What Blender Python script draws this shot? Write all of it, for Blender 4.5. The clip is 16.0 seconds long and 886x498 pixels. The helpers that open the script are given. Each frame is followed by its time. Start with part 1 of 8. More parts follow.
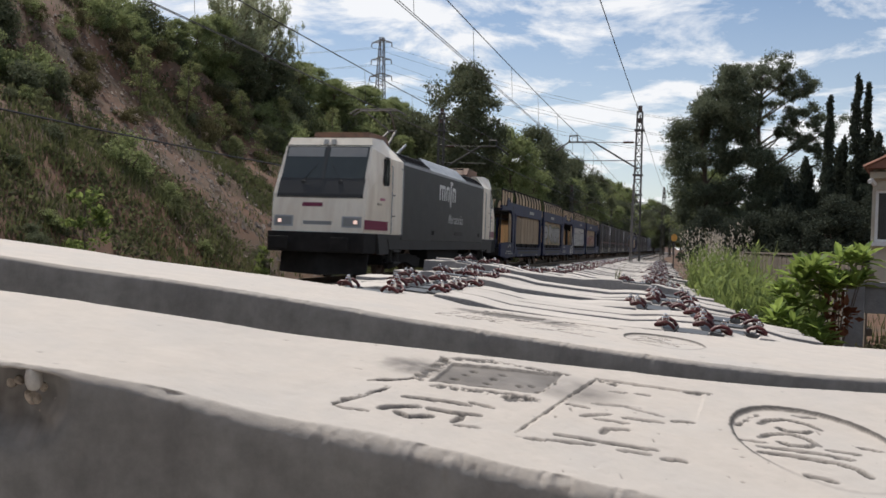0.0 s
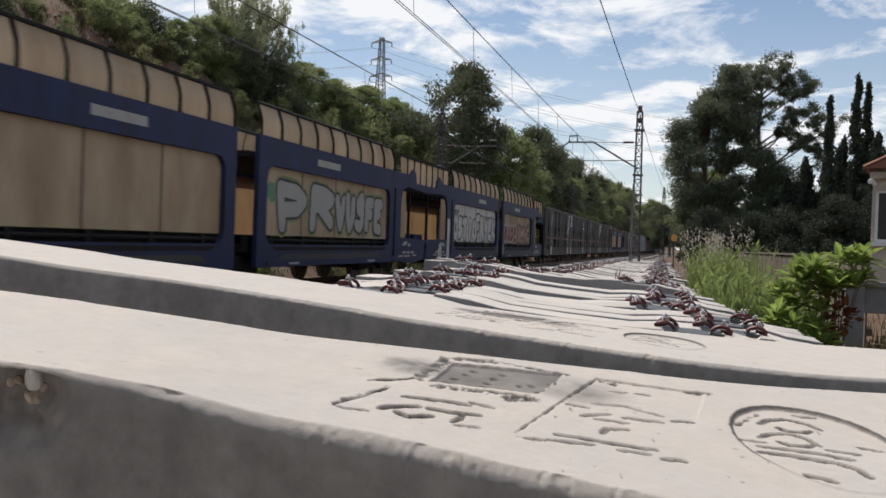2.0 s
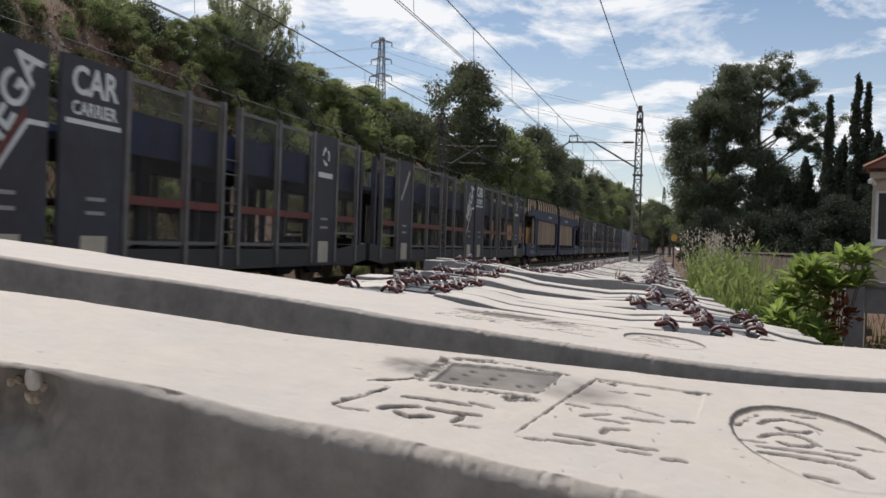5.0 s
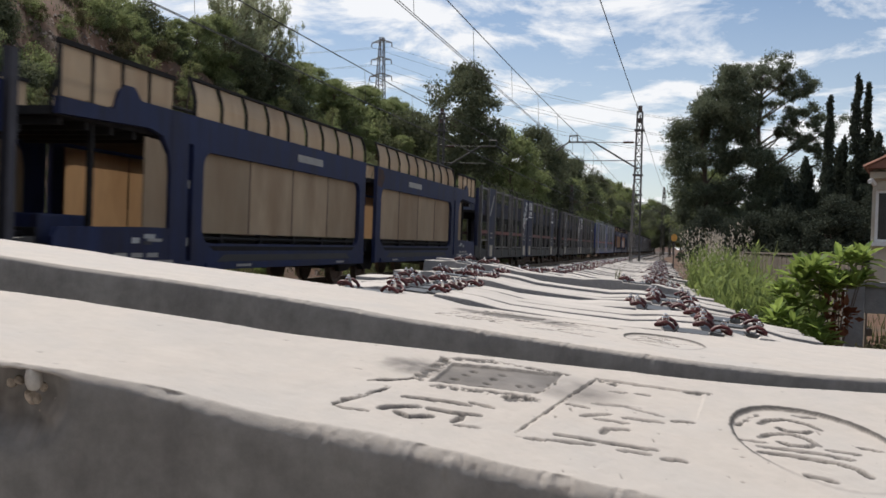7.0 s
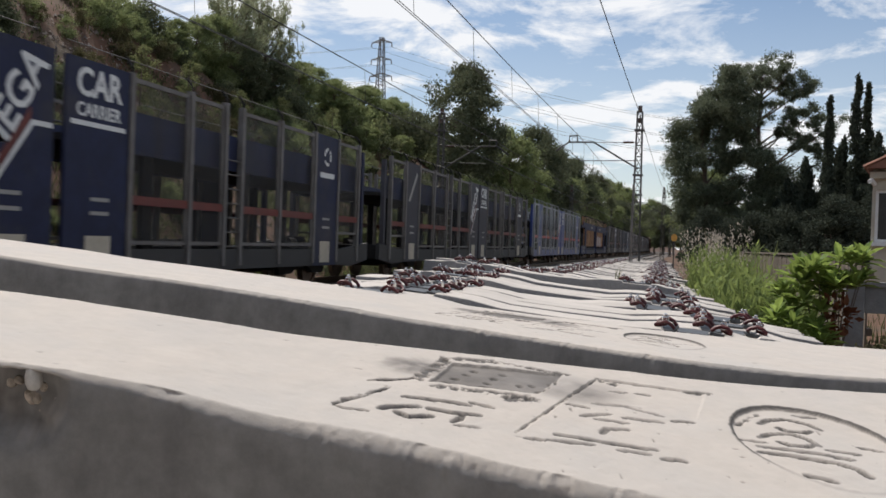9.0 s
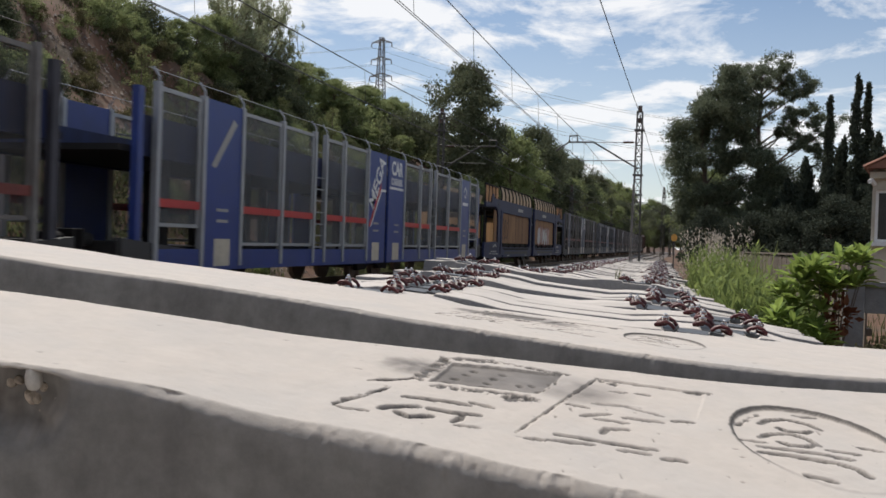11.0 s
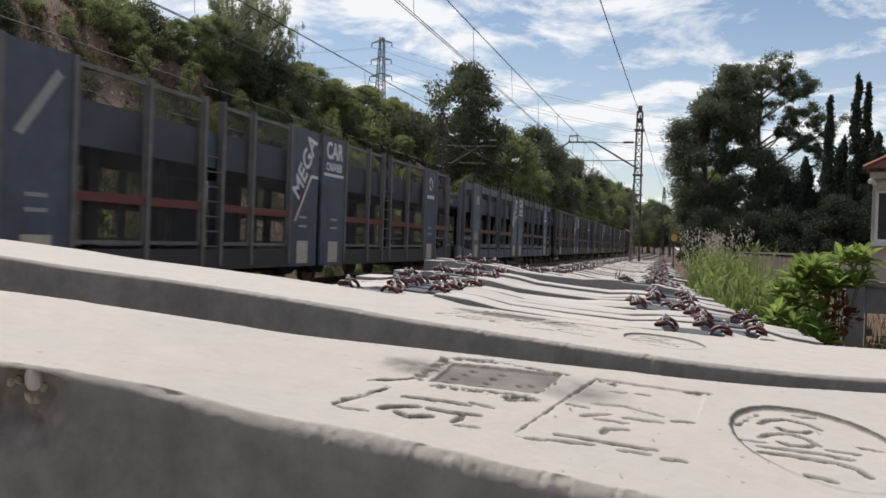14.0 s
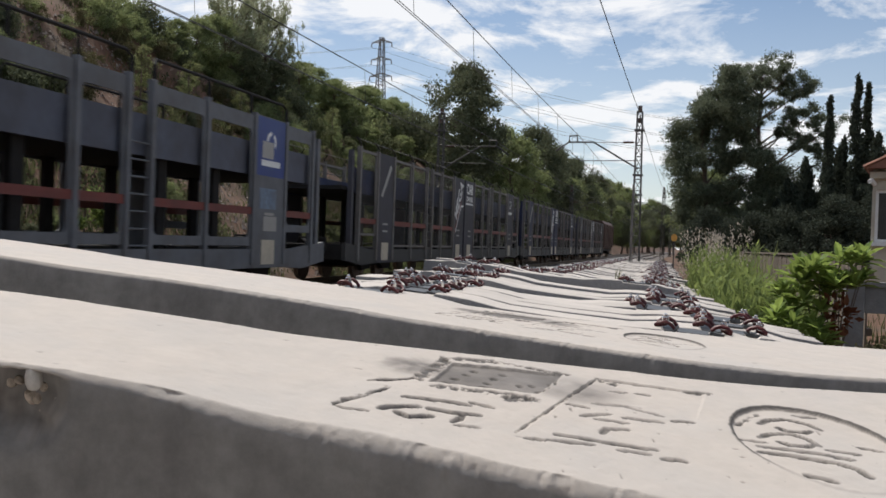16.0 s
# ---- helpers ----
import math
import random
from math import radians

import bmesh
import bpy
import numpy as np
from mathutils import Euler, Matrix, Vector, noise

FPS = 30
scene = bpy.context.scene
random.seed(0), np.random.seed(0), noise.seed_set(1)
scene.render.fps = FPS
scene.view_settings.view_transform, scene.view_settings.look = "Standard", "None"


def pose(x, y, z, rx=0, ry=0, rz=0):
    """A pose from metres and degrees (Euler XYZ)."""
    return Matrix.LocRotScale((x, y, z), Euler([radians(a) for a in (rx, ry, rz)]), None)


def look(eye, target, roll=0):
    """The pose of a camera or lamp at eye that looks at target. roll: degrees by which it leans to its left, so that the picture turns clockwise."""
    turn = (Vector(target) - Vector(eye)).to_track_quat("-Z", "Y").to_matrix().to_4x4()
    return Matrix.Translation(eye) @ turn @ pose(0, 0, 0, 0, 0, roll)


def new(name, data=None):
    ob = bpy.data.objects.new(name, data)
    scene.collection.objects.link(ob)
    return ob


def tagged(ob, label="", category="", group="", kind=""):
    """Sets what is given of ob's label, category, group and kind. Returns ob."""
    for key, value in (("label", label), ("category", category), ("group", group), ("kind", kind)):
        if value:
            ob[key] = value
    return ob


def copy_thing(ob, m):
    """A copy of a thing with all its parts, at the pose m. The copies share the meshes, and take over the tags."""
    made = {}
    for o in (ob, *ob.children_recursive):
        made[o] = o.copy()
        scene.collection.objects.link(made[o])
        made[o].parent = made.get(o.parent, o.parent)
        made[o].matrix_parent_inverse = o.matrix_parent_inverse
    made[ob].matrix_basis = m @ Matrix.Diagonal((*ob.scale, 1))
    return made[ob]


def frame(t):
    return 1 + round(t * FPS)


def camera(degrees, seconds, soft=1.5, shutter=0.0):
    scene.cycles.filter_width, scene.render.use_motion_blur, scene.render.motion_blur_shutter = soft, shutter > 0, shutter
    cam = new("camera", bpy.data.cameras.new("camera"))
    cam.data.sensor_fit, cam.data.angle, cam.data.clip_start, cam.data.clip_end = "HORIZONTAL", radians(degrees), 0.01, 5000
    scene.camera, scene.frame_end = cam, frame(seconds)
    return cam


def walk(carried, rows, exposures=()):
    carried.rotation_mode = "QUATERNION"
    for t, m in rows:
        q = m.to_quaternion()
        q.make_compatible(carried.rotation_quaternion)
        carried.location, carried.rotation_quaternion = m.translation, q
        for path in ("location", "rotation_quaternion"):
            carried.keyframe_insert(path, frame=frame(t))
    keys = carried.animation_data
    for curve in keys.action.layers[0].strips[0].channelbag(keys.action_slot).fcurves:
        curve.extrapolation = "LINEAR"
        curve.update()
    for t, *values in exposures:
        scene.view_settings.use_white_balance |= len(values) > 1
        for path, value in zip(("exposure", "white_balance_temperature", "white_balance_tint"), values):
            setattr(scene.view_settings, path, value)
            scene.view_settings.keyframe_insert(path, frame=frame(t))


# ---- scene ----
EYE = (0.0, 0.0, 1.22)
cam = camera(53, 16.0, soft=1.6, shutter=0.16)
CAM_POSE = look(EYE, (-0.26033, 0.96552, 1.22 - 0.00878), 2.0)
walk(cam, [(0, CAM_POSE), (16, CAM_POSE)], exposures=[(0, 0.0, 6500, 10), (16, 0.0, 6500, 10)])

# ---- world and sun ----
SUN_AZ, SUN_EL = radians(-52), radians(60)     # azimuth from +y, clockwise


def build_world():
    w = bpy.data.worlds.new("sky")
    scene.world = w
    w.use_nodes = True
    nt = w.node_tree
    nt.nodes.clear()
    N, L = nt.nodes.new, nt.links.new
    out, bg = N("ShaderNodeOutputWorld"), N("ShaderNodeBackground")
    sky = N("ShaderNodeTexSky")
    sky.sky_type, sky.sun_disc = "NISHITA", False
    sky.sun_elevation, sky.sun_rotation = SUN_EL, SUN_AZ
    sky.air_density, sky.dust_density, sky.ozone_density = 1.0, 0.4, 2.2
    co, sep = N("ShaderNodeTexCoord"), N("ShaderNodeSeparateXYZ")
    L(co.outputs["Generated"], sep.inputs[0])
    zc = N("ShaderNodeMath"); zc.operation = "MAXIMUM"; zc.inputs[1].default_value = 0.0
    L(sep.outputs[2], zc.inputs[0])
    za = N("ShaderNodeMath"); za.operation = "ADD"; za.inputs[1].default_value = 0.16
    L(zc.outputs[0], za.inputs[0])
    dx, dy = N("ShaderNodeMath"), N("ShaderNodeMath")
    for d, k in ((dx, 0), (dy, 1)):
        d.operation = "DIVIDE"
        L(sep.outputs[k], d.inputs[0]); L(za.outputs[0], d.inputs[1])
    com = N("ShaderNodeCombineXYZ")
    L(dx.outputs[0], com.inputs[0]); L(dy.outputs[0], com.inputs[1])
    mp = N("ShaderNodeMapping")
    mp.inputs["Rotation"].default_value = (0, 0, radians(-20))
    mp.inputs["Scale"].default_value = (1.0, 1.05, 1)
    mp.inputs["Location"].default_value = (3.1, 1.7, 0)
    L(com.outputs[0], mp.inputs[0])
    n1 = N("ShaderNodeTexNoise")
    n1.inputs["Scale"].default_value, n1.inputs["Detail"].default_value = 2.3, 10
    n1.inputs["Roughness"].default_value, n1.inputs["Distortion"].default_value = 0.62, 0.35
    L(mp.outputs[0], n1.inputs["Vector"])
    ramp = N("ShaderNodeValToRGB")
    ramp.color_ramp.elements[0].position, ramp.color_ramp.elements[1].position = 0.475, 0.605
    L(n1.outputs[0], ramp.inputs[0])
    # haze makes the cloud sheet thicker towards the horizon
    hz = N("ShaderNodeMapRange")
    hz.inputs["From Min"].default_value, hz.inputs["From Max"].default_value = 0.0, 0.3
    hz.inputs["To Min"].default_value, hz.inputs["To Max"].default_value = 0.45, 0.0
    L(sep.outputs[2], hz.inputs[0])
    mx = N("ShaderNodeMath"); mx.operation = "ADD"; mx.use_clamp = True
    L(ramp.outputs[0], mx.inputs[0]); L(hz.outputs[0], mx.inputs[1])
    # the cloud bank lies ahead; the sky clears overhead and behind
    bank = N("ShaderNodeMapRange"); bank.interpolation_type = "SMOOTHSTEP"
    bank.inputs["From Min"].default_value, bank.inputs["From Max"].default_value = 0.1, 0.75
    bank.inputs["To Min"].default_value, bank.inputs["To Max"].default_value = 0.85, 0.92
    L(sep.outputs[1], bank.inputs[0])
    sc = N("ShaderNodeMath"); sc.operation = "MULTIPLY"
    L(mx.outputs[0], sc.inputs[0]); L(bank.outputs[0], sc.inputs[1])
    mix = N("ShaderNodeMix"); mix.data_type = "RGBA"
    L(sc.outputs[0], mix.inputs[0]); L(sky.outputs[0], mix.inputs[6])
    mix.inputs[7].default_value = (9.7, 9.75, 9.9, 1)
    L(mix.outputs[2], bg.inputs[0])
    bg.inputs[1].default_value = 0.10
    L(bg.outputs[0], out.inputs[0])


build_world()
sun_data = bpy.data.lights.new("sun", "SUN")
sun_data.energy, sun_data.angle, sun_data.color = 4.3, radians(0.6), (1.0, 0.95, 0.88)
sun = new("sun", sun_data)
sun.matrix_world = look((0, 0, 60), (-math.sin(SUN_AZ) * math.cos(SUN_EL), -math.cos(SUN_AZ) * math.cos(SUN_EL), 60 - math.sin(SUN_EL)))


# ---- materials ----
def mat(name, color, rough=0.6, metal=0.0, var=0.25, scale=6.0, bump=0.0, bscale=40.0, dark=None, dscale=1.5,
        damount=0.0, island=0.0, objrand=0.0, spec=0.5, stretch=None):
    """A procedural surface: base colour with fine grain, large stains, optional bump and piece-to-piece change."""
    m = bpy.data.materials.new(name)
    m.use_nodes = True
    nt = m.node_tree
    b = nt.nodes["Principled BSDF"]
    N, L = nt.nodes.new, nt.links.new
    b.inputs["Roughness"].default_value, b.inputs["Metallic"].default_value = rough, metal
    b.inputs["Specular IOR Level"].default_value = spec
    co = N("ShaderNodeTexCoord")
    vec = co.outputs["Object"]
    if stretch:
        mp = N("ShaderNodeMapping"); mp.inputs["Scale"].default_value = stretch
        L(vec, mp.inputs[0]); vec = mp.outputs[0]
    n1 = N("ShaderNodeTexNoise")
    n1.inputs["Scale"].default_value, n1.inputs["Detail"].default_value, n1.inputs["Roughness"].default_value = scale, 8, 0.65
    L(vec, n1.inputs["Vector"])
    mr = N("ShaderNodeMapRange")
    mr.inputs["From Min"].default_value, mr.inputs["From Max"].default_value = 0.3, 0.7
    mr.inputs["To Min"].default_value, mr.inputs["To Max"].default_value = 1 - var, 1 + var
    L(n1.outputs[0], mr.inputs[0])
    hsv = N("ShaderNodeHueSaturation")
    hsv.inputs["Color"].default_value = (*color, 1)
    last = mr.outputs[0]
    for amount, sock in ((island, "i"), (objrand, "o")):
        if amount:
            src = N("ShaderNodeNewGeometry").outputs["Random Per Island"] if sock == "i" else N("ShaderNodeObjectInfo").outputs["Random"]
            r = N("ShaderNodeMapRange")
            r.inputs["To Min"].default_value, r.inputs["To Max"].default_value = 1 - amount, 1 + amount
            L(src, r.inputs[0])
            mu = N("ShaderNodeMath"); mu.operation = "MULTIPLY"
            L(last, mu.inputs[0]); L(r.outputs[0], mu.inputs[1])
            last = mu.outputs[0]
    L(last, hsv.inputs["Value"])
    col = hsv.outputs[0]
    if dark:
        n2 = N("ShaderNodeTexNoise")
        n2.inputs["Scale"].default_value, n2.inputs["Detail"].default_value, n2.inputs["Roughness"].default_value = dscale, 6, 0.6
        L(vec, n2.inputs["Vector"])
        r2 = N("ShaderNodeMapRange")
        r2.inputs["From Min"].default_value, r2.inputs["From Max"].default_value = 0.45, 0.72
        r2.inputs["To Max"].default_value = damount
        L(n2.outputs[0], r2.inputs[0])
        mx = N("ShaderNodeMix"); mx.data_type = "RGBA"
        L(r2.outputs[0], mx.inputs[0]); L(col, mx.inputs[6])
        mx.inputs[7].default_value = (*dark, 1)
        col = mx.outputs[2]
    L(col, b.inputs["Base Color"])
    rr = N("ShaderNodeMapRange")
    rr.inputs["To Min"].default_value, rr.inputs["To Max"].default_value = max(0.03, rough - 0.12), min(1, rough + 0.12)
    L(n1.outputs[0], rr.inputs[0]); L(rr.outputs[0], b.inputs["Roughness"])
    if bump:
        n3 = N("ShaderNodeTexNoise")
        n3.inputs["Scale"].default_value, n3.inputs["Detail"].default_value = bscale, 6
        L(vec, n3.inputs["Vector"])
        bp = N("ShaderNodeBump")
        bp.inputs["Strength"].default_value, bp.inputs["Distance"].default_value = bump, 0.02
        L(n3.outputs[0], bp.inputs["Height"]); L(bp.outputs[0], b.inputs["Normal"])
    return m


def leaf_mat(name, color, tip=None, trans=0.52, island=0.30, gloss=0.18):
    m = bpy.data.materials.new(name)
    m.use_nodes = True
    nt = m.node_tree
    b = nt.nodes["Principled BSDF"]
    N, L = nt.nodes.new, nt.links.new
    geo, co = N("ShaderNodeNewGeometry"), N("ShaderNodeTexCoord")
    ns = N("ShaderNodeTexNoise"); ns.inputs["Scale"].default_value = 0.9
    L(co.outputs["Object"], ns.inputs["Vector"])
    mx = N("ShaderNodeMix"); mx.data_type = "RGBA"
    mx.inputs[6].default_value = (*color, 1)
    mx.inputs[7].default_value = (*(tip or [c * 1.5 for c in color]), 1)
    L(ns.outputs[0], mx.inputs[0])
    hsv = N("ShaderNodeHueSaturation")
    r = N("ShaderNodeMapRange")
    r.inputs["To Min"].default_value, r.inputs["To Max"].default_value = 1 - island, 1 + island
    L(geo.outputs["Random Per Island"], r.inputs[0]); L(r.outputs[0], hsv.inputs["Value"])
    L(mx.outputs[2], hsv.inputs["Color"])
    L(hsv.outputs[0], b.inputs["Base Color"])
    b.inputs["Roughness"].default_value, b.inputs["Specular IOR Level"].default_value = 1 - gloss, 0.22
    tr = N("ShaderNodeBsdfTranslucent")
    h2 = N("ShaderNodeHueSaturation"); h2.inputs["Value"].default_value = 1.35; h2.inputs["Hue"].default_value = 0.485
    L(hsv.outputs[0], h2.inputs["Color"]); L(h2.outputs[0], tr.inputs[0])
    ms = N("ShaderNodeMixShader"); ms.inputs[0].default_value = trans
    L(b.outputs[0], ms.inputs[1]); L(tr.outputs[0], ms.inputs[2])
    L(ms.outputs[0], nt.nodes["Material Output"].inputs[0])
    return m


def glow_mat(name, color, strength):
    m = bpy.data.materials.new(name)
    m.use_nodes = True
    b = m.node_tree.nodes["Principled BSDF"]
    b.inputs["Emission Color"].default_value, b.inputs["Emission Strength"].default_value = (*color, 1), strength
    return m


def screen_mat(name, color, cover):
    """Perforated sheet: an even share of the light passes through the holes."""
    m = bpy.data.materials.new(name)
    m.use_nodes = True
    nt = m.node_tree
    b = nt.nodes["Principled BSDF"]
    b.inputs["Base Color"].default_value, b.inputs["Roughness"].default_value, b.inputs["Metallic"].default_value = (*color, 1), 0.55, 0.3
    tr, ms = nt.nodes.new("ShaderNodeBsdfTransparent"), nt.nodes.new("ShaderNodeMixShader")
    ns, co, mr = nt.nodes.new("ShaderNodeTexNoise"), nt.nodes.new("ShaderNodeTexCoord"), nt.nodes.new("ShaderNodeMapRange")
    ns.inputs["Scale"].default_value = 0.8
    mr.inputs["To Min"].default_value, mr.inputs["To Max"].default_value = cover - 0.15, cover + 0.15
    nt.links.new(co.outputs["Object"], ns.inputs["Vector"]); nt.links.new(ns.outputs[0], mr.inputs[0])
    nt.links.new(mr.outputs[0], ms.inputs[0])
    nt.links.new(tr.outputs[0], ms.inputs[1]); nt.links.new(b.outputs[0], ms.inputs[2])
    nt.links.new(ms.outputs[0], nt.nodes["Material Output"].inputs[0])
    return m


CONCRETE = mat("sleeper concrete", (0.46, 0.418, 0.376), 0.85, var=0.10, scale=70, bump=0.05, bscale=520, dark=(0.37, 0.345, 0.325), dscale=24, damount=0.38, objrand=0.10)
# sleeper sides and ends: grey, darkened so that the colour holds their shade
SHADED_SIDE = mat("grey side concrete with shade in its colour", (0.228, 0.222, 0.218), 0.85, var=0.28, scale=75, bump=0.10, bscale=260, dark=(0.175, 0.172, 0.170), dscale=48, damount=0.85, objrand=0.10)
CONCRETE_OLD = mat("weathered concrete", (0.19, 0.185, 0.175), 0.9, var=0.25, scale=5, bump=0.4, bscale=30, dark=(0.13, 0.125, 0.12), dscale=2, damount=0.7)
PEBBLE = mat("exposed aggregate", (0.32, 0.27, 0.22), 0.8, var=0.5, scale=60, bump=0.6, bscale=120, island=0.5)
CLIP = mat("red-brown spring steel", (0.075, 0.015, 0.016), 0.5, 0.0, var=0.35, scale=30, objrand=0.35, spec=0.4)
CLIP_DARK = mat("dark rail pad", (0.062, 0.066, 0.070), 0.5, var=0.3, scale=30)
BOLT = mat("bright zinc bolt", (0.62, 0.60, 0.58), 0.26, 1.0, var=0.25, scale=40)
RAIL = mat("rusty rail", (0.13, 0.085, 0.06), 0.55, 0.4, var=0.3, scale=10)
RAILTOP = mat("polished rail head", (0.42, 0.40, 0.38), 0.3, 1.0, var=0.1, scale=5)
BALLAST = mat("ballast stone", (0.115, 0.097, 0.083), 0.9, var=0.45, scale=14, bump=0.9, bscale=18, island=0.4)
SOIL = mat("slope soil", (0.112, 0.055, 0.030), 0.95, var=0.35, scale=2.5, bump=0.6, bscale=14, dark=(0.058, 0.048, 0.026), dscale=0.3, damount=0.95)
STONE = mat("pale scree stone", (0.25, 0.205, 0.17), 0.9, var=0.3, scale=4, island=0.5)
WHITE = mat("worn cream-white paint", (0.87, 0.785, 0.655), 0.4, var=0.05, scale=3, dark=(0.52, 0.38, 0.26), dscale=1.7, damount=0.45, stretch=(1.4, 1.4, 0.3))
ROOFDIRT = mat("rust-stained roof paint", (0.135, 0.080, 0.055), 0.7, var=0.3, scale=4, dark=(0.20, 0.10, 0.06), dscale=2, damount=0.8)
GREY = mat("dark grey loco paint", (0.046, 0.046, 0.046), 0.5, var=0.14, scale=2, dark=(0.062, 0.056, 0.050), dscale=0.9, damount=0.5, spec=0.3)
LGREY = mat("light grey roof panel", (0.36, 0.37, 0.38), 0.45, var=0.1, scale=2, dark=(0.22, 0.21, 0.2), dscale=1.5, damount=0.5)
SKIRT = mat("dusty grey underframe paint", (0.042, 0.040, 0.038), 0.65, var=0.2, scale=3, dark=(0.035, 0.03, 0.027), dscale=1.5, damount=0.7)
PURPLE = mat("purple stripe", (0.20, 0.022, 0.060), 0.4, var=0.1, scale=3)
ROSE = mat("faded pink lettering", (0.45, 0.16, 0.22), 0.5, var=0.1, scale=6)
BLACK = mat("sooty black underframe", (0.021, 0.019, 0.018), 0.8, var=0.4, scale=4, spec=0.2)
WSCREEN = mat("grey windscreen glass", (0.062, 0.070, 0.066), 0.16, var=0.1, scale=1, spec=0.4)
GLASS = mat("dark tinted glass", (0.012, 0.014, 0.016), 0.06, var=0.05, scale=2, spec=0.7)
BLIND = mat("grey sun blind", (0.24, 0.24, 0.235), 0.6, var=0.08, scale=3)
BLUE = mat("faded navy paint", (0.021, 0.029, 0.078), 0.55, var=0.3, scale=3.5, dark=(0.026, 0.022, 0.028), dscale=1.4, damount=0.75, stretch=(1, 1, 0.28), spec=0.22)
BLUE_BRIGHT = mat("fresh blue paint", (0.020, 0.042, 0.190), 0.4, var=0.12, scale=2.5, dark=(0.03, 0.045, 0.13), dscale=0.9, damount=0.5)
BLUE_GREY = mat("chalky blue-grey paint", (0.100, 0.108, 0.138), 0.65, var=0.22, scale=2, dark=(0.066, 0.062, 0.066), dscale=1.1, damount=0.7, spec=0.3)
PLATE_NAVY = mat("worn navy plate paint", (0.020, 0.024, 0.056), 0.6, var=0.3, scale=3, dark=(0.058, 0.054, 0.062), dscale=0.9, damount=0.85, spec=0.25)
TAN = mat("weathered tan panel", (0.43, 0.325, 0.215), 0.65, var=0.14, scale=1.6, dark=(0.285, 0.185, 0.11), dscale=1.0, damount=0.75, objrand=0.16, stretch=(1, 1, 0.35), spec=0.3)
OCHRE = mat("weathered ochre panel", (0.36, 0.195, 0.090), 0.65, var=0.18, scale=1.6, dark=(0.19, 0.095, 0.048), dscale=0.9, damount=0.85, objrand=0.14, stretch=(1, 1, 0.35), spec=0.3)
# lit copy of the infill panels, base colour raised for sun shining through
SUNLIT_SHEET = mat("amber sheet with sunlight in its colour", (0.62, 0.385, 0.205), 0.6, var=0.14, scale=1.6, dark=(0.42, 0.24, 0.115), dscale=1.2, damount=0.7, objrand=0.15, stretch=(1, 1, 0.35))
for thin in (TAN, OCHRE, SUNLIT_SHEET):
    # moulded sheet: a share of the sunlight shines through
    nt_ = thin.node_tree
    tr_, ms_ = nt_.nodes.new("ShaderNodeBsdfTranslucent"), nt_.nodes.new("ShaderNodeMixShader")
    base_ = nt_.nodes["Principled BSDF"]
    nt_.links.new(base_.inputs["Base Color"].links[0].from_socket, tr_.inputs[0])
    ms_.inputs[0].default_value = 0.36 if thin is SUNLIT_SHEET else 0.17
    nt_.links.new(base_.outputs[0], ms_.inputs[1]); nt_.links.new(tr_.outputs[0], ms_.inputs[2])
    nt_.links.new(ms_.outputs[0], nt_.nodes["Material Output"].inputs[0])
PALE_BLUE = mat("pale blue worn paint", (0.15, 0.20, 0.27), 0.65, var=0.35, scale=5, dark=(0.12, 0.12, 0.13), dscale=3, damount=0.9)
CHALK = mat("chalky pale blue paint", (0.128, 0.132, 0.142), 0.65, var=0.22, scale=2, dark=(0.085, 0.078, 0.072), dscale=1.4, damount=0.7)
GRIME = mat("sooty grey-violet paint", (0.062, 0.060, 0.070), 0.65, var=0.22, scale=2, dark=(0.050, 0.042, 0.038), dscale=1.1, damount=0.7, spec=0.25)
GALV = mat("galvanised steel", (0.34, 0.345, 0.35), 0.5, 0.5, var=0.12, scale=5)
GALV_DULL = mat("dulled galvanised steel", (0.175, 0.162, 0.150), 0.65, 0.25, var=0.25, scale=4, dark=(0.10, 0.085, 0.072), dscale=2.2, damount=0.7)
REDBAR = mat("faded red rail", (0.14, 0.028, 0.020), 0.55, var=0.25, scale=3)
REDBAR_BRIGHT = mat("bright red rail", (0.42, 0.030, 0.028), 0.45, var=0.1, scale=3)
WPAINT = mat("white lettering paint", (0.70, 0.70, 0.68), 0.5, var=0.12, scale=4)
LETTER = mat("faded lettering paint", (0.40, 0.40, 0.39), 0.6, var=0.2, scale=4)
PALETAG = mat("pale buff plate", (0.50, 0.44, 0.34), 0.6, var=0.15, scale=5)
SPRAY_W = mat("white spray paint", (0.52, 0.50, 0.47), 0.6, var=0.16, scale=2, dark=(0.36, 0.345, 0.32), dscale=2.2, damount=0.7)
SPRAY_K = mat("black spray paint", (0.02, 0.02, 0.02), 0.55, var=0.2, scale=3)
SPRAY_R = mat("red spray paint", (0.25, 0.032, 0.028), 0.6, var=0.35, scale=3, dark=(0.12, 0.015, 0.015), dscale=4, damount=0.8)
SPRAY_O = mat("orange spray paint", (0.42, 0.15, 0.08), 0.6, var=0.3, scale=3, dark=(0.45, 0.30, 0.24), dscale=3, damount=0.9)
SPRAY_P = mat("pale pink spray paint", (0.44, 0.30, 0.26), 0.6, var=0.3, scale=3, dark=(0.40, 0.14, 0.08), dscale=3, damount=0.8)
SPRAY_MG = mat("moss green spray haze", (0.22, 0.24, 0.11), 0.7, var=0.35, scale=3, dark=(0.36, 0.28, 0.17), dscale=3, damount=0.9)
SPRAY_G = mat("green spray paint", (0.08, 0.21, 0.12), 0.5, var=0.2, scale=3)
RUST = mat("brown surface rust", (0.070, 0.036, 0.026), 0.8, var=0.35, scale=5, dark=(0.030, 0.022, 0.028), dscale=3, damount=0.8)
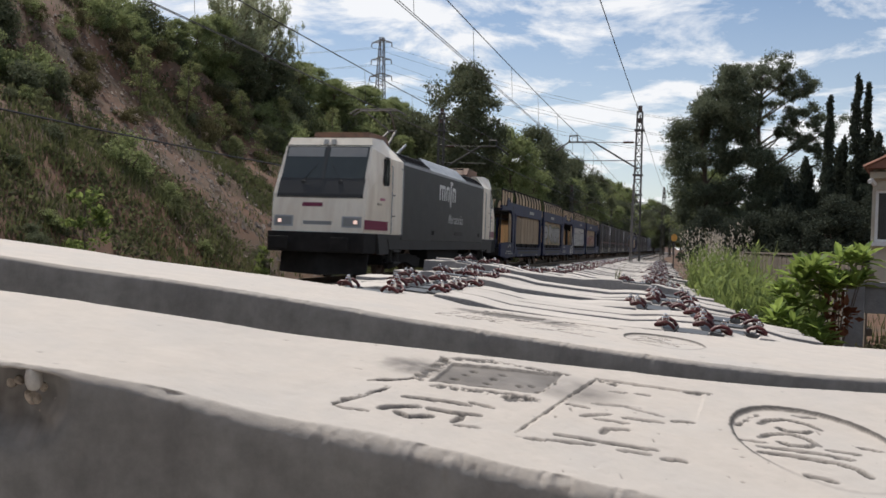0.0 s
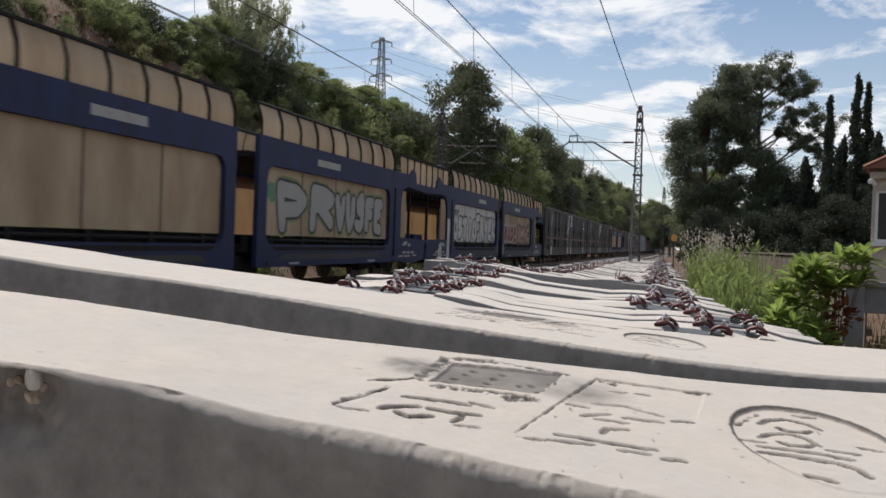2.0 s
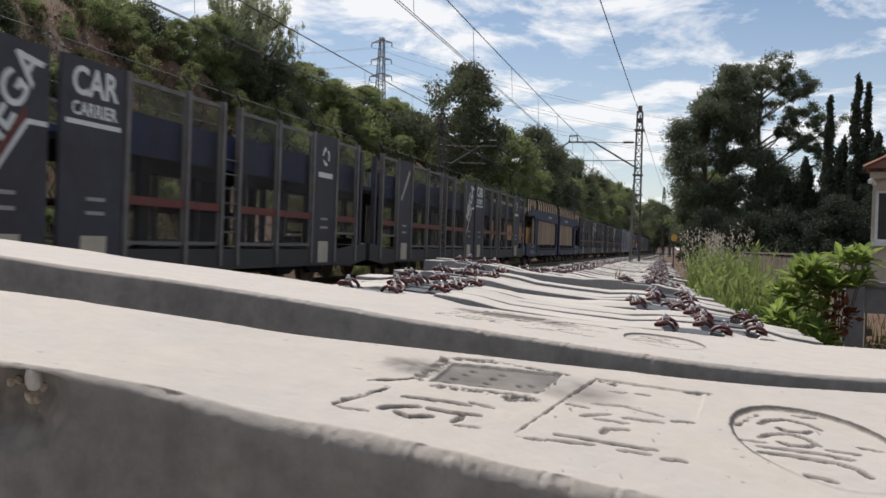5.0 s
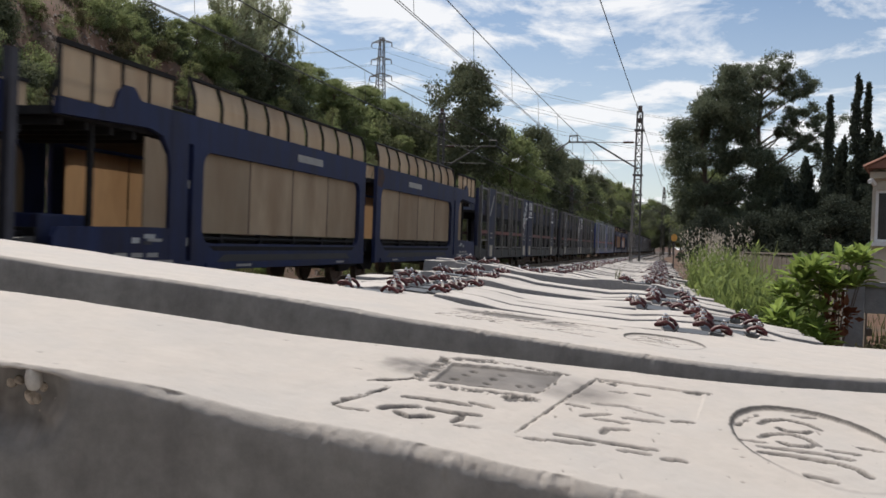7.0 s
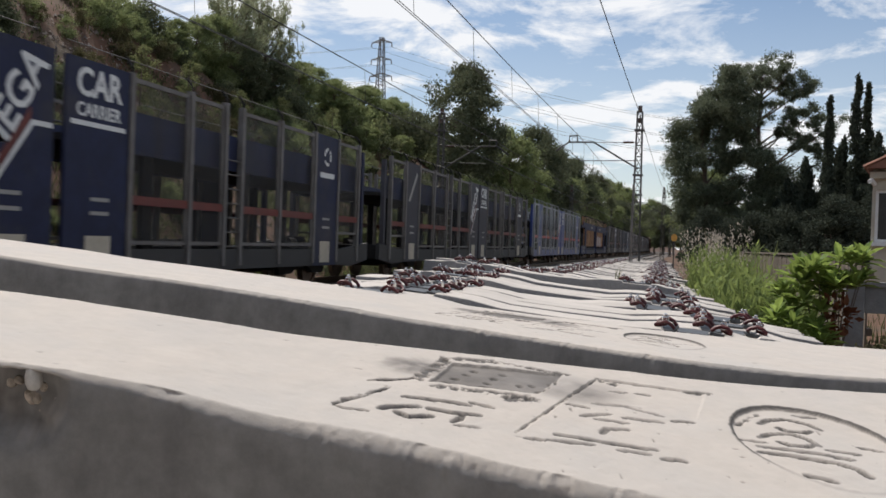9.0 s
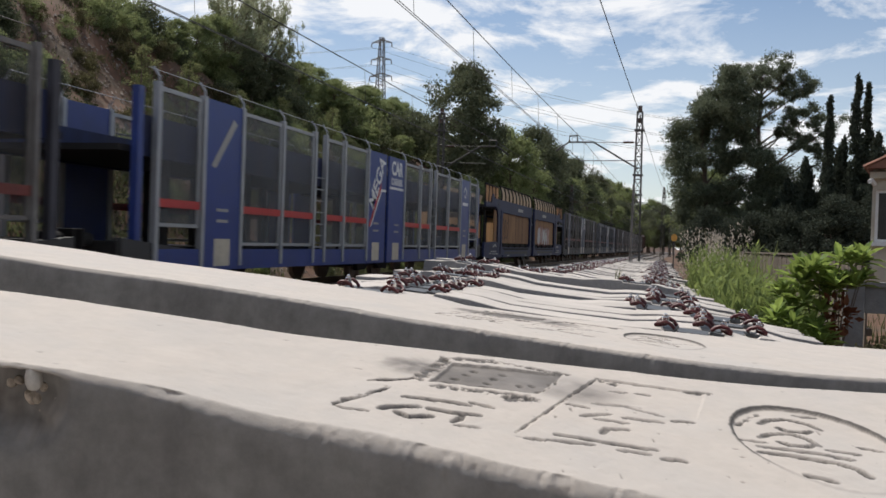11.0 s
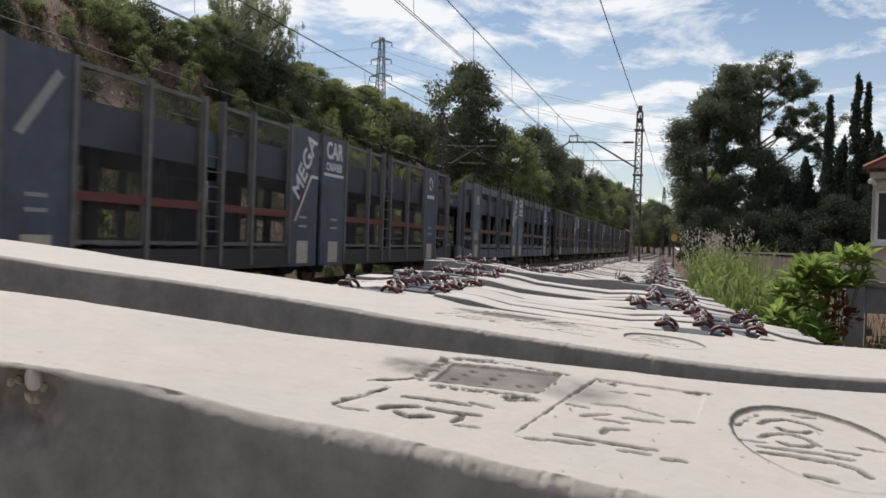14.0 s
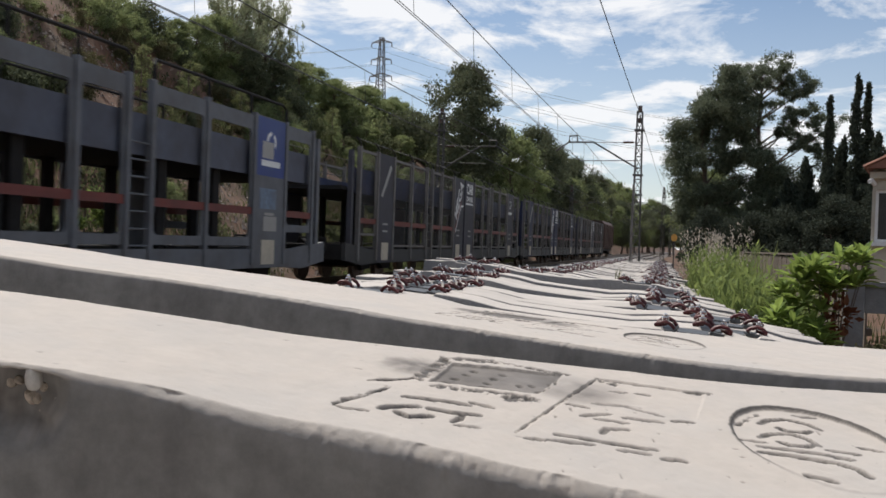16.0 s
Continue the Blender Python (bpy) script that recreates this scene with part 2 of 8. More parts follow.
SPRAY_TEAL = mat("teal spray paint", (0.03, 0.10, 0.12), 0.6, var=0.4, scale=4, dark=(0.014, 0.020, 0.070), dscale=4, damount=0.9)
SPRAY_LG = mat("light green spray paint", (0.20, 0.34, 0.08), 0.5, var=0.25, scale=3)
SPRAY_DK = mat("dark red spray paint", (0.09, 0.012, 0.012), 0.5, var=0.2, scale=3)
SPRAY_S = mat("silver-grey spray paint", (0.34, 0.325, 0.30), 0.55, var=0.2, scale=3, dark=(0.25, 0.24, 0.22), dscale=3, damount=0.7)
BROWNW = mat("rust brown hopper paint", (0.085, 0.045, 0.032), 0.7, var=0.3, scale=2)
SCREEN = screen_mat("perforated grey screen", (0.17, 0.175, 0.18), 0.26)
SCREEN_DARK = screen_mat("grimy perforated screen", (0.085, 0.080, 0.076), 0.16)
STEEL = mat("lattice mast paint", (0.085, 0.08, 0.075), 0.6, 0.3, var=0.2, scale=3)
WIRE = mat("oxidised copper wire", (0.055, 0.05, 0.048), 0.55, 0.6, var=0.1, scale=3)
INSUL = mat("brown glazed insulator", (0.09, 0.05, 0.035), 0.25, var=0.1, scale=5)
BARK = mat("grey-brown bark", (0.115, 0.085, 0.065), 0.95, var=0.35, scale=4, bump=0.8, bscale=12, stretch=(1, 1, 0.3))
STUCCO = mat("cream stucco", (0.43, 0.39, 0.31), 0.9, var=0.08, scale=4, bump=0.2, bscale=60)
TILE = mat("terracotta roof tile", (0.21, 0.095, 0.062), 0.85, var=0.25, scale=5, objrand=0.25)
PLANK = mat("greyed fence board", (0.15, 0.118, 0.092), 0.9, var=0.25, scale=3, bump=0.4, bscale=20, objrand=0.25, stretch=(4, 4, 0.4))
# for the added wall behind the camera, pale so that it bounces light
LIGHT_WALL = mat("pale board of the added light wall", (0.34, 0.32, 0.30), 0.85, var=0.3, scale=3, stretch=(4, 4, 0.4))
YELLOW = mat("faded yellow sign", (0.50, 0.26, 0.05), 0.6, var=0.15, scale=5)
L_SHRUB = leaf_mat("shrub leaves", (0.139, 0.182, 0.078), (0.229, 0.259, 0.118), trans=0.45, island=0.26)
L_BRIGHT = leaf_mat("fresh shrub leaves", (0.104, 0.130, 0.058), (0.160, 0.168, 0.086), trans=0.40, island=0.26)
L_OLIVE = leaf_mat("grey-green poplar leaves", (0.185, 0.212, 0.122), (0.280, 0.298, 0.190), trans=0.55)
L_DRYBRUSH = leaf_mat("half-dry brush", (0.098, 0.082, 0.042), (0.098, 0.104, 0.046), trans=0.35, island=0.35)
L_YOUNG = leaf_mat("young poplar leaves", (0.118, 0.138, 0.058), (0.180, 0.196, 0.090), trans=0.5)
L_DARK = leaf_mat("dark oak leaves", (0.081, 0.098, 0.058), (0.130, 0.142, 0.081), trans=0.36, island=0.24)
L_PINE = leaf_mat("pine needles", (0.094, 0.117, 0.076), (0.147, 0.163, 0.103), trans=0.32)
L_CYP = leaf_mat("cypress foliage", (0.042, 0.053, 0.039), (0.066, 0.077, 0.053), trans=0.20, gloss=0.02)
L_GRASS = leaf_mat("grass blades", (0.062, 0.080, 0.032), (0.100, 0.104, 0.048), trans=0.4, island=0.22)
L_WEED = leaf_mat("bright weed leaves", (0.118, 0.168, 0.046), (0.180, 0.222, 0.078), trans=0.5)
L_LAUREL = leaf_mat("glossy laurel leaves", (0.140, 0.215, 0.048), (0.215, 0.285, 0.080), trans=0.5, island=0.35, gloss=0.45)
L_DRY = leaf_mat("dry seed heads", (0.36, 0.32, 0.26), (0.44, 0.39, 0.32), trans=0.4)


# ---- mesh helpers ----
class Mesh:
    """Collects plain pieces of geometry into one mesh."""

    def __init__(self):
        self.v, self.f = [], []

    def add(self, verts, faces):
        n = len(self.v)
        self.v += [tuple(p) for p in verts]
        self.f += [tuple(i + n for i in q) for q in faces]
        return self

    def box(self, x0, x1, y0, y1, z0, z1, c=0.0):
        """A box; c cuts the long edges along its longest side."""
        if not c:
            return self.add([(x, y, z) for x in (x0, x1) for y in (y0, y1) for z in (z0, z1)],
                            [(0, 1, 3, 2), (4, 6, 7, 5), (0, 4, 5, 1), (2, 3, 7, 6), (0, 2, 6, 4), (1, 5, 7, 3)])
        bm = bmesh.new()
        bmesh.ops.create_cube(bm, size=1.0)
        for p in bm.verts:
            p.co = Vector((x0 + (p.co.x + 0.5) * (x1 - x0), y0 + (p.co.y + 0.5) * (y1 - y0), z0 + (p.co.z + 0.5) * (z1 - z0)))
        bmesh.ops.bevel(bm, geom=bm.edges[:], offset=c, segments=2, affect="EDGES", profile=0.6)
        return self.take(bm)

    def take(self, bm):
        bm.verts.index_update()
        self.add([p.co[:] for p in bm.verts], [[q.index for q in f.verts] for f in bm.faces])
        bm.free()
        return self

    def prism(self, poly, a, b, axis="x", c=0.0):
        """A polygon (two coordinates) pushed from a to b along an axis: x takes (y, z), y takes (x, z), z takes (x, y)."""
        put = {"x": lambda p, k: (k, p[0], p[1]), "y": lambda p, k: (p[0], k, p[1]), "z": lambda p, k: (p[0], p[1], k)}[axis]
        n = len(poly)
        return self.add([put(p, a) for p in poly] + [put(p, b) for p in poly],
                        [tuple(range(n))[::-1], tuple(range(n, 2 * n))] + [(i, (i + 1) % n, n + (i + 1) % n, n + i) for i in range(n)])

    def loft(self, rings, closed=True, caps=True):
        n, m = len(rings[0]), len(rings)
        faces = []
        for k in range(m - 1):
            for i in range(n if closed else n - 1):
                j = (i + 1) % n
                faces.append((k * n + i, k * n + j, (k + 1) * n + j, (k + 1) * n + i))
        if caps:
            faces += [tuple(range(n))[::-1], tuple(range((m - 1) * n, m * n))]
        return self.add([p for r in rings for p in r], faces)

    def tube(self, path, r, n=6, r1=None):
        path = [Vector(p) for p in path]
        rings = []
        for k, p in enumerate(path):
            d = (path[min(k + 1, len(path) - 1)] - path[max(k - 1, 0)]).normalized()
            u = d.cross(Vector((0, 0, 1)) if abs(d.z) < 0.9 else Vector((1, 0, 0))).normalized()
            w = d.cross(u)
            rr = r if r1 is None else r + (r1 - r) * k / (len(path) - 1)
            rings.append([p + (u * math.cos(2 * math.pi * i / n) + w * math.sin(2 * math.pi * i / n)) * rr for i in range(n)])
        return self.loft(rings)

    def mesh(self, name, material, smooth=False):
        me = bpy.data.meshes.new(name)
        me.from_pydata(self.v, [], self.f)
        bm = bmesh.new()
        bm.from_mesh(me)
        bmesh.ops.recalc_face_normals(bm, faces=bm.faces)
        bm.to_mesh(me)
        bm.free()
        me.materials.append(material)
        if smooth:
            me.polygons.foreach_set("use_smooth", [True] * len(me.polygons))
            me.set_sharp_from_angle(angle=radians(40))
        return me


def part(name, shape, material, parent=None, label="", smooth=False, at=None):
    """One mesh object under a thing or a part."""
    me = shape.mesh(name, material, smooth) if isinstance(shape, Mesh) else shape
    ob = new(name, me)
    if parent:
        ob.parent = parent
    if at is not None:
        ob.matrix_basis = at
    if label:
        ob["label"] = label
    return ob


def thing(name, label, category, group="", at=None, kind=""):
    ob = new(name)
    ob.empty_display_size = 0.2
    if at is not None:
        ob.matrix_basis = at
    return tagged(ob, label, category, group, kind)


def letters(text, size, depth=0.004, bold=0.0, sx=1.0, shear=0.0):
    """Built-in font as a mesh in the x-y plane, centred."""
    cu = bpy.data.curves.new("text", "FONT")
    cu.body, cu.size, cu.extrude, cu.offset, cu.shear = text, size, depth / 2, bold, shear
    cu.align_x, cu.align_y, cu.resolution_u = "CENTER", "CENTER", 3
    ob = new("text", cu)
    me = bpy.data.meshes.new_from_object(ob.evaluated_get(bpy.context.evaluated_depsgraph_get()))
    bpy.data.objects.remove(ob)
    bpy.data.curves.remove(cu)
    me.transform(Matrix.Diagonal((sx, 1, 1, 1)))
    return me


def text_part(name, text, size, material, parent, at, label="", depth=0.004, bold=0.0, sx=1.0, shear=0.0):
    me = letters(text, size, depth, bold, sx, shear)
    me.materials.clear()
    me.materials.append(material)
    return part(name, me, material, parent, label, at=at)


# side of a vehicle that faces +x: text reads along +y
def on_side(x, y, z, turn=0.0):
    return pose(x, y, z) @ Matrix(((0, 0, 1, 0), (1, 0, 0, 0), (0, 1, 0, 0), (0, 0, 0, 1))) @ pose(0, 0, 0, 0, 0, turn)


# ---- ground, slope and tracks ----
NEAR_X, TRAIN_X = -5.10, -9.73
GULLY_Y = 30.4
rng = random.Random(4)


def lerp_table(x, pts):
    for (a, fa), (b, fb) in zip(pts, pts[1:]):
        if x <= b:
            return fa + (fb - fa) * max(0.0, (x - a)) / (b - a)
    return pts[-1][1]


def stack_center(y):
    return lerp_table(y, [(0, -0.80), (5, -0.80), (8, -0.98), (15, -1.25), (40, -1.85), (70, -2.0)])


def stack_top(y):
    return lerp_table(y, [(0, 1.0), (1.2, 0.98), (5, 0.885), (9, 0.86), (15, 0.70), (40, 0.60), (70, 0.55)])


def ground_z(x, y):
    z = lerp_table(x, [(-400, 26), (-70, 14.5), (-34, 11.2), (-27, 10.0), (-24.5, 8.7), (-13.2, -0.45), (-12.2, -0.5), (-11.6, -0.42), (-3.2, -0.42),
                       (-2.6, -0.30), (0.9, -0.15), (1.6, 0.10), (12, 0.4), (60, 1.0), (400, 6)])
    if -2.9 < x < 0.9:
        # low earth bank under the stored sleepers
        k = min(1.0, (x + 2.9) / 0.3, (0.9 - x) / 0.25)
        z += k * (stack_top(y) - 0.222 * 3 - 0.03 - 0.06 * (x - stack_center(y)) - 0.02 - z)
    if x < -12.4:
        k = min(1.0, (-12.4 - x) / 5)
        z += k * (1.0 * noise.noise((x * 0.16, y * 0.12, 3)) + 0.45 * noise.noise((x * 0.5, y * 0.45, 7)) + 0.16 * noise.noise((x * 1.6, y * 1.6, 1)))
        # the crest stands higher on the near stretch
        z += 1.7 * max(0.0, min(1.0, (47 - y) / 9)) * max(0.0, min(1.0, (-22 - x) / 5))
        # a gully with scree runs down the slope
        z -= 0.5 * math.exp(-((y - GULLY_Y) / 3.2) ** 2) * k
    elif x > 1.2:
        z += 0.06 * noise.noise((x * 0.7, y * 0.7, 2))
    return z


def spaced(*runs):
    out = []
    for a, b, step in runs:
        n = max(1, round((b - a) / step))
        out += [a + (b - a) * i / n for i in range(n)]
    return out + [runs[-1][1]]


def build_ground():
    xs = spaced((-1800, -400, 350), (-400, -80, 40), (-80, -30, 2.5), (-30, -12, 0.5), (-12, -3, 1.5), (-3, 3, 0.6), (3, 30, 3), (30, 400, 60), (400, 1800, 350))
    ys = spaced((-600, -60, 180), (-60, 8, 6), (8, 75, 0.7), (75, 160, 3), (160, 600, 40), (600, 2500, 380))
    m = Mesh()
    verts = [(x, y, ground_z(x, y)) for y in ys for x in xs]
    n = len(xs)
    faces = [(j * n + i, j * n + i + 1, (j + 1) * n + i + 1, (j + 1) * n + i) for j in range(len(ys) - 1) for i in range(n - 1)]
    m.add(verts, faces)
    g = part("ground", m, SOIL, smooth=True)
    tagged(g, "brown earth cutting slope and trackside soil with dry patches", "ground", kind="structure")


build_ground()


def build_track(cx, name, label):
    """Ballast bed, two rails with polished heads and concrete sleepers under them."""
    bed = Mesh().prism([(cx - 2.3, -0.46), (cx - 1.55, -0.20), (cx + 1.55, -0.20), (cx + 2.3, -0.46)], -40, 420, "y")
    t = tagged(part(name, bed, BALLAST), label, "railway track", kind="structure")
    for s in (-1, 1):
        x = cx + s * 0.87
        prof = [(x - 0.075, -0.172), (x + 0.075, -0.172), (x + 0.075, -0.158), (x + 0.012, -0.14), (x + 0.012, -0.05), (x + 0.036, -0.04),
                (x + 0.036, -0.006), (x - 0.036, -0.006), (x - 0.036, -0.04), (x - 0.012, -0.05), (x - 0.012, -0.14), (x - 0.075, -0.158)]
        rail = part("rail", Mesh().prism(prof, -40, 420, "y"), RAIL, t)
        part("rail_head", Mesh().box(x - 0.034, x + 0.034, -40, 420, -0.006, 0.0), RAILTOP, rail, "polished running surface")
    tie = Mesh()
    k = 8.0
    while k < 130:
        tie.add(*[(v, f) for v, f in [([(cx + a, k + b, c) for a in (-1.3, 1.3) for b in (-0.13, 0.13) for c in (-0.3, -0.174)],
                [(0, 1, 3, 2), (4, 6, 7, 5), (0, 4, 5, 1), (2, 3, 7, 6), (0, 2, 6, 4), (1, 5, 7, 3)])]][0])
        k += 0.6
    tagged(part("sleeper_row", tie, CONCRETE_OLD, t), kind="stuff")


build_track(TRAIN_X, "track_1", "ballasted railway track with rusty rails under the train")
build_track(NEAR_X, "track_2", "empty ballasted railway track with rusty rails")


def scatter_stones():
    """Loose ballast stones on the beds and shoulders."""
    m, r = Mesh(), random.Random(7)
    for _ in range(5200):
        y = 6 + 90 * r.random() ** 1.6
        x = r.uniform(-12.2, 0.9)
        z = -0.2 if min(abs(x - NEAR_X), abs(x - TRAIN_X)) < 1.5 else (-0.38 if x < -2.8 else ground_z(x, y) + 0.02)
        s = r.uniform(0.025, 0.06)
        a = r.uniform(0, 6.28)
        ca, sa = math.cos(a) * s, math.sin(a) * s
        m.add([(x + ca, y + sa, z), (x - sa * 0.7, y + ca * 0.8, z), (x - ca, y - sa, z), (x + sa, y - ca * 0.7, z), (x + ca * 0.2, y + sa * 0.3, z + s * r.uniform(0.8, 1.4))],
              [(0, 1, 4), (1, 2, 4), (2, 3, 4), (3, 0, 4)])
    tagged(part("ballast", m, BALLAST), "loose grey-brown ballast stones along the tracks", "gravel", kind="stuff")
    m = Mesh()
    for i in range(5200):
        x = -13.4 - 11.5 * r.random() ** 0.8
        y = GULLY_Y + 0.6 + r.gauss(0, 1.9) if i < 1800 else r.uniform(24, 48)
        z = ground_z(x, y)
        s = r.uniform(0.025, 0.09) * (2.2 if r.random() < 0.08 else 1) * (1.0 if i < 1800 else 0.7)
        a = r.uniform(0, 6.28)
        ca, sa = math.cos(a) * s, math.sin(a) * s
        m.add([(x + ca, y + sa, z - s * .4), (x - sa * 0.7, y + ca * 0.8, z - s * .3), (x - ca, y - sa, z - s * .3), (x + sa, y - ca * 0.7, z - s * .4), (x + ca * 0.2, y + sa * 0.3, z + s * r.uniform(0.6, 1.0))],
              [(0, 1, 4), (1, 2, 4), (2, 3, 4), (3, 0, 4)])
    tagged(part("scree", m, STONE), "pale loose stones fallen down the earth slope", "scree", kind="stuff")


scatter_stones()


# ---- the train ----
SPEED = 18.9
HALF = 1.49
train_rows = []          # (vehicle, y of its origin at the clip's start)


def bogie(parent, y, base=1.8, x=1.0):
    b = part("bogie", Mesh().box(-x, x, y - base / 2 - 0.5, y + base / 2 + 0.5, 0.45, 0.72, 0.04), BLACK, parent, "black bogie frame")
    for s in (-1, 1):
        part("side_frame", Mesh().prism([(y - base / 2 - 0.45, 0.62), (y - base / 2 - 0.3, 0.34), (y - base / 2 + 0.3, 0.36), (y - 0.3, 0.52), (y + 0.3, 0.52), (y + base / 2 - 0.3, 0.36),
             (y + base / 2 + 0.3, 0.34), (y + base / 2 + 0.45, 0.62), (y + 0.5, 0.78), (y - 0.5, 0.78)], s * x, s * (x + 0.12)), BLACK, b)
    for k in (-1, 1):
        w = Mesh()
        n = 20
        for s in (-1, 1):
            w.loft([[(s * kx, r * math.cos(2 * math.pi * i / n), r * math.sin(2 * math.pi * i / n)) for i in range(n)] for kx, r in ((0.77, 0.475), (0.80, 0.46), (0.91, 0.455), (0.90, 0.36), (0.86, 0.33), (0.86, 0.14), (0.92, 0.12))])
        w.tube([(-0.8, 0, 0), (0.8, 0, 0)], 0.08, 8)
        part("wheelset", w, RAIL, b, "rusty steel wheels on an axle", smooth=True, at=pose(0, y + k * base / 2, 0.46))
    return b


def buffers(parent, y, d):
    for s in (-1, 1):
        m = Mesh().tube([(s * 0.875, y, 1.06), (s * 0.875, y + d * 0.42, 1.06)], 0.11, 12)
        m.box(s * 0.875 - 0.26, s * 0.875 + 0.26, min(y + d * 0.42, y + d * 0.47), max(y + d * 0.42, y + d * 0.47), 0.88, 1.22, 0.015)
        part("buffer", m, BLACK, parent, "black side buffer")


def build_loco():
    LEN = 16.92
    NOSE = 0.36          # how far the cab fronts reach past the buffer line
    o = thing("locomotive", "cream-white and dark grey electric locomotive with a purple stripe", "locomotive")
    # machine room
    room = Mesh()
    room.prism([(-HALF, 1.22), (HALF, 1.22), (HALF, 3.50), (HALF - 0.10, 3.60), (-HALF + 0.10, 3.60), (-HALF, 3.50)], 2.85, LEN - 2.85, "y")
    part("machine_room", room, GREY, o, "dark grey machine room side")
    for s in (-1, 1):
        part("side_sill", Mesh().prism([(1.6, 1.215), (LEN - 1.6, 1.215), (LEN - 1.75, 0.92), (1.75, 0.92)], s * (HALF - 0.06), s * (HALF + 0.004)), SKIRT, o, "dusty grey side sill")
        part("panel_edge", Mesh().box(min(s * (HALF - 0.02), s * (HALF + 0.012)), max(s * (HALF - 0.02), s * (HALF + 0.012)), 2.9, LEN - 2.9, 3.485, 3.56), LGREY, o, "light grey gutter strip")
        # sloped roof panels in three lengths
        for a, b, m_ in ((3.3, 6.1, GREY), (6.15, 8.4, LGREY), (8.45, 11.2, LGREY), (11.25, 14.1, GREY)):
            z1 = 4.02 if m_ is LGREY else 3.93
            x1 = 0.98
            part("roof_panel", Mesh().prism([(s * (HALF - 0.07), 3.585), (s * x1, z1), (s * (x1 - 0.05), z1), (s * (HALF - 0.16), 3.585)], a, b, "y"), m_, o,
                 "light grey sloped roof panel" if m_ is LGREY else "dark louvred roof panel")
            if m_ is GREY:
                for i in range(9):
                    k = a + 0.15 + i * (b - a - 0.3) / 8
                    part("louvre", Mesh().prism([(s * (HALF - 0.095), 3.63), (s * (x1 + 0.06), z1 - 0.05), (s * (x1 + 0.09), z1 - 0.03), (s * (HALF - 0.065), 3.65)], k, k + 0.05, "y"), BLACK, o)
    part("roof", Mesh().box(-1.0, 1.0, 3.1, LEN - 3.1, 3.6, 3.9), ROOFDIRT, o, "rust-stained roof")
    # the leading pantograph is raised to the wire, the other one folded
    up_ = part("pantograph", Mesh().tube([(-0.7, 4.3, 4.02), (0.7, 4.3, 4.02)], 0.03).tube([(0.25, 4.5, 4.02), (0.12, 6.1, 4.92)], 0.045).tube([(-0.25, 4.5, 4.02), (-0.12, 6.1, 4.92)], 0.045)
               .tube([(-0.14, 6.1, 4.92), (0.14, 6.1, 4.92)], 0.04).tube([(0.10, 6.1, 4.92), (0.42, 4.55, 5.36)], 0.028).tube([(-0.10, 6.1, 4.92), (-0.42, 4.55, 5.36)], 0.024), GALV_DULL, o, "raised pantograph arms")
    for yy in (4.40, 4.72):
        part("contact_strip", Mesh().tube([(-0.92, yy, 5.26), (-0.66, yy, 5.41), (0.66, yy, 5.41), (0.92, yy, 5.26)], 0.024, 6), GALV_DULL, up_, "dull grey contact strip with bent horns")
    part("control_rod", Mesh().tube([(0.62, 4.75, 4.0), (0.55, 5.9, 4.42)], 0.04, 6), GALV, up_, "pale control rod")
    for y in (4.4, LEN - 4.4):
        if y < 5:
            p = up_
        else:
            p = part("pantograph", Mesh().tube([(-0.7, y - 1.0, 4.02), (0.7, y - 1.0, 4.02)], 0.03).tube([(0.55, y - 0.9, 4.0), (0.1, y + 0.9, 4.12)], 0.03)
                 .tube([(-0.55, y - 0.9, 4.0), (-0.1, y + 0.9, 4.12)], 0.03).tube([(-0.9, y + 0.2, 4.2), (0.9, y + 0.2, 4.2)], 0.03).tube([(0.1, y + 0.9, 4.1), (0.3, y + 0.2, 4.2)], 0.025), BLACK, o, "folded pantograph")
        for sx in (-0.6, 0.6):
            part("insulator", Mesh().tube([(sx, y - 1, 3.88), (sx, y - 1, 4.02)], 0.07, 8), INSUL, p)
    # cabs, mirrored at both ends
    for end in (0, 1):
        def Y(y):
            return LEN - y if end else y
        half = [(1.35, 0.22, 1.36), (1.38, 0.30, 2.05), (1.39, 0.36, 2.42), (1.30, 0.90, 3.74), (1.22, 1.06, 4.04)]
        fr = [(x, Y(y - NOSE), z) for x, y, z in half] + [(-x, Y(y - NOSE), z) for x, y, z in reversed(half)]
        full = [(HALF - 0.01, 1.55, 1.36), (HALF, 1.5, 2.05), (HALF, 1.5, 2.42), (HALF, 1.6, 3.55), (1.20, 1.7, 4.09)]
        f2 = [(x, Y(y), z) for x, y, z in full] + [(-x, Y(y), z) for x, y, z in reversed(full)]
        back = [(HALF, 2.85, 1.36), (HALF, 2.85, 2.05), (HALF, 2.85, 2.42), (HALF, 2.85, 3.55), (1.06, 2.55, 4.02)]
        f3 = [(x, Y(y), z) for x, y, z in back] + [(-x, Y(y), z) for x, y, z in reversed(back)]
        cab = Mesh().loft([fr, f2, f3], caps=False)
        n = len(fr)
        cab.add(fr, [(0, 1, n - 2, n - 1), (1, 2, n - 3, n - 2), (2, 3, n - 4, n - 3), (3, 4, n - 5, n - 4)])
        cab.add(f3, [tuple(range(n))])
        c = part("cab", cab, WHITE, o, "cream-white driver's cab")
        part("cab_roof_cover", Mesh().prism([(Y(1.45), 4.05), (Y(1.50), 4.30), (Y(3.05), 4.34), (Y(3.35), 4.05), (Y(3.0), 3.95)], -0.85, 0.85), ROOFDIRT, c, "rust-stained roof cover")

